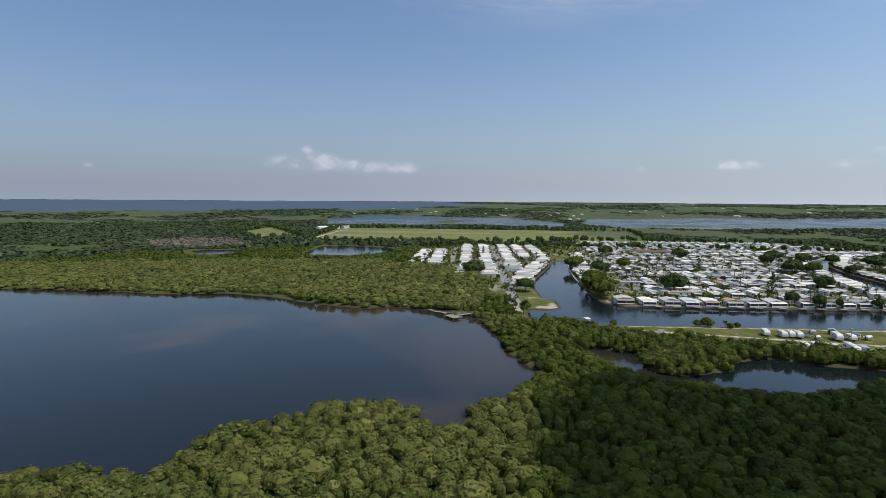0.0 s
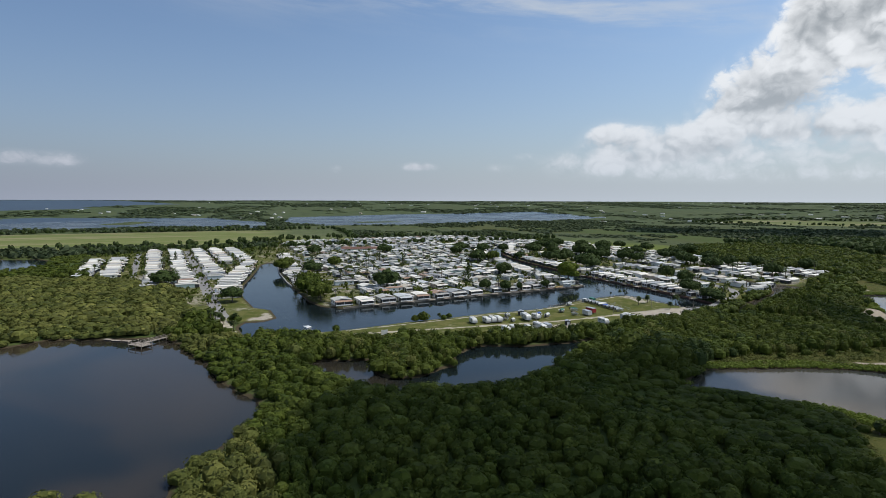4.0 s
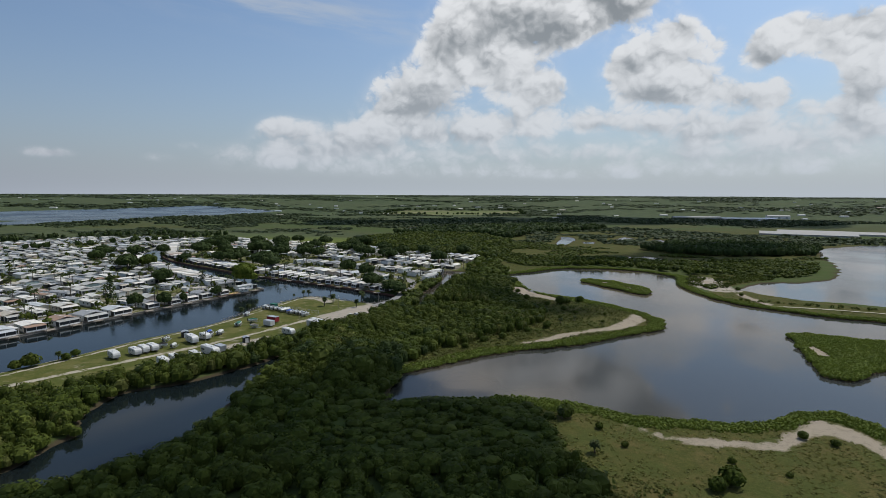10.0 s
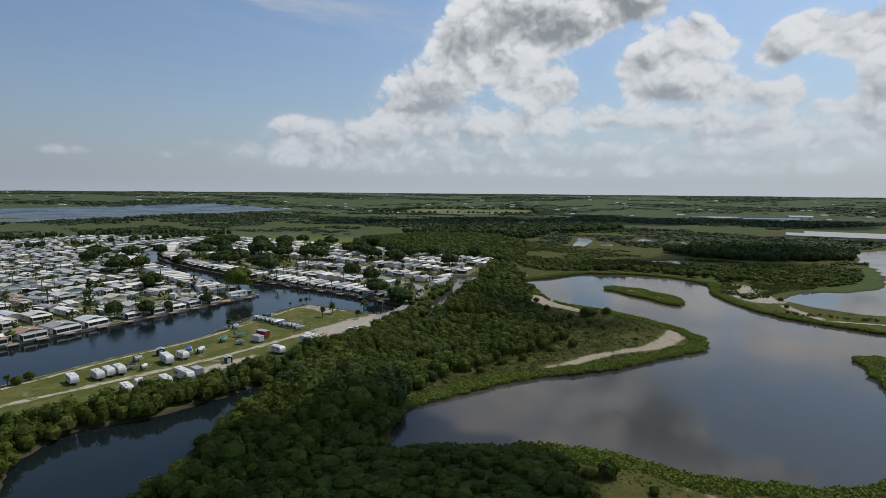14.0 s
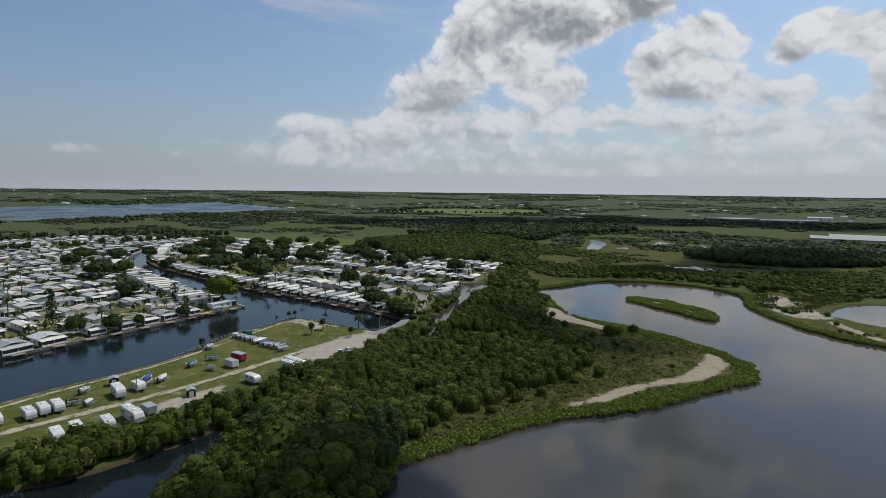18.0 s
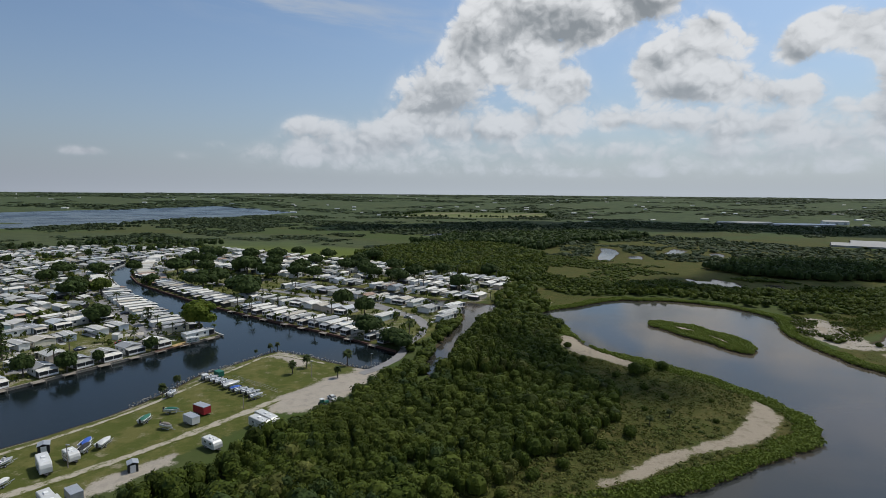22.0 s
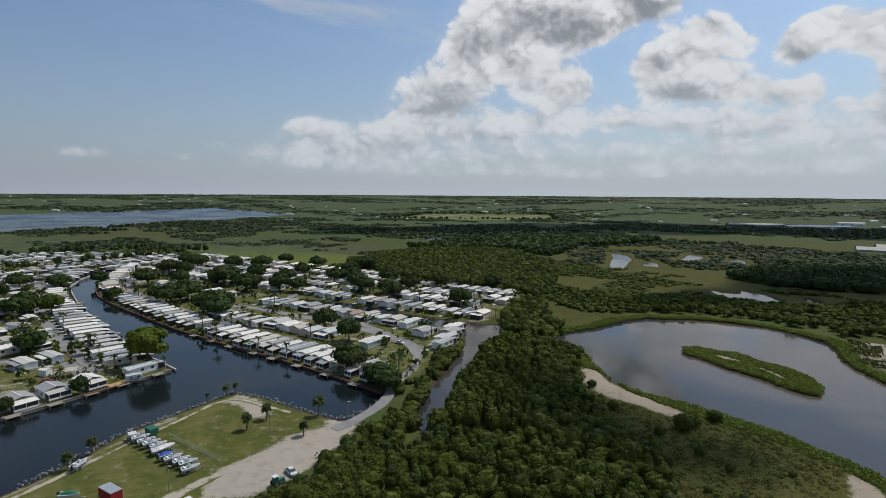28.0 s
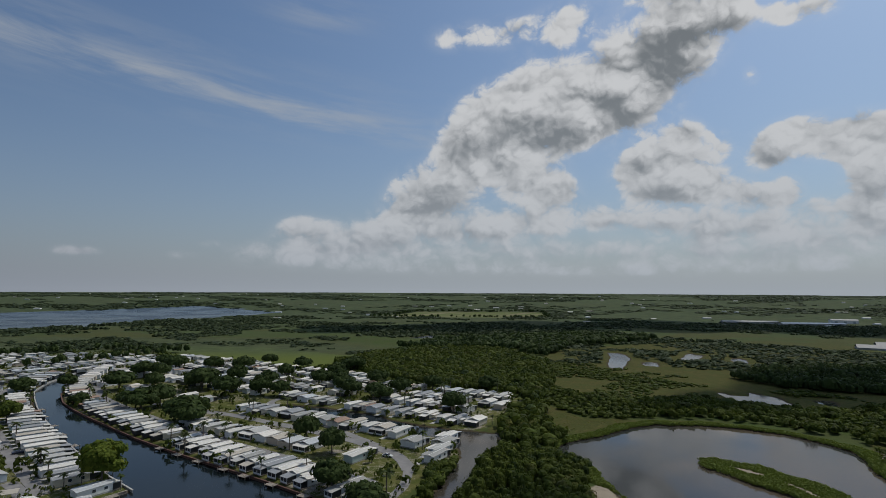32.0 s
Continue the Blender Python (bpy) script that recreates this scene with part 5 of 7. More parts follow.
def build_roads():
    z = 0.84

    def street(line, w=5.2, mat=ASPHALT, label="narrow worn asphalt park street", name="road"):
        ribbon(name, on_grid(line), w, z, mat, label)

    street([(210, 159), (219, 158), (232, 159), (240, 162), (252, 168), (268, 171), (284, 180)], 3.6)
    street([(283, 179), (290, 186), (297, 196), (303, 221), (306, 256), (308, 309), (304, 350), (303, 401), (330, 436), (363, 460), (386, 481), (440, 520)], 5.6)
    street([(-16.5, 247), (-17, 300), (-16, 442), (-15, 640)], 6.6)
    street([(-62, 430), (-62, 640)], 5.0)
    street([(50, 272), (130, 272), (150, 263), (176, 261.5), (190, 264), (196, 272), (199, 292)], 4.8)
    for v in (312, 353, 394, 435, 476, 517, 558, 599, 640, 681):
        lo = 50 if v < 300 else float(r_bank(v)) + 20
        hi = float(w_bank(v)) - 21 if v < 545 else 420 - max(0, v - 600) * 0.5
        street([(lo, v), ((lo + hi) / 2, v + 1.0), (hi, v)], 4.6)
    street([(float(w_bank(v)) - 21, v) for v in range(268, 545, 12)], 4.8)
    street([(float(r_bank(v)) + 21, v) for v in range(300, 545, 12)], 4.8)
    street([(float(e_bank(v)) + 22, v) for v in range(182, 545, 12)], 4.8)
    for u, lo, hi in ((370.5, 190, 560), (414, 196, 590)):
        street([(u, lo), (u, hi)], 4.6)
    street([(303, 210), (340, 320), (370, 330)], 4.2)
    # unpaved tracks on the storage strip
    ribbon("track", on_grid([(12, 194), (22, 191), (45, 185), (70, 180), (93, 175), (104, 172.5), (117, 170), (131, 167.5), (149, 166), (162, 165.6), (178, 165.4)]), 3.4, z - 0.02, TRACK, "pale shell track across the mown strip")
    ribbon("track", on_grid([(30, 196), (50, 195.5), (80, 195), (110, 196), (125, 194.5), (141, 194), (153, 195.5), (165, 198), (178, 200.5), (190, 202), (206, 205.5), (211, 203), (211, 190), (212, 178)]), 1.9, z - 0.03, TRACK, "faint sandy track along the canal bank")
    ribbon("track", [(-229, 113.6), (-212, 102.8), (-196, 94.6), (-182, 89.8)], 4.0, z, TRACK, "pale sand path to the lake shore")
    ribbon("track", [(68, 720), (56, 560), (50, 470), (44, 420), (60, 395)], 3.0, z - 0.05, TRACK, "faint track along the marsh")
    ribbon("track", [(168, 268), (176, 262), (200, 254), (240, 236), (300, 214), (420, 196)], 3.0, z + 0.1, TRACK, "sandy track along the dyke")
    far = [(-738, 104), (-800, 134), (-880, 176), (-955, 216), (-1000, 250)]
    ribbon("track", far, 9.0, 1.1, TRACK, "pale farm road beside the fields")


build_roads()


def bank_wall(name, line, mat, label, top=1.0, thick=0.35):
    """Retaining wall along a bank, with a cap, as panels between posts."""
    wall = tagged(new(name), label, "seawall", kind="structure")
    for (x0, y0), (x1, y1) in zip(line, line[1:]):
        ln = math.hypot(x1 - x0, y1 - y0)
        a = math.degrees(math.atan2(y1 - y0, x1 - x0))
        k = Kit().box(0, ln, -thick / 2, thick / 2, -1.6, top - 0.15)
        k.box(-.1, ln + .1, -thick * 0.9, thick * 0.9, top - 0.15, top, 0)
        part("wall_panel", k, mat, wall, at=pose(x0, y0, 0, 0, 0, a))
    return wall


def build_banks():
    steps = lambda fn, vs: on_grid([(float(fn(v)), v) for v in vs])
    bank_wall("seawall_north", on_grid([(45, 248), (72, 248.4), (100, 248.6), (130, 248.2), (160, 248), (190, 248), (216, 248.2)]), TIMBER, "weathered timber and concrete seawall below the canal homes")
    bank_wall("seawall_branch_west", steps(w_bank, (247, 270, 300, 330, 360, 390, 420, 450, 480, 510, 545)), CONCRETE, "low concrete seawall along the branch canal")
    bank_wall("seawall_branch_east", steps(e_bank, (166, 190, 215, 240, 268, 290, 310, 340, 370, 400, 425, 450, 480, 511)), RED_WOOD, "rust-red timber seawall below the waterfront homes", 0.95)
    bank_wall("seawall_left_arm", steps(r_bank, (335, 356, 385, 410, 445, 480)), CONCRETE, "low concrete seawall along the narrow canal")
    # boulders round the point of the strip
    rng = np.random.default_rng(3)
    vs, fs, n = [], [], 0
    line = np.array(on_grid([(149, 200), (165, 204.3), (176, 208.4), (190, 208.6), (214, 209), (216.5, 196), (216, 180), (217, 163), (228, 160.5), (239, 163)]))
    d = np.r_[0, np.cumsum(np.hypot(*np.diff(line, axis=0).T))]
    for s in np.arange(0, d[-1], 0.3):
        c = np.array([np.interp(s, d, line[:, 0]), np.interp(s, d, line[:, 1]), 0.45]) + rng.normal(size=3) * (0.6, 0.6, 0.16)
        q = rng.normal(size=(8, 3)) * 0.06 + np.array([(a, b, e) for e in (-.35, .35) for a, b in ((-.5, -.5), (.5, -.5), (.5, .5), (-.5, .5))]) * (0.18 + 0.30 * rng.random())
        vs.append(q + c)
        fs.append(np.array([(3, 2, 1, 0), (4, 5, 6, 7), (0, 1, 5, 4), (1, 2, 6, 5), (2, 3, 7, 6), (3, 0, 4, 7)]) + n)
        n += 8
    tagged(new("riprap", mesh_from("riprap", np.concatenate(vs), np.concatenate(fs), [ROCK])), "pale broken rock lining the canal bank", "rocks", kind="stuff")


build_banks()


def dock(ln, w, label):
    d = thing("dock", label, "dock", "boat docks")
    nb = 9
    for i in range(nb):
        part("plank", Kit().box(-w / 2, w / 2, -ln * (i + 1) / nb + .04, -ln * i / nb, 0.82, 0.9), TIMBER, d)
    for sx in (-1, 1):
        for yy in (-.3, -ln + .3):
            part("dock_post", Kit().cyl((sx * (w / 2 - .1), yy, -1.4), 0.13, 2.7, k=8), TIMBER, d)
    return d


def build_docks():
    r = random.Random(9)
    first = None
    spots_ = [(u, 248.0, 0) for u in np.arange(64, 210, 11.2)] + [(float(e_bank(v)), v, -90) for v in np.arange(180, 300, 15.2)] + [(float(w_bank(v)), v, 90) for v in np.arange(276, 420, 22.8)]
    for u, v, turn in spots_:
        x, y = xy(u + r.uniform(-1.5, 1.5) * (turn == 0), v + r.uniform(-1.5, 1.5) * (turn != 0))
        m = pose(x, y, 0.06, 0, 0, 60 + turn)
        if first is None:
            first = dock(2.6, 4.2, "small weathered timber dock over the canal")
            first.matrix_basis = m
        else:
            copy_thing(first, m)


build_docks()


def build_pier():
    pier = thing("fishing_pier", "grey timber fishing pier with railings over the lake", "pier")
    x0, y0, x1, y1 = -211, 79, -209, 62
    ln = math.hypot(x1 - x0, y1 - y0)
    a = math.degrees(math.atan2(y1 - y0, x1 - x0))
    pier.matrix_basis = pose(x0, y0, 0, 0, 0, a)
    for i in range(22):
        part("plank", Kit().box(ln * i / 22, ln * (i + 1) / 22 - .05, -1.0, 1.0, 1.0, 1.1), TIMBER, pier)
    for i in range(10):
        part("plank", Kit().box(ln - 1 + i * .5, ln - .55 + i * .5, -3.5, 5.0, 1.0, 1.1), TIMBER, pier)
    for i in range(6):
        for sy in (-.95, .95):
            part("post", Kit().cyl((ln * i / 5, sy, -1.5), .12, 3.6, k=8), TIMBER, pier)
    for sy in (-.95, .95):
        part("rail", Kit().box(0, ln, sy - .06, sy + .06, 2.0, 2.12), TIMBER, pier)
    for sx, sy in ((ln - .8, -3.3), (ln + 3.8, -3.3), (ln - .8, 4.8), (ln + 3.8, 4.8), (ln + 3.8, 1)):
        part("post", Kit().cyl((sx, sy, -1.5), .13, 3.6, k=8), TIMBER, pier)
    part("rail", Kit().box(ln + 3.74, ln + 3.86, -3.3, 4.8, 2.0, 2.12), TIMBER, pier)
    part("rail", Kit().box(ln - .8, ln + 3.8, 4.74, 4.86, 2.0, 2.12), TIMBER, pier)
    part("rail", Kit().box(ln - .8, ln + 3.8, -3.36, -3.24, 2.0, 2.12), TIMBER, pier)
    for x, y, t in ((-221, 62, 15), (-225, 60, 30), (-230, 59, 10)):
        fl = thing("floating_jetty", "low grey floating jetty near the pier", "jetty", "floating jetties")
        for sy in (-.55, .55):
            part("float", Kit().box(-2, 2, sy - .3, sy + .3, -.1, .32), DARK, fl)
        for i in range(6):
            part("plank", Kit().box(-2 + i * .67, -1.4 + i * .67, -1, 1, .32, .4), TIMBER, fl)
        fl.matrix_basis = pose(x, y, 0, 0, 0, t)


build_pier()

# ================= storage strip: trailers, boats, sheds =================
def wheel(parent, x, y, r=0.36, w=0.24):
    t = part("tyre", Kit().cyl((x - w / 2, y, r), r, w, "x", 12), DARK, parent)
    part("rim", Kit().cyl((x - w / 2 - .015, y, r), r * .55, w + .03, "x", 8), GREY, t)


def travel_trailer(w, ln, h, label, stripe=GREY):
    """Box trailer with a rounded nose at -y."""
    t = thing("travel_trailer", label, "travel trailer", "stored trailers")
    hw, y0, y1 = w / 2, -ln / 2, ln / 2
    rings = []
    for y, ztop, zb in ((y0, h * .62, .75), (y0 + .25, h * .86, .6), (y0 + .8, h, .55), (y1 - .2, h, .55), (y1, h - .12, .62)):
        rings.append([(-hw, y, zb), (hw, y, zb), (hw, y, ztop - .12), (hw - .14, y, ztop), (-hw + .14, y, ztop), (-hw, y, ztop - .12)])
    part("body", Kit().hull(rings), WHITE, t)
    part("stripe", Kit().box(-hw - .012, hw + .012, y0 + 1.0, y1 - .3, 1.05, 1.3), stripe, t)
    for x in (-hw, hw):
        for yy in (y0 + ln * .28, y0 + ln * .7):
            wn = part("window", Kit().box(x - .03, x + .03, yy - .55, yy + .55, 1.55, 2.2), TRIM, t)
            part("pane", Kit().box(x - .045, x + .045, yy - .47, yy + .47, 1.62, 2.13), GLASS, wn)
    part("door", Kit().box(hw - .02, hw + .04, y0 + ln * .45, y0 + ln * .45 + .75, .7, 2.5), TRIM, t)
    for yy in (y0 + ln * .3, y0 + ln * .62):
        part("roof_vent", Kit().box(-.25, .25, yy - .25, yy + .25, h, h + .14, taper=.04), TRIM, t)
    part("air_conditioner", Kit().box(-.45, .45, -.2, .75, h, h + .28, taper=.08), TRIM, t)
    part("drawbar", Kit().poly([(-.7, y0 + .3, .5), (.7, y0 + .3, .5), (.06, y0 - 1.1, .5), (-.06, y0 - 1.1, .5), (-.7, y0 + .3, .62), (.7, y0 + .3, .62), (.06, y0 - 1.1, .62), (-.06, y0 - 1.1, .62)],
                               [(0, 1, 2, 3), (7, 6, 5, 4), (0, 4, 5, 1), (1, 5, 6, 2), (2, 6, 7, 3), (3, 7, 4, 0)]), DARK, t)
    for x in (-hw + .1, hw - .1):
        for yy in (y1 - ln * .38, y1 - ln * .38 + .85):
            wheel(t, x, yy)
    return t


def motorhome(label):
    t = thing("motorhome", label, "motorhome")
    hw, y0, y1, h = 1.22, -4.6, 4.6, 3.25
    rings = []
    for y, zt, zb in ((y0, 2.0, .6), (y0 + .5, 2.9, .5), (y0 + 1.0, h, .45), (y1, h, .5)):
        rings.append([(-hw, y, zb), (hw, y, zb), (hw, y, zt - .15), (hw - .15, y, zt), (-hw + .15, y, zt), (-hw, y, zt - .15)])
    part("body", Kit().hull(rings), WHITE, t)
    part("windscreen", Kit().poly([(-1.05, y0 - .02, 1.5), (1.05, y0 - .02, 1.5), (.98, y0 + .45, 2.7), (-.98, y0 + .45, 2.7), (-1.05, y0 + .1, 1.5), (1.05, y0 + .1, 1.5), (.98, y0 + .55, 2.7), (-.98, y0 + .55, 2.7)],
                                  [(0, 1, 2, 3), (7, 6, 5, 4), (0, 4, 5, 1), (1, 5, 6, 2), (2, 6, 7, 3), (3, 7, 4, 0)]), GLASS, t)
    part("stripe", Kit().box(-hw - .012, hw + .012, y0 + 1.0, y1 - .1, 1.0, 1.32), GREY, t, "grey swoosh stripe")
    part("slide_out", Kit().box(hw, hw + .55, -1.6, 1.4, .9, 2.8), WHITE, t)
    for x in (-hw, hw):
        for yy in (-2.9, 2.4, 3.6):
            part("window", Kit().box(x - .04, x + .04, yy - .45, yy + .45, 1.6, 2.35), GLASS, t)
    for yy in (-1.5, 2.2):
        part("air_conditioner", Kit().box(-.5, .5, yy - .6, yy + .6, h, h + .3, taper=.1), TRIM, t)
    part("ladder", Kit().box(.5, .9, y1, y1 + .08, .8, 3.2), GREY, t)
    part("bumper", Kit().box(-hw + .05, hw - .05, y0 - .12, y0 + .05, .45, .75), DARK, t)
    for x in (-hw + .12, hw - .12):
        for yy in (-3.3, 2.6):
            wheel(t, x, yy, .42, .28)
    return t


def hull_rings(ln, w, h, z):
    rings = []
    for s, ws, zk in ((0, 1.0, .22), (.35, 1.0, .12), (.65, .9, .1), (.85, .55, .22), (1.0, .06, .55)):
        y = ln / 2 - s * ln
        hw = w / 2 * ws
        rings.append([(0, y, z + zk * h), (hw * .8, y, z + (.3 + zk * .5) * h), (hw, y, z + h), (-hw, y, z + h), (-hw * .8, y, z + (.3 + zk * .5) * h)])
    return rings


def boat(ln, w, label, cover=None, cover_label="", console=True, on_trailer=True, group="boats on trailers"):
    """Open motor boat, bow at -y, on its trailer."""
    b = thing("boat", label, "boat", group)
    z = .55 if on_trailer else -.25
    h = .95
    part("hull", Kit().hull(hull_rings(ln, w, h, z)), WHITE, b)
    if cover is not None:
        top = []
        for s, ws, zz in ((0.02, .96, .1), (.3, .98, .55), (.6, .9, .6), (.85, .5, .3), (.97, .08, .08)):
            y, hw = ln / 2 - s * ln, w / 2 * ws
            top.append([(-hw - .03, y, z + h - .12), (hw + .03, y, z + h - .12), (hw * .55, y, z + h + zz * .7), (0, y, z + h + zz), (-hw * .55, y, z + h + zz * .7)])
        part("cover", Kit().hull(top), cover, b, cover_label)
    else:
        k = Kit()
        for s0, s1, ws in ((.06, .6, .82), (.6, .84, .5)):
            k.box(-w / 2 * ws, w / 2 * ws, ln / 2 - s1 * ln, ln / 2 - s0 * ln, z + h - .04, z + h + .012)
        part("cockpit", k, GREY, b)
        if console:
            part("console", Kit().box(-.35, .35, -.1, .5, z + h, z + h + .7, taper=.06), WHITE, b)
            part("windscreen", Kit().box(-.34, .34, -.16, -.1, z + h + .55, z + h + 1.0), GLASS, b)
        part("bench", Kit().box(-w / 2 * .7, w / 2 * .7, ln * .28, ln * .36, z + h, z + h + .3), TRIM, b)
    part("gunwale", Kit().box(-w / 2 - .02, -w / 2 + .1, -ln * .15, ln / 2, z + h - .05, z + h + .05).box(w / 2 - .1, w / 2 + .02, -ln * .15, ln / 2, z + h - .05, z + h + .05), TRIM, b)
    part("outboard", Kit().box(-.2, .2, ln / 2, ln / 2 + .45, z + .2, z + h + .55, taper=.07), DARK, b)
    if on_trailer:
        part("trailer_frame", Kit().box(-.75, -.65, -ln * .4, ln * .45, .38, .5).box(.65, .75, -ln * .4, ln * .45, .38, .5).box(-.05, .05, -ln / 2 - 1.2, -ln * .3, .38, .5).box(-.75, .75, -ln * .3, -ln * .27, .38, .5).box(-.75, .75, ln * .3, ln * .33, .38, .5), GREY, b)
        for x in (-w / 2 + .1, w / 2 - .1):
            wheel(b, x, ln * .18, .32, .2)
    return b


def cargo_trailer(w, ln, h, body, roof, label):
    t = thing("cargo_trailer", label, "cargo trailer", "stored trailers")
    hw, hl = w / 2, ln / 2
    part("body", Kit().box(-hw, hw, -hl, hl, .5, h - .1), body, t)
    part("roof", Kit().box(-hw - .05, hw + .05, -hl - .05, hl + .05, h - .1, h, taper=.04), roof, t)
    for s in range(6):
        yy = -hl + (s + .5) * ln / 6
        part("rib", Kit().box(-hw - .03, hw + .03, yy - .03, yy + .03, .52, h - .12), body, t)
    part("door", Kit().box(-hw + .2, hw - .2, hl, hl + .05, .6, h - .25), body, t)
    part("drawbar", Kit().box(-.08, .08, -hl - 1.2, -hl, .42, .54), DARK, t)
    for x in (-hw + .05, hw - .05):
        for yy in (.3, 1.15):
            wheel(t, x, yy, .34, .24)
    return t


def shed(w, ln, h, wall, roof, label):
    t = thing("shed", label, "shed", "storage sheds")
    hw, hl = w / 2, ln / 2
    part("wall", Kit().box(-hw, hw, -hl, hl, -.1, h), wall, t)
    part("roof", Kit().gable(-hw - .15, hw + .15, -hl - .15, hl + .15, h + .05, .45, .08), roof, t)
    part("door", Kit().box(-.6, .6, -hl - .05, -hl + .02, 0, h - .25), TRIM, t)
    return t


def car(paint, label):
    """Saloon or pick-up sized car, nose at -y."""
    c = thing("car", label, "car", "parked cars")
    body = []
    for y, zt in ((-2.25, .62), (-2.1, .82), (-1.0, .95), (1.5, .98), (2.1, .95), (2.25, .7)):
        body.append([(-.84, y, .32), (.84, y, .32), (.88, y, zt - .1), (.78, y, zt), (-.78, y, zt), (-.88, y, zt - .1)])
    part("body", Kit().hull(body), paint, c)
    cab = []
    for y, zt, hw in ((-1.0, .96, .76), (-.35, 1.42, .64), (.9, 1.46, .64), (1.7, 1.0, .74)):
        cab.append([(-.78, y, .93), (.78, y, .93), (hw, y, zt), (-hw, y, zt)])
    part("cabin", Kit().hull(cab), GLASS, c)
    part("roof", Kit().box(-.6, .6, -.3, .9, 1.42, 1.49, taper=.05), paint, c)
    for x in (-.78, .78):
        for yy in (-1.45, 1.35):
            part("tyre", Kit().cyl((x - .1, yy, .33), .33, .2, "x", 10), DARK, c)
    return c


def put(ob, u, v, turn, z=0.78):
    """Sets a thing on the park grid; turn 0 points its -y end along -v."""
    x, y = xy(u, v)
    ob.matrix_basis = pose(x, y, z, 0, 0, 60 + turn)
    return ob


def build_strip():
    a = travel_trailer(2.4, 5.8, 2.6, "white travel trailer with a rounded nose, parked on grass")
    put(a, 95.6, 181.0, -9)
    for u, v, t in ((102.0, 180.4, -11), (93.4, 161.2, -13), (97.6, 160.9, -13)):
        x, y = xy(u, v)
        copy_thing(a, pose(x, y, .78, 0, 0, 60 + t))
    x, y = xy(89.4, 183.4)
    copy_thing(a, pose(x, y, .78, 0, 0, 60 - 12))
    b = travel_trailer(2.4, 4.8, 2.6, "small beige and white travel trailer on the strip", TIMBER)
    put(b, 122.2, 177.2, -5)
    put(travel_trailer(2.3, 5.2, 2.7, "white camper van body with a dark cab window", NAVY), 98.9, 181.0, -10)
    put(travel_trailer(2.5, 7.2, 3.1, "long white fifth-wheel trailer beside a dark shed", GREY), 116.4, 177.4, -15)
    put(travel_trailer(2.4, 5.8, 2.6, "white trailer with roof vents beside the motorhome"), 103.5, 158.2, -14)
    put(motorhome("large white motorhome with grey stripes, parked by the mangroves"), 109.2, 157.2, -8)
    put(cargo_trailer(2.4, 4.2, 2.5, GREY, GREY, "blue-grey enclosed cargo trailer"), 114.0, 157.8, -8)
    put(shed(2.2, 2.3, 2.0, DARK, GREY, "small dark shed with a grey roof at the mangrove edge"), 127.6, 159.8, -25)
    put(shed(2.5, 2.6, 2.2, DARK, GREY, "dark square shed with a grey roof behind a trailer"), 120.6, 187.6, -25)
    put(travel_trailer(2.4, 5.8, 2.6, "white trailer close to the mangroves"), 144.8, 154.0, -5)
    put(travel_trailer(2.5, 7.6, 3.0, "long white caravan parked beside another"), 159.4, 153.0, -6)
    put(travel_trailer(2.5, 9.0, 3.0, "very long white caravan beside the gravel lot"), 162.5, 153.8, -8)
    put(cargo_trailer(2.5, 5.2, 2.8, RED, GREY, "dark red cargo trailer with a pale grey roof"), 157.0, 175.8, 0)
    put(cargo_trailer(2.4, 4.8, 2.6, WHITE, GREY, "white enclosed cargo trailer with a grey roof"), 151.0, 172.0, -4)
    put(cargo_trailer(2.2, 3.2, 2.2, GREEN, GREEN, "dark green cargo box by the canal bank"), 180.2, 199.6, -4)
    put(cargo_trailer(2.0, 2.2, 2.0, WHITE, WHITE, "small white cargo box beside the boats"), 175.6, 201.0, -20)
    put(boat(5.2, 2.2, "boat under a dark green canvas cover", GREEN, "green canvas cover"), 144.6, 184.0, 120)
    put(boat(4.2, 1.8, "white boat with teal canvas over its cockpit", GREEN, "teal canvas"), 152.2, 183.4, 40)
    put(boat(5.0, 2.1, "boat under a bright blue tarpaulin", BLUE, "blue tarpaulin"), 128.0, 182.2, 130)
    put(boat(5.2, 2.1, "white boat under a white cover", WHITE, "white cover"), 130.6, 178.6, 120)
    put(boat(4.8, 2.1, "boat under a black cover", DARK, "black cover"), 126.4, 179.4, 126)
    put(boat(3.8, 1.8, "small grey-brown open boat on a trailer"), 112.4, 187.6, 110)
    put(boat(3.2, 1.5, "small dark skiff on a trailer", DARK, "dark cover"), 106.2, 180.4, 60)
    put(boat(3.0, 1.5, "small white skiff on a trailer", WHITE, "white cover"), 108.2, 176.8, 110)
    put(boat(4.8, 2.0, "white open boat beside the canal palms"), 160.4, 196.6, 116)
    put(boat(4.0, 1.5, "weathered brown open skiff lying on the grass", TIMBER, "brown boards"), 145, 174.4, 10)
    first = boat(4.6, 1.8, "white open motor boat on a trailer in the boat row")
    put(first, 176.4, 198.4, 74)
    for n, (u, v, kind) in enumerate(((176.2, 195.2, 0), (176.2, 192.8, 0), (176, 187.2, 1), (174.2, 182.8, 2), (174.4, 180.2, 0), (174.8, 177.4, 0), (175, 174.8, 0), (173.6, 171.8, 0), (176.4, 190.0, 0))):
        x, y = xy(u, v)
        m = pose(x, y, .78, 0, 0, 60 + 74 + (n % 3) * 5)
        if kind == 0:
            copy_thing(first, m)
        elif kind == 1:
            boat(6.2, 2.4, "larger white cabin boat in the boat row", WHITE, "white cabin top").matrix_basis = m
        else:
            boat(3.8, 1.7, "boat with a bright blue cover in the boat row", BLUE, "blue cover").matrix_basis = m
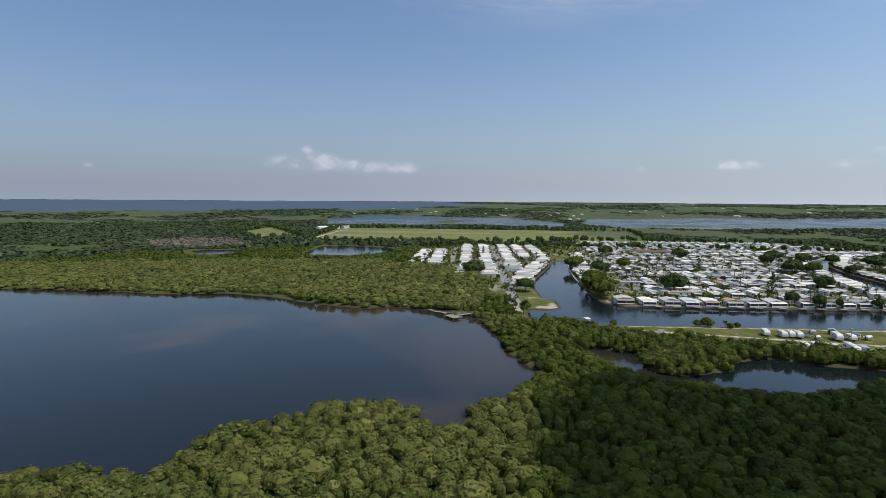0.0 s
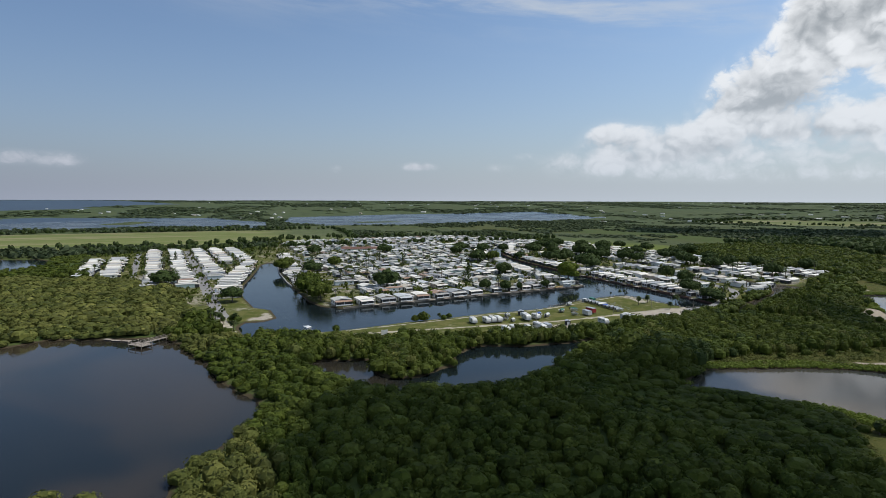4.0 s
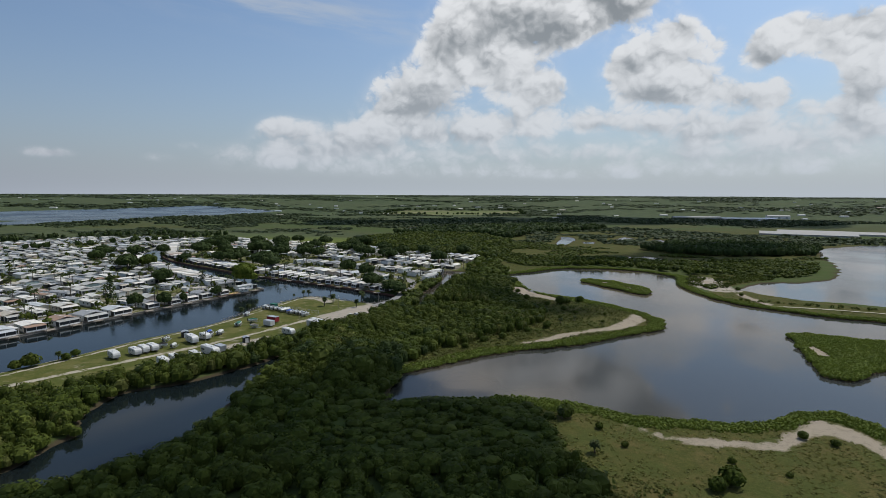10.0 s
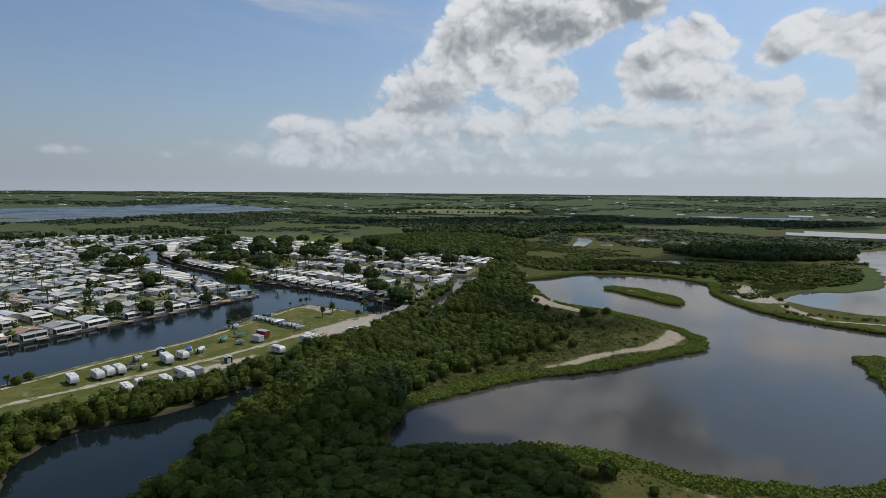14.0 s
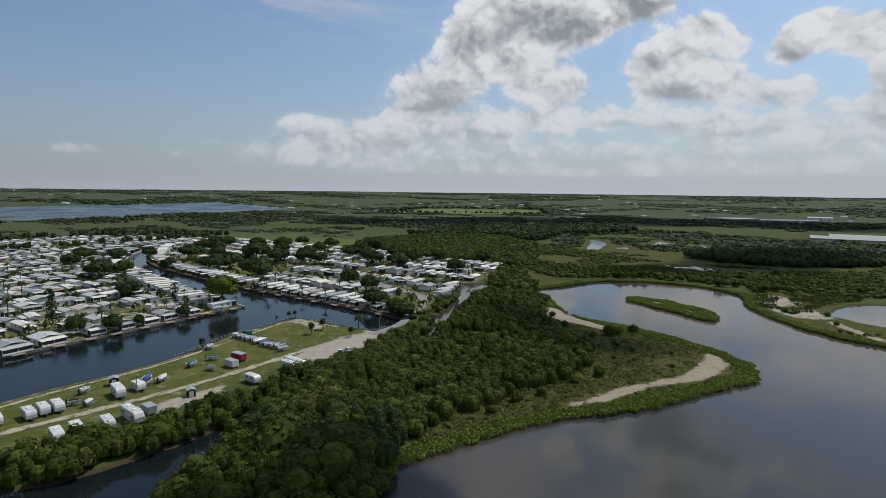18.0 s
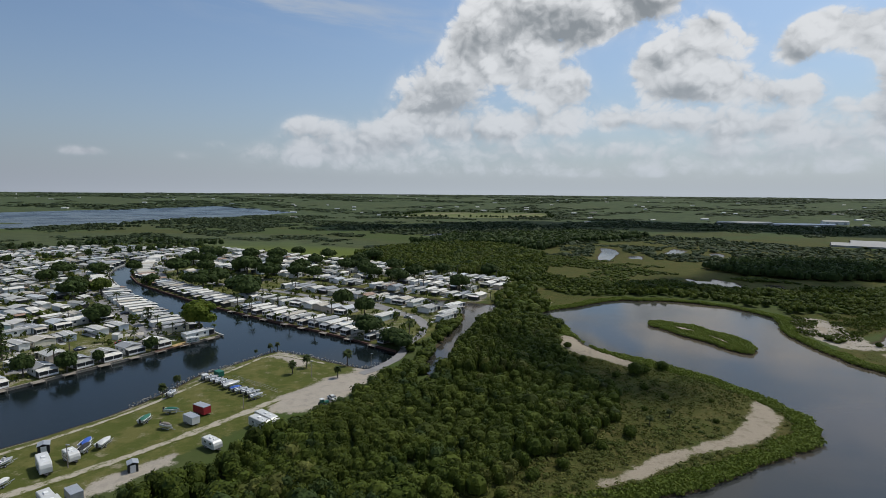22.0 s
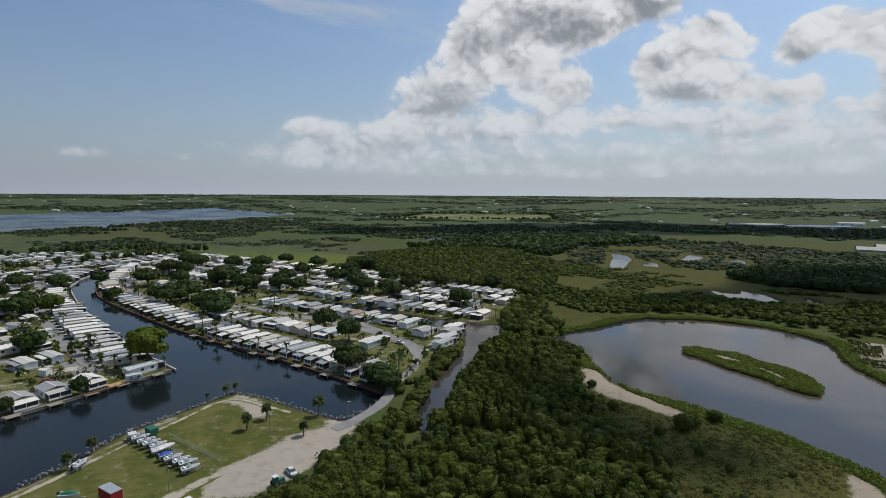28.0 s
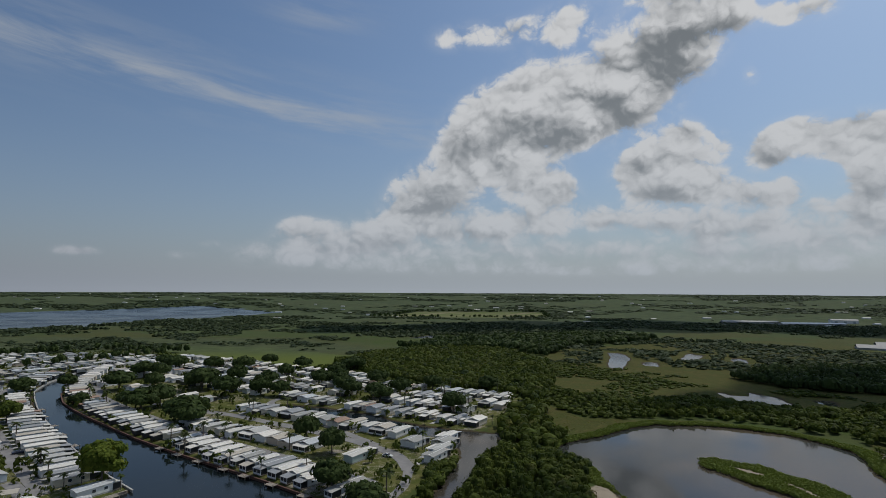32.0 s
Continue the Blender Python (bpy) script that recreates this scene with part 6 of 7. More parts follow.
    # fence at the end of the boat row
    fence = thing("chain_link_fence", "low grey chain-link fence beside the boat row", "fence")
    put(fence, 182, 184, 0)
    for i in range(9):
        part("post", Kit().cyl((-1.2 + i * .12, -14 + i * 3.0, -.2), .04, 1.7, k=6), GREY, fence)
    for zz in (.2, .75, 1.3):
        part("rail", Kit().poly([(-1.2, -14, zz), (-.24, 10, zz), (-.24, 10, zz + .05), (-1.2, -14, zz + .05), (-1.16, -14, zz), (-.20, 10, zz), (-.20, 10, zz + .05), (-1.16, -14, zz + .05)],
                                [(0, 1, 2, 3), (7, 6, 5, 4), (0, 4, 5, 1), (1, 5, 6, 2), (2, 6, 7, 3), (3, 7, 4, 0)]), GREY, fence)
    # sign board, pontoon boat, tractor
    s = thing("sign_board", "white blank board on two posts facing the canal", "sign")
    part("board", Kit().box(-1.5, 1.5, -.06, .06, .5, 2.6), WHITE, s)
    for x in (-1.1, 1.1):
        part("post", Kit().box(x - .06, x + .06, .07, .19, -.2, 2.5), TIMBER, s)
    s.matrix_basis = pose(-134.5, 126.5, .78, 0, 0, 62)
    p = thing("pontoon_boat", "white pontoon boat with a canopy moored at the bank", "pontoon boat")
    for x in (-.9, .9):
        part("pontoon", Kit().cyl((x, -3.4, 0.05), .34, 6.8, "y", 10), GREY, p)
    part("deck", Kit().box(-1.25, 1.25, -3.3, 3.3, .38, .5), WHITE, p)
    part("railing", Kit().box(-1.25, -1.18, -3.2, 3.2, .5, 1.15).box(1.18, 1.25, -3.2, 3.2, .5, 1.15).box(-1.25, 1.25, -3.25, -3.18, .5, 1.15), WHITE, p)
    for x in (-1.1, 1.1):
        for yy in (-.6, 2.4):
            part("pole", Kit().box(x - .04, x + .04, yy - .04, yy + .04, .5, 2.3), GREY, p)
    part("canopy", Kit().box(-1.3, 1.3, -1.0, 2.8, 2.3, 2.4, taper=.1), WHITE, p)
    part("seat", Kit().box(-1.1, 1.1, 2.4, 3.0, .5, .95), GREY, p)
    p.matrix_basis = pose(-169.5, 115.5, 0, 0, 0, 70)
    t = thing("tractor", "small green tractor at the edge of the gravel lot", "tractor")
    part("body", Kit().box(-.5, .5, -1.6, .6, .6, 1.3, taper=.05), GREEN, t)
    part("cab", Kit().box(-.6, .6, .2, 1.3, 1.2, 2.2, taper=.1), GREEN, t)
    part("roof", Kit().box(-.7, .7, .1, 1.4, 2.3, 2.4), WHITE, t)
    for x in (-.8, .8):
        wheel(t, x, .9, .65, .35)
        wheel(t, x, -1.2, .4, .25)
    put(t, 181, 149.5, 80)
    for u, v in ((166, 168.5), (198, 172), (217, 160), (120, 174)):
        pole = thing("light_pole", "plain grey wooden utility pole", "pole", "utility poles")
        part("shaft", Kit().cyl((0, 0, -.2), .13, 6.2, k=8, r2=.09), TIMBER, pole)
        part("lamp", Kit().box(-.15, .15, -.8, .1, 5.7, 5.9), GREY, pole)
        put(pole, u, v, 20)


build_strip()


def build_cars():
    r = random.Random(21)
    kinds = [car(RED, "red car parked beside a mobile home"), car(WHITE, "white car parked on a driveway"), car(GREY, "grey car parked on a driveway"), car(NAVY, "dark blue car parked in the park")]
    put(kinds[0], 184, 271.5, 70)
    put(shed(2.6, 3.4, 2.3, WALL, ROOF, "small pale blue shed on a lawn between homes"), 187.4, 280.5, 20)
    port = thing("carport", "open carport with a pale metal roof on a lawn", "carport")
    for x in (-2.3, 2.3):
        for y in (-3.2, 0, 3.2):
            part("post", Kit().box(x - .06, x + .06, y - .06, y + .06, -.1, 2.4), TRIM, port)
    part("roof", Kit().gable(-2.6, 2.6, -3.6, 3.6, 2.5, .5, .1), ROOF, port)
    put(port, 191, 273, 60)
    put(travel_trailer(2.2, 5.4, 2.7, "white camper van with a teal stripe beside the canal", GREEN), 201.5, 247.0, 70)
    deck = thing("canal_deck", "new yellow timber deck with a railing over the canal", "deck")
    for i in range(12):
        part("plank", Kit().box(-3.6 + i * .6, -3.05 + i * .6, -1.6, 1.6, .3, .38), FRESH, deck)
    for i in range(5):
        part("post", Kit().box(-3.6 + i * 1.75, -3.5 + i * 1.75, -1.6, -1.5, -1.4, 1.3), FRESH, deck)
    part("rail", Kit().box(-3.6, 3.6, -1.62, -1.48, 1.3, 1.4), FRESH, deck)
    put(deck, 197, 248.6, 0)
    red_walk = thing("boardwalk", "rust-red boardwalk along the canal seawall", "boardwalk")
    for i in range(20):
        part("plank", Kit().box(-9 + i * .9, -8.15 + i * .9, -.8, .8, .25, .33), RED_WOOD, red_walk)
    for i in range(6):
        part("dock_post", Kit().cyl((-8.6 + i * 3.4, -.7, -2.2), .12, 2.6, k=8), TIMBER, red_walk)
    put(red_walk, 194, 247.2, 0)
    put(kinds[1], 292, 196, 10)
    put(kinds[2], 264, 300, 90)
    put(kinds[3], 170, 276, 90)
    for _ in range(34):
        u, v, turn, grp = HOMES[r.randrange(len(HOMES))]
        if math.hypot(*xy(u, v)) > 480:
            continue
        a = radians(turn)
        du, dv = 4.0, r.choice((8.6, 9.4))
        # beside the home, by its far end
        uu, vv = u - dv * math.sin(a), v + dv * math.cos(a)
        x, y = xy(uu, vv)
        copy_thing(r.choice(kinds[1:]), pose(x, y, .84, 0, 0, 60 + turn + r.choice((0, 180, 90))))
    white_car = copy_thing(kinds[1], pose(*xy(186, 150.5), .80, 0, 0, 40))
    tagged(white_car, "white car at the edge of the gravel lot")


build_cars()

# ================= trees standing alone =================
def clone(ob, m):
    """A copy with a size of its own."""
    c = copy_thing(ob, m)
    c.matrix_basis = m
    return c


def broad_tree(radius, height, leaves, label, seed, clumps=420, deep=False):
    """Trunk, a few limbs and an uneven crown made of several leaf masses."""
    rng = np.random.default_rng(seed)
    t = thing("tree", label, "tree", "park trees")
    ch = height * 0.42
    limbs = []
    for i in range(5):
        a = 2 * math.pi * i / 5 + rng.random()
        p0, p1 = (0, 0, ch * .75), (math.cos(a) * radius * .25, math.sin(a) * radius * .25, ch * 1.05)
        limbs.append(tube([p0, p1, (math.cos(a) * radius * .6, math.sin(a) * radius * .6, height * (.55 + .2 * rng.random()))], [.2, .14, .05], 5, 0))
    v, f, m = tube([(0, 0, -.3), (.1, 0, ch * .4), (0, .1, ch), (0, 0, height * .7)], [.45, .34, .28, .08], 8, 0)
    part("trunk", mesh_from("trunk", v, f, [BARK]), None, t)
    for v, f, m in limbs[:3]:
        part("limb", mesh_from("limb", v, f, [BARK]), None, t)
    parts = []
    for i in range(14 if deep else 7):
        a, q = 2 * math.pi * i / 6 + rng.random() * .6, 0.0 if i == 6 else radius * (.42 + .18 * rng.random())
        r = radius * (.46 + .16 * rng.random())
        v, f, m = crown(rng, clumps // (14 if deep else 7), r, r * .78, .55 + radius * .03, 0, 6, -.35)
        zc = height - r * (.78 if i == 6 else 1.0 + .3 * rng.random())
        if deep and i > 6:
            zc = height * (.42 + .16 * rng.random())
        parts.append((v + (math.cos(a) * q, math.sin(a) * q, zc), f, m))
    v, f, m = soup(parts)
    part("crown", mesh_from("crown", v, f, [leaves]), None, t)
    return t


def palm_tree(height, frond, n, label, seed, bushy=False):
    """Slim trunk and arching fronds."""
    rng = np.random.default_rng(seed)
    t = thing("palm_tree", label, "palm tree", "palms")
    v, f, m = tube([(0, 0, -.3), (.08, .05, height * .5), (0, 0, height)], [.22, .17, .15], 7, 0)
    part("trunk", mesh_from("trunk", v, f, [BARK]), None, t)
    quads, nv, fs = [], 0, []
    for i in range(n):
        a = 2 * math.pi * i * .618 + rng.random() * .3
        up = rng.uniform(-.5, 1.1) if bushy else rng.uniform(-.1, .95)
        pts = []
        for s in (0, .3, .6, .85, 1.0):
            r = frond * s * math.cos(up * .8) * (1 - .12 * s)
            z = height + frond * s * math.sin(up) - frond * .55 * s * s
            pts.append((r, z, frond * (.24 if bushy else .16) * math.sin(math.pi * min(s + .12, 1))))
        for (r0, z0, w0), (r1, z1, w1) in zip(pts, pts[1:]):
            for sgn in (-1, 1):
                c, sn = math.cos(a), math.sin(a)
                q = [(r0, 0, z0), (r1, 0, z1), (r1, sgn * w1, z1 - .35 * w1), (r0, sgn * w0, z0 - .35 * w0)]
                quads += [(x * c - y * sn, x * sn + y * c, z) for x, y, z in q]
                fs.append((nv, nv + 1, nv + 2, nv + 3))
                nv += 4
    part("crown", mesh_from("crown", np.array(quads), np.array(fs), [LEAF_PALM]), None, t)
    return t


def conifer(height, radius, label, seed, whorls=11):
    """Narrow evergreen with tiers of drooping branches."""
    rng = np.random.default_rng(seed)
    t = thing("conifer", label, "conifer", "tall evergreens")
    v, f, m = tube([(0, 0, -.3), (0, 0, height * .6), (0, 0, height)], [.28, .16, .04], 7, 0)
    part("trunk", mesh_from("trunk", v, f, [BARK]), None, t)
    c, nm, sz = [], [], []
    for k in range(whorls):
        z = height * (.14 + .86 * k / whorls)
        r = radius * (1 - k / whorls) ** .7 + .3
        for _ in range(34):
            a, q = rng.random() * 2 * math.pi, r * rng.random() ** .5
            c.append((math.cos(a) * q, math.sin(a) * q, z - q * .25 + rng.normal() * .3))
            d = np.array((math.cos(a) * .6, math.sin(a) * .6, .8)) + rng.normal(size=3) * .4
            nm.append(d / np.linalg.norm(d))
            sz.append(.42 + .2 * rng.random())
    v, f, m = leaf_quads(rng, np.array(c), np.array(nm), np.array(sz))
    part("crown", mesh_from("crown", v, f, [LEAF_OAK]), None, t)
    return t


def build_trees():
    r = random.Random(17)
    oak = [broad_tree(6.0, 9.0, LEAF_OAK, "dark spreading oak among the mobile homes", 30 + i, 1300, True) for i in range(3)]
    light = broad_tree(6.0, 9.0, LEAF_WOOD, "leafy green tree on the canal bank", 40, 1300, True)
    used = set()
    for n, (u, v, rad, h, kind) in enumerate(OAKS):
        src = light if kind else oak[n % 3]
        x, y = xy(u, v)
        m = pose(x, y, 0.7, 0, 0, r.uniform(0, 360)) @ Matrix.Diagonal((rad / 5.0, rad / 5.0, h / 6.8, 1))
        if src.name in used:
            clone(src, m)
        else:
            used.add(src.name)
            src.matrix_basis = m
    big = broad_tree(7.4, 16.0, LEAF_BRIGHT, "tall bright green sycamore on the canal bank", 51, 2400, True)
    big.matrix_basis = pose(*xy(213.5, 259.5), 0.7)
    pine = conifer(16.5, 3.0, "tall dark Norfolk pine standing above the homes", 60)
    pine.matrix_basis = pose(-175, 271, .7)
    for u, v, s in ((52, 559, .75), (69, 607, .75), (87, 627, .72), (-30, 515, .7), (300, 690, .8), (160, 640, .8)):
        x, y = xy(u, v)
        tagged(clone(pine, pose(x, y, .7) @ Matrix.Diagonal((.85, .85, s, 1))), "dark columnar evergreen among the homes")
    # palms
    sabal = [palm_tree(3.7, 2.0, 44, "sabal palm with a round dense head on mown grass", 70 + i, True) for i in range(2)]
    coco = [palm_tree(5.5, 2.5, 15, "tall palm with arching fronds between mobile homes", 80 + i) for i in range(3)]
    for k, (u, v, s) in enumerate(((196.5, 180, 1.15), (204.5, 181, 1.15), (202.5, 163.5, 1.0), (158.5, 198.5, 1.0), (166, 202.2, 1.0), (204.6, 209.5, .55), (215.0, 170, 1.4), (-22, 250, 1.1), (-18.5, 239, 1.1), (-12, 236, 1.1), (-18, 232, 1), (-15, 219, 1.1),
                                      (-34, 247, 1), (-20, 245, 1.0), (72, 200, .8), (78, 197, .8), (210.5, 207.8, .85), (214, 207.5, .8))):
        x, y = xy(u, v)
        m = pose(x, y, .7, 0, 0, 40 * k) @ Matrix.Diagonal((s, s, s, 1))
        if k < 2:
            sabal[k].matrix_basis = m
        else:
            clone(sabal[k % 2], m)
    for k, (x, y, s) in enumerate(((49, 225, 1.0), (40, 214, .8), (-2, 186, .9), (43, 236, .9), (58, 222, .8), (24, 206, .8), (66, 228, .7), (52, 248, .9), (-13, 166, .8), (34, 116, 1.0), (37, 97, .9), (31, 84, .9))):
        tagged(clone(sabal[k % 2], pose(x, y, .6, 0, 0, 50 * k) @ Matrix.Diagonal((s, s, s * .8, 1))), "sabal palm at the edge of the marsh meadow")
    n = 0
    spots_ = []
    while n < 230:
        u, v, turn, grp = HOMES[r.randrange(len(HOMES))]
        x, y = xy(u, v)
        if math.hypot(x, y) > 520:
            continue
        a = r.uniform(0, 2 * math.pi)
        u, v = u + 7.2 * math.cos(a), v + 8.4 * math.sin(a)
        x, y = xy(u, v)
        if min((u - h[0]) ** 2 + (v - h[1]) ** 2 for h in HOMES) < 20 or float(water_sd(np.array([x]), np.array([y]))[0]) > -1.5:
            continue
        s = r.uniform(.8, 1.6)
        m = pose(x, y, .7, 0, 0, r.uniform(0, 360)) @ Matrix.Diagonal((s, s, s, 1))
        if n < 3:
            coco[n].matrix_basis = m
        else:
            clone(coco[n % 3], m)
        n += 1
    # garden shrubs and hedges between the homes
    rng = np.random.default_rng(77)
    small = [crown(rng, 17, 1.1, 1.1, .42, .7, 5, shell=False) for _ in range(4)]
    gu, gv = rng.uniform(-100, 460, 9000), rng.uniform(165, 700, 9000)
    x, y = xy(gu, gv)
    ok = (field_max(x, y, [LOT]) < 1) & (field_max(x, y, PARK) > 2) & (water_sd(x, y) < -1.0)
    hx = np.array([xy(h[0], h[1]) for h in HOMES])
    free = np.array([((hx - (a, b)) ** 2).sum(1).min() > 20 for a, b in zip(x, y)])
    ok &= free
    x, y = x[ok], y[ok]
    s = .5 + 1.7 * rng.random(len(x)) ** 3
    scatter(small, x, y, np.full(len(x), .6), s, rng, "garden_shrubs", "clipped shrubs and small trees between the homes", "shrubs", [LEAF_WOOD], s * 1.2)
    # rounded shrubs on the strip and the meadows
    shrub = thing("shrub", "rounded green shrub on the canal bank", "shrub", "shrubs")
    rng = np.random.default_rng(90)
    v, f, m = crown(rng, 260, 2.0, 1.7, .34, 1.2, 7)
    part("foliage", mesh_from("foliage", v, f, [LEAF_WOOD]), None, shrub)
    v, f, m = tube([(0, 0, -.3), (0, 0, 1.2)], [.12, .06], 5, 0)
    part("stem", mesh_from("stem", v, f, [BARK]), None, shrub)
    rows = [(46, 246, 2.0), (40, 252, 1.5), (68, 266, 1.6), (80, 272, 1.2), (34, 236, 1.7), (35, 117, 1.3), (61, 83, 1.35), (*xy(26, 197.5), 1.0), (*xy(70, 198), 1.6), (*xy(66, 199), 1.1), (*xy(80, 196), .9), (*xy(84, 198), .9), (57, 81, 1.0), (50, 214, 1.1), (72, 268, 1.1), (32, 219, 1.2), (70, 242, .7), (54, 250, 1.3), (60, 232, .6), (78, 224, .5), (45, 100, .5), (42, 110, .6),
            (66, 92, .5), (75, 86, .4), (90, 104, .7), (95, 100, .6), (28, 196, .9), (12, 182, .8), (20, 190, 1.0), (40, 206, .9), (66, 250, .8), (84, 240, .5), (60, 262, .9), (52, 280, 1.0), (50, 300, .9), (180, 290, .7), (172, 276, .6), (188, 308, .8)]
    for k, (x, y, s) in enumerate(rows):
        m = pose(x, y, .6, 0, 0, 47 * k) @ Matrix.Diagonal((s, s, s, 1))
        if k == 0:
            shrub.matrix_basis = m
        else:
            tagged(clone(shrub, m), "rounded green shrub on rough grass")


build_trees()


# ================= marsh fringe, scrub, far country =================
def build_fringe():
    rng = np.random.default_rng(13)
    tuft = [crown(rng, 9, .85, .55, .34, .55, 4, low=.25, shell=False, depth=.06) for _ in range(5)]
    boxes = (((-20, 300, 85, 420), WATERS[2]), )
    xs, ys = [], []
    for (x0, x1, y0, y1), poly in boxes:
        gx, gy = np.meshgrid(np.arange(x0, x1, .78), np.arange(y0, y1, .74))
        x, y = gx.ravel() + .8 * (rng.random(gx.size) - .5), gy.ravel() + .8 * (rng.random(gx.size) - .5)
        w = np.minimum(sd_poly(x, y, poly), -field_max(x, y, ISLES[:2])) + wobble(x, y, 4.0) * 1.1
        wide = 6.4 + 1.2 * wobble(x, y, 14.0) + 3.0 * ((x > 150) & (y > 140) & (y < 200)) + 1.5 * ((x > 120) & (y < 130))
        ok = (w < -.15) & (w > -wide) & (field_max(x, y, SANDS) < .3) & (x > -13)
        ok |= (field_max(x, y, ISLES[:2]) > 0) & (field_max(x, y, SANDS) < .5) & (w < -.15)
        xs.append(x[ok])
        ys.append(y[ok])
    x, y = np.concatenate(xs), np.concatenate(ys)
    s = 1.0 + .3 * rng.random(len(x))
    scatter(tuft, x, y, np.full(len(x), .1), s, rng, "marsh_fringe", "bright green fringe of low mangrove and marsh grass along the lagoon", "marsh plants", [LEAF_MARSH], s * (1.0 + .2 * wobble(x, y, 9.0)), .25)
    # low bushes scattered over the spit and the southern meadow
    bush = [crown(rng, 26, 1.5, .9, .36, .5, 6, shell=False) for _ in range(5)]
    xs, ys = [], []
    for poly in MEADOWS[:2]:
        x, y = spots(poly, 1.5, rng, 1.0)
        ok = (water_sd(x, y) < -4) & (field_max(x, y, SANDS) < -1) & (wobble(x, y, 13.0) + .6 * wobble(x, y, 5.0) + np.where(y > 140, 1.15, -.8) > .15)
        xs.append(x[ok])
        ys.append(y[ok])
    x, y = np.concatenate(xs), np.concatenate(ys)
    s = (.30 + .8 * rng.random(len(x)) ** 2.2) * np.where(y > 140, 1.15 - .004 * np.clip(x, 0, 100), .8)
    scatter(bush, x, y, np.full(len(x), .5), s, rng, "meadow_bushes", "low green herbs and bushes over rough meadow", "bushes", [LEAF_HERB], s * .8)
    # darker bushes in loose clumps east of the lagoon
    x, y = spots(MEADOWS[5], 2.1, rng, 1.0)
    ok = (water_sd(x, y) < -5) & (field_max(x, y, SANDS) < -2) & (wobble(x, y, 9.0) + .5 * wobble(x, y, 4.0) + np.where(x > .45 * y + 38, .7, np.where(water_sd(x, y) > -16, .25, -.7)) > .25)
    x, y = x[ok], y[ok]
    s = .55 + .75 * rng.random(len(x)) ** 1.6
    scatter(bush, x, y, np.full(len(x), .5), s, rng, "lagoon_bushes", "dark bushes in loose clumps on sandy ground", "bushes", [LEAF_WOOD], s * 1.2)
    # small bushes in a line along the dyke
    t = np.sort(rng.random(90))
    ln = np.array([(172, 272), (200, 260), (240, 242), (300, 220), (420, 202)], float)
    x = np.interp(t, np.linspace(0, 1, 5), ln[:, 0]) + rng.normal(size=90)
    y = np.interp(t, np.linspace(0, 1, 5), ln[:, 1]) + rng.normal(size=90) + 3
    s = .5 + .5 * rng.random(90)
    scatter(bush, x, y, np.full(90, .5), s, rng, "dyke_bushes", "small dark bushes in a line along the dyke", "bushes", [LEAF_WOOD], s * 1.4)
    # rough tussocks on the meadows
    tuft = [crown(rng, 9, .8, .5, .36, .15, 3, shell=False) for _ in range(4)]
    xs, ys = [], []
    for k, poly in enumerate(MEADOWS[:6]):
        x, y = spots(poly, 1.15 if k < 2 or k == 5 else 1.9, rng, 1.0)
        ok = (water_sd(x, y) < -3) & (field_max(x, y, SANDS) < -.3) & (wobble(x, y, 11.0) + .5 * wobble(x, y, 3.5) > -.75) & (rng.random(len(x)) < .75) & (y > 18)
        xs.append(x[ok])
        ys.append(y[ok])
    x, y = np.concatenate(xs), np.concatenate(ys)
    s = .4 + .6 * rng.random(len(x)) ** 2
    scatter(tuft, x, y, np.full(len(x), .74), s, rng, "meadow_tussocks", "rough yellow-green grass tussocks over the meadow", "grass", [LEAF_TUSSOCK], s * .45)


build_fringe()


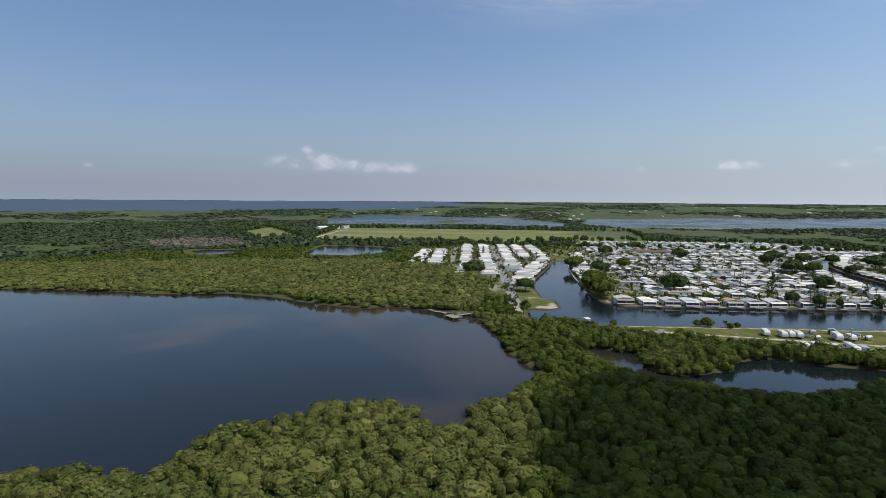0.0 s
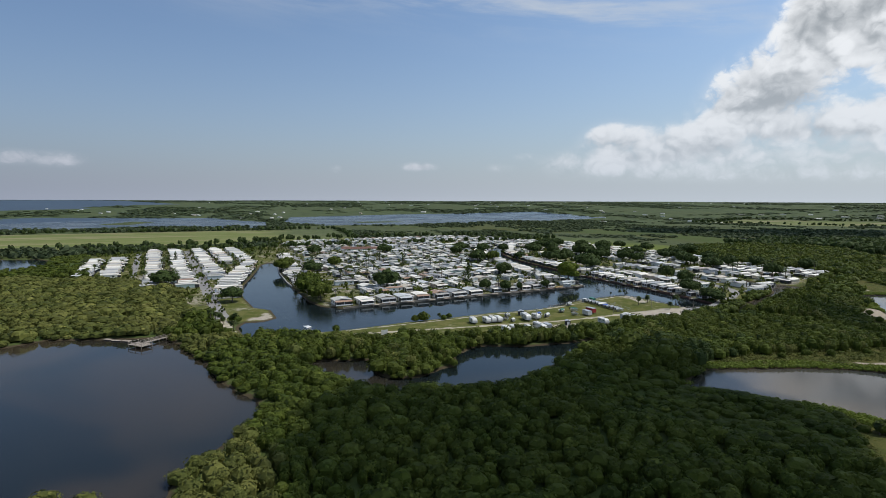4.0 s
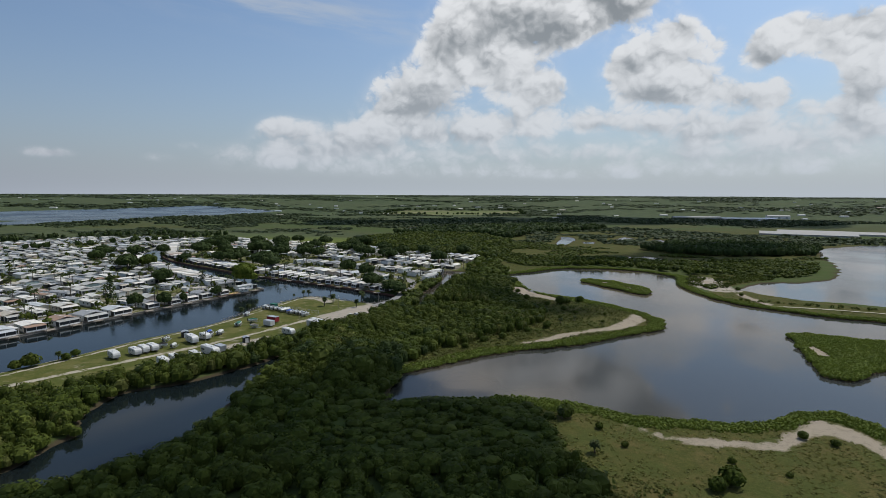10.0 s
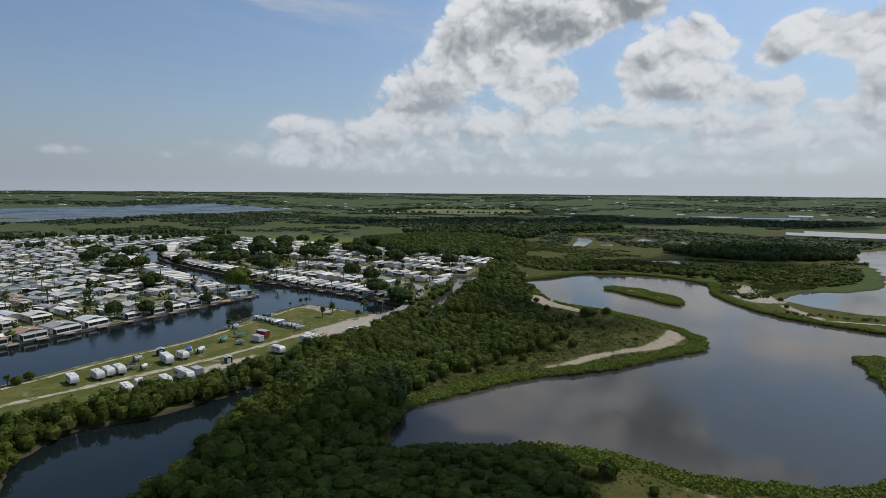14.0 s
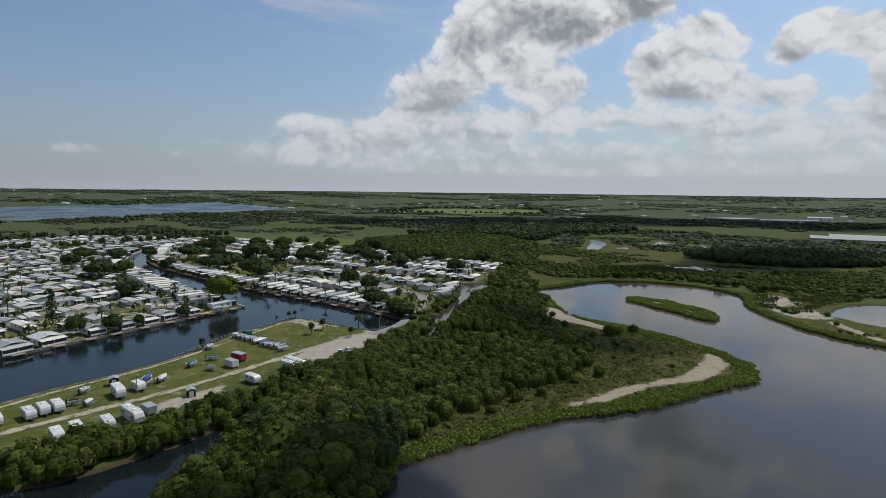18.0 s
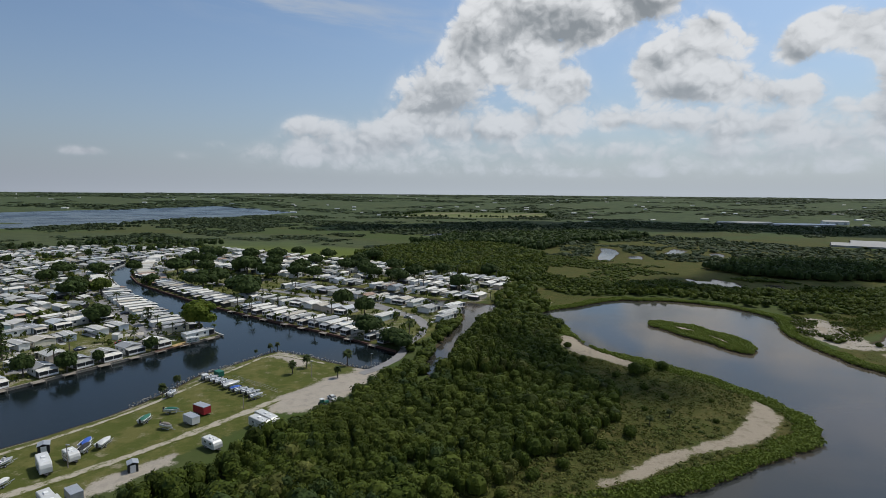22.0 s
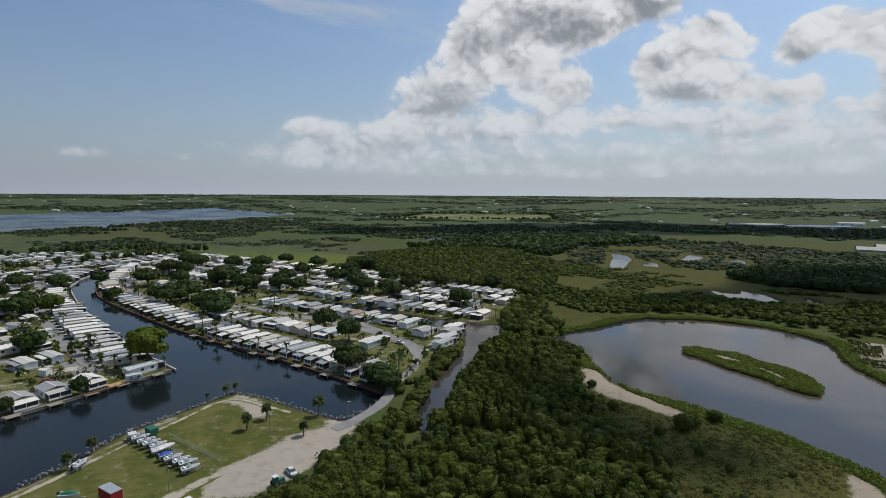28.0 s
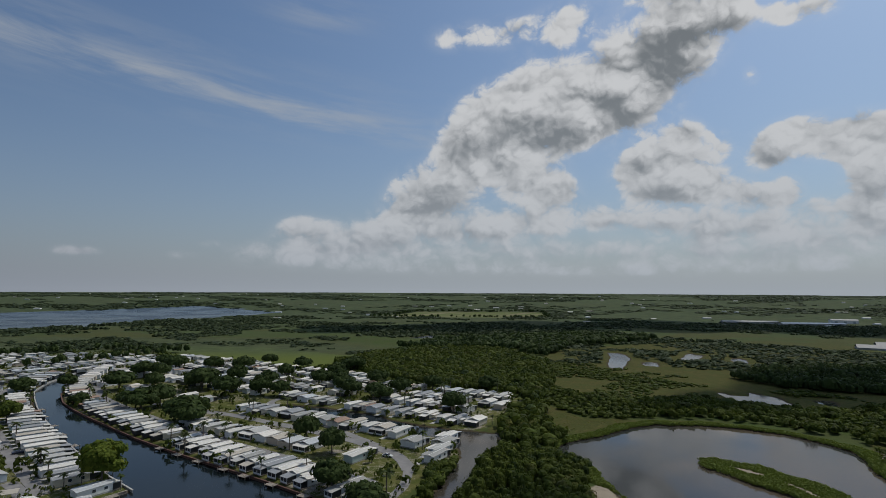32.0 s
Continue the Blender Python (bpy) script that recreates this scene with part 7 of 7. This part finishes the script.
def build_far():
    """Scrub, hedges and woods out to the horizon, thinner and broader with distance."""
    rng = np.random.default_rng(23)
    mid = [crown(rng, 18, 2.6, 2.0, 1.05, 2.0, 5) for _ in range(5)]
    low = [crown(rng, 9, 2.8, 2.2, 1.9, 1.5, 4, shell=False) for _ in range(5)]
    keep_off = PARK + [STRIP, LOT, SHORE_PATH] + FIELDS + [p for p, *_ in WOODS]
    for lo, hi, gap, grow, open_, protos, name, label in ((0, 620, 4.4, 1.0, -.85, mid, "coastal_scrub", "patchy coastal scrub of palmetto, mangrove and wax myrtle"), (620, 1500, 9.5, 1.75, -.3, low, "distant_scrub", "distant dark green woods and scrub"),
                                                   (1500, 3200, 23.0, 4.2, .05, low, "far_woods", "far hazy woods on flat land"), (3200, 4650, 42.0, 7.6, -.1, low, "horizon_woods", "woods along the horizon")):
        ext = hi + 40
        gx, gy = np.meshgrid(np.arange(-ext, ext, gap), np.arange(-ext * .6, ext, gap))
        x, y = gx.ravel() + (rng.random(gx.size) - .5) * gap, gy.ravel() + (rng.random(gx.size) - .5) * gap
        d = np.hypot(x - HEART[0], y - HEART[1])
        az = np.degrees(np.arctan2(x - HEART[0], y - HEART[1]))
        ok = (d >= lo) & (d < hi) & (az > -112) & (az < 50) & (d > 100)
        x, y, d, az = x[ok], y[ok], d[ok], az[ok]
        big = wobble(x, y, 60.0 + lo * .07) + .6 * wobble(x + 200, y, 23.0 + lo * .03) + .3 * wobble(x, y + 90, 9.0 + lo * .01)
        big = big + np.where((az < -66) & (d < 1500), .55, 0.0)      # closed woods in the west
        ok = big > open_
        x, y, d, big = x[ok], y[ok], d[ok], big[ok]
        marsh = field_max(x, y, MARSHES) > 4
        clear = (field_max(x, y, MEADOWS) > 0) | (open_land(x, y) > .4)
        near = way_distance(x, y) < 165
        shore = np.where((x > -10) & (y < 470) & (d < 620), 14.0, np.where(marsh, 9.0, 2.5))
        ok = ~near & (water_sd(x, y) < -shore) & (field_max(x, y, keep_off) < -1) & (field_max(x, y, ISLES) < 0) & (field_max(x, y, PASTURES) < -2) & (big > np.where(field_max(x, y, MEADOWS) > 0, 9, np.where(clear, .9, np.where(marsh, np.where(y > 430, -.08, -.5), -9))))
        x, y, d, big, marsh = x[ok], y[ok], d[ok], big[ok], marsh[ok]
        s = grow * (.7 + .5 * rng.random(len(x)))
        sz = s / grow ** .7 * (.62 + .40 * np.clip(big, 0, 1.3)) * np.where(d > 3200, .4, np.where(d > 1500, .6, 1.15)) * np.where(marsh, .6, 1.0)
        # all bands but the nearest wear the leaves with haze in their colour
        scatter(protos, x, y, lift(d) + .3, s, rng, name, label, "trees", [LEAF_WOOD if hi < 700 else LEAF_FAR_HAZED], sz)
    # hedges and palms round the fields
    xs, ys = [], []
    for poly in FIELDS + [on_grid([(-120, 640), (60, 700), (130, 775), (380, 715), (445, 705), (470, 600)])]:
        p = np.array(poly + poly[:1])
        for (x0, y0), (x1, y1) in zip(p, p[1:]):
            n = int(math.hypot(x1 - x0, y1 - y0) / 7)
            t = rng.random(n)
            xs.append(x0 + (x1 - x0) * t + rng.normal(size=n) * 3)
            ys.append(y0 + (y1 - y0) * t + rng.normal(size=n) * 3)
    x, y = np.concatenate(xs), np.concatenate(ys)
    ok = water_sd(x, y) < -3
    x, y = x[ok], y[ok]
    s = .8 + .8 * rng.random(len(x))
    scatter(mid, x, y, lift(np.hypot(x - HEART[0], y - HEART[1])) + .5, s, rng, "hedgerow", "row of palms and shrubs along the field edges", "hedge", [LEAF_OAK], s * 1.5)
    # bare grey shrubs beyond the western mangroves
    x, y = spots([(-664, -30), (-680, 20), (-800, 10), (-790, -90), (-670, -80)], 7.0, rng)
    ok = water_sd(x, y) < -8
    s = 1.1 + .6 * rng.random(ok.sum())
    scatter(mid, x[ok], y[ok], np.full(ok.sum(), .4), s, rng, "bare_scrub", "grey leafless shrubs beyond the mangroves", "shrubs", [LEAF_DRY], s)


build_far()


def build_far_buildings():
    r = random.Random(31)

    def shed_row(x, y, w, ln, h, a, wall, roof, name, label):
        t = thing(name, label, name.replace("_", " "))
        part("wall", Kit().box(-w / 2, w / 2, -ln / 2, ln / 2, -.5, h), wall, t)
        part("roof", Kit().gable(-w / 2 - .5, w / 2 + .5, -ln / 2 - .5, ln / 2 + .5, h + .1, w * .12, .25), roof, t)
        for k in range(3):
            part("door", Kit().box(-w / 2 - .06, -w / 2 + .06, -ln / 2 + ln * (k + .3) / 3, -ln / 2 + ln * (k + .6) / 3, 0, h * .7), GREY, t)
        px, py = draw_in(x, y)
        t.matrix_basis = pose(px, py, float(lift(math.hypot(px - HEART[0], py - HEART[1]))) + .7, 0, 0, a)
        return t

    shed_row(640, 1300, 18, 110, 4.5, 82, CONCRETE, CONCRETE, "warehouse", "long low grey warehouse on the plain")
    shed_row(730, 1235, 18, 120, 4.5, 84, CONCRETE, GREY, "warehouse", "long grey-roofed warehouse on the plain")
    shed_row(860, 1330, 20, 50, 7, 70, TRIM, CONCRETE, "warehouse", "white processing shed on the plain")
    shed_row(545, 765, 26, 120, 2.2, 60, CONCRETE, CONCRETE, "greenhouse", "long low rows of pale crop covers")
    shed_row(600, 790, 26, 140, 2.2, 60, CONCRETE, CONCRETE, "greenhouse", "long low rows of pale crop covers beside others")
    shed_row(-1035, 205, 12, 22, 5, 30, TRIM, TRIM, "barn", "white farm barn beside the fields")
    shed_row(-1050, 235, 12, 20, 5, 40, TRIM, GREY, "barn", "grey-roofed farm barn beside the fields")
    shed_row(-1062, 262, 10, 16, 4, 20, WALL, ROOF, "barn", "small farmhouse beside the fields")
    shed_row(-397, 415, 15, 44, 3.6, -45, WALL, RED_WOOD, "clubhouse", "low clubhouse with a broad red-brown roof")
    kit = Kit()
    for _ in range(170):
        az, d = radians(r.uniform(-75, 46)), r.choice((r.uniform(1300, 2600), r.uniform(2000, 6000), r.uniform(5000, 14000)))
        x, y = draw_in(d * math.sin(az), 30 + d * math.cos(az))
        if float(water_sd(np.array([x]), np.array([y]))[0]) > -8:
            continue
        rr = math.hypot(x - HEART[0], y - HEART[1])
        k = (rr / d) ** .5
        k *= .62
        w, ln, h = r.uniform(9, 14) * k, r.uniform(12, 36) * k, r.uniform(3, 5) * k
        z = float(lift(rr)) + .5
        kit.box(x - ln / 2, x + ln / 2, y - w / 2, y + w / 2, z, z + h, 0)
        kit.poly([(x - ln / 2, y - w / 2, z + h), (x + ln / 2, y - w / 2, z + h), (x + ln / 2, y + w / 2, z + h), (x - ln / 2, y + w / 2, z + h), (x - ln / 2, y, z + h * 1.45), (x + ln / 2, y, z + h * 1.45)],
                 [(0, 1, 5, 4), (2, 3, 4, 5), (1, 2, 5), (3, 0, 4)], 1)
    tagged(new("distant_buildings", kit.mesh("distant_buildings", [WALL_FAR, ROOF_FAR])), "scattered pale houses and sheds of a far town", "buildings", kind="stuff")


build_far_buildings()


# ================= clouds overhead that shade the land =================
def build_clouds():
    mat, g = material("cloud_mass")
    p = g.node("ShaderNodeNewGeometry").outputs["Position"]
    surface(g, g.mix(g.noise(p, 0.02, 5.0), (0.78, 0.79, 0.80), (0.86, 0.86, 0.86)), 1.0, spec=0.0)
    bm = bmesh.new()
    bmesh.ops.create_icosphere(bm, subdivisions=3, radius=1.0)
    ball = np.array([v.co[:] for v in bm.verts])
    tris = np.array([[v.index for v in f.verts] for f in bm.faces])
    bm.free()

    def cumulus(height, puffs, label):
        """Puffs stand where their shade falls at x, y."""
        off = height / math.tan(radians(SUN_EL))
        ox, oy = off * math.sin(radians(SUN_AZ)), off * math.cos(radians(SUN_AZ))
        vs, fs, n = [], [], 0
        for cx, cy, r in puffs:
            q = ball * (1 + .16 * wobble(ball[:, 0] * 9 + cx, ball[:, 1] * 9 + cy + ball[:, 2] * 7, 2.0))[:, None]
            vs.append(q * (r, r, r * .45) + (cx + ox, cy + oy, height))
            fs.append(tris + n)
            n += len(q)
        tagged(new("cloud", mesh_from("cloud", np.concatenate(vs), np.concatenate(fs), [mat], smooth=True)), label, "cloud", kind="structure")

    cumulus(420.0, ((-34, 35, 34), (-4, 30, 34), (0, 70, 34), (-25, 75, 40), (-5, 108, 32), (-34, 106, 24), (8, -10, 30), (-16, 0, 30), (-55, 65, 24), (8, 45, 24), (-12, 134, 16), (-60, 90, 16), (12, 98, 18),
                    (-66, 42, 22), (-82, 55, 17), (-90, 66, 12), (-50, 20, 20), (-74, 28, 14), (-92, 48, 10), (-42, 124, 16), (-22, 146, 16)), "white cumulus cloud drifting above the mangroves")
    cumulus(1700.0, ((50, 260, 19), (34, 279, 18), (70, 250, 13), (28, 300, 15)), "small cumulus cloud high over the spit")
    cumulus(1750.0, ((180, 470, 38), (255, 500, 58), (320, 535, 42), (140, 455, 24)), "broad cumulus cloud high over the marsh")
    cumulus(1800.0, ((0, 1120, 120), (180, 1200, 160), (420, 1230, 190), (680, 1120, 170), (-180, 1060, 80)), "wide cumulus cloud high over the plain")


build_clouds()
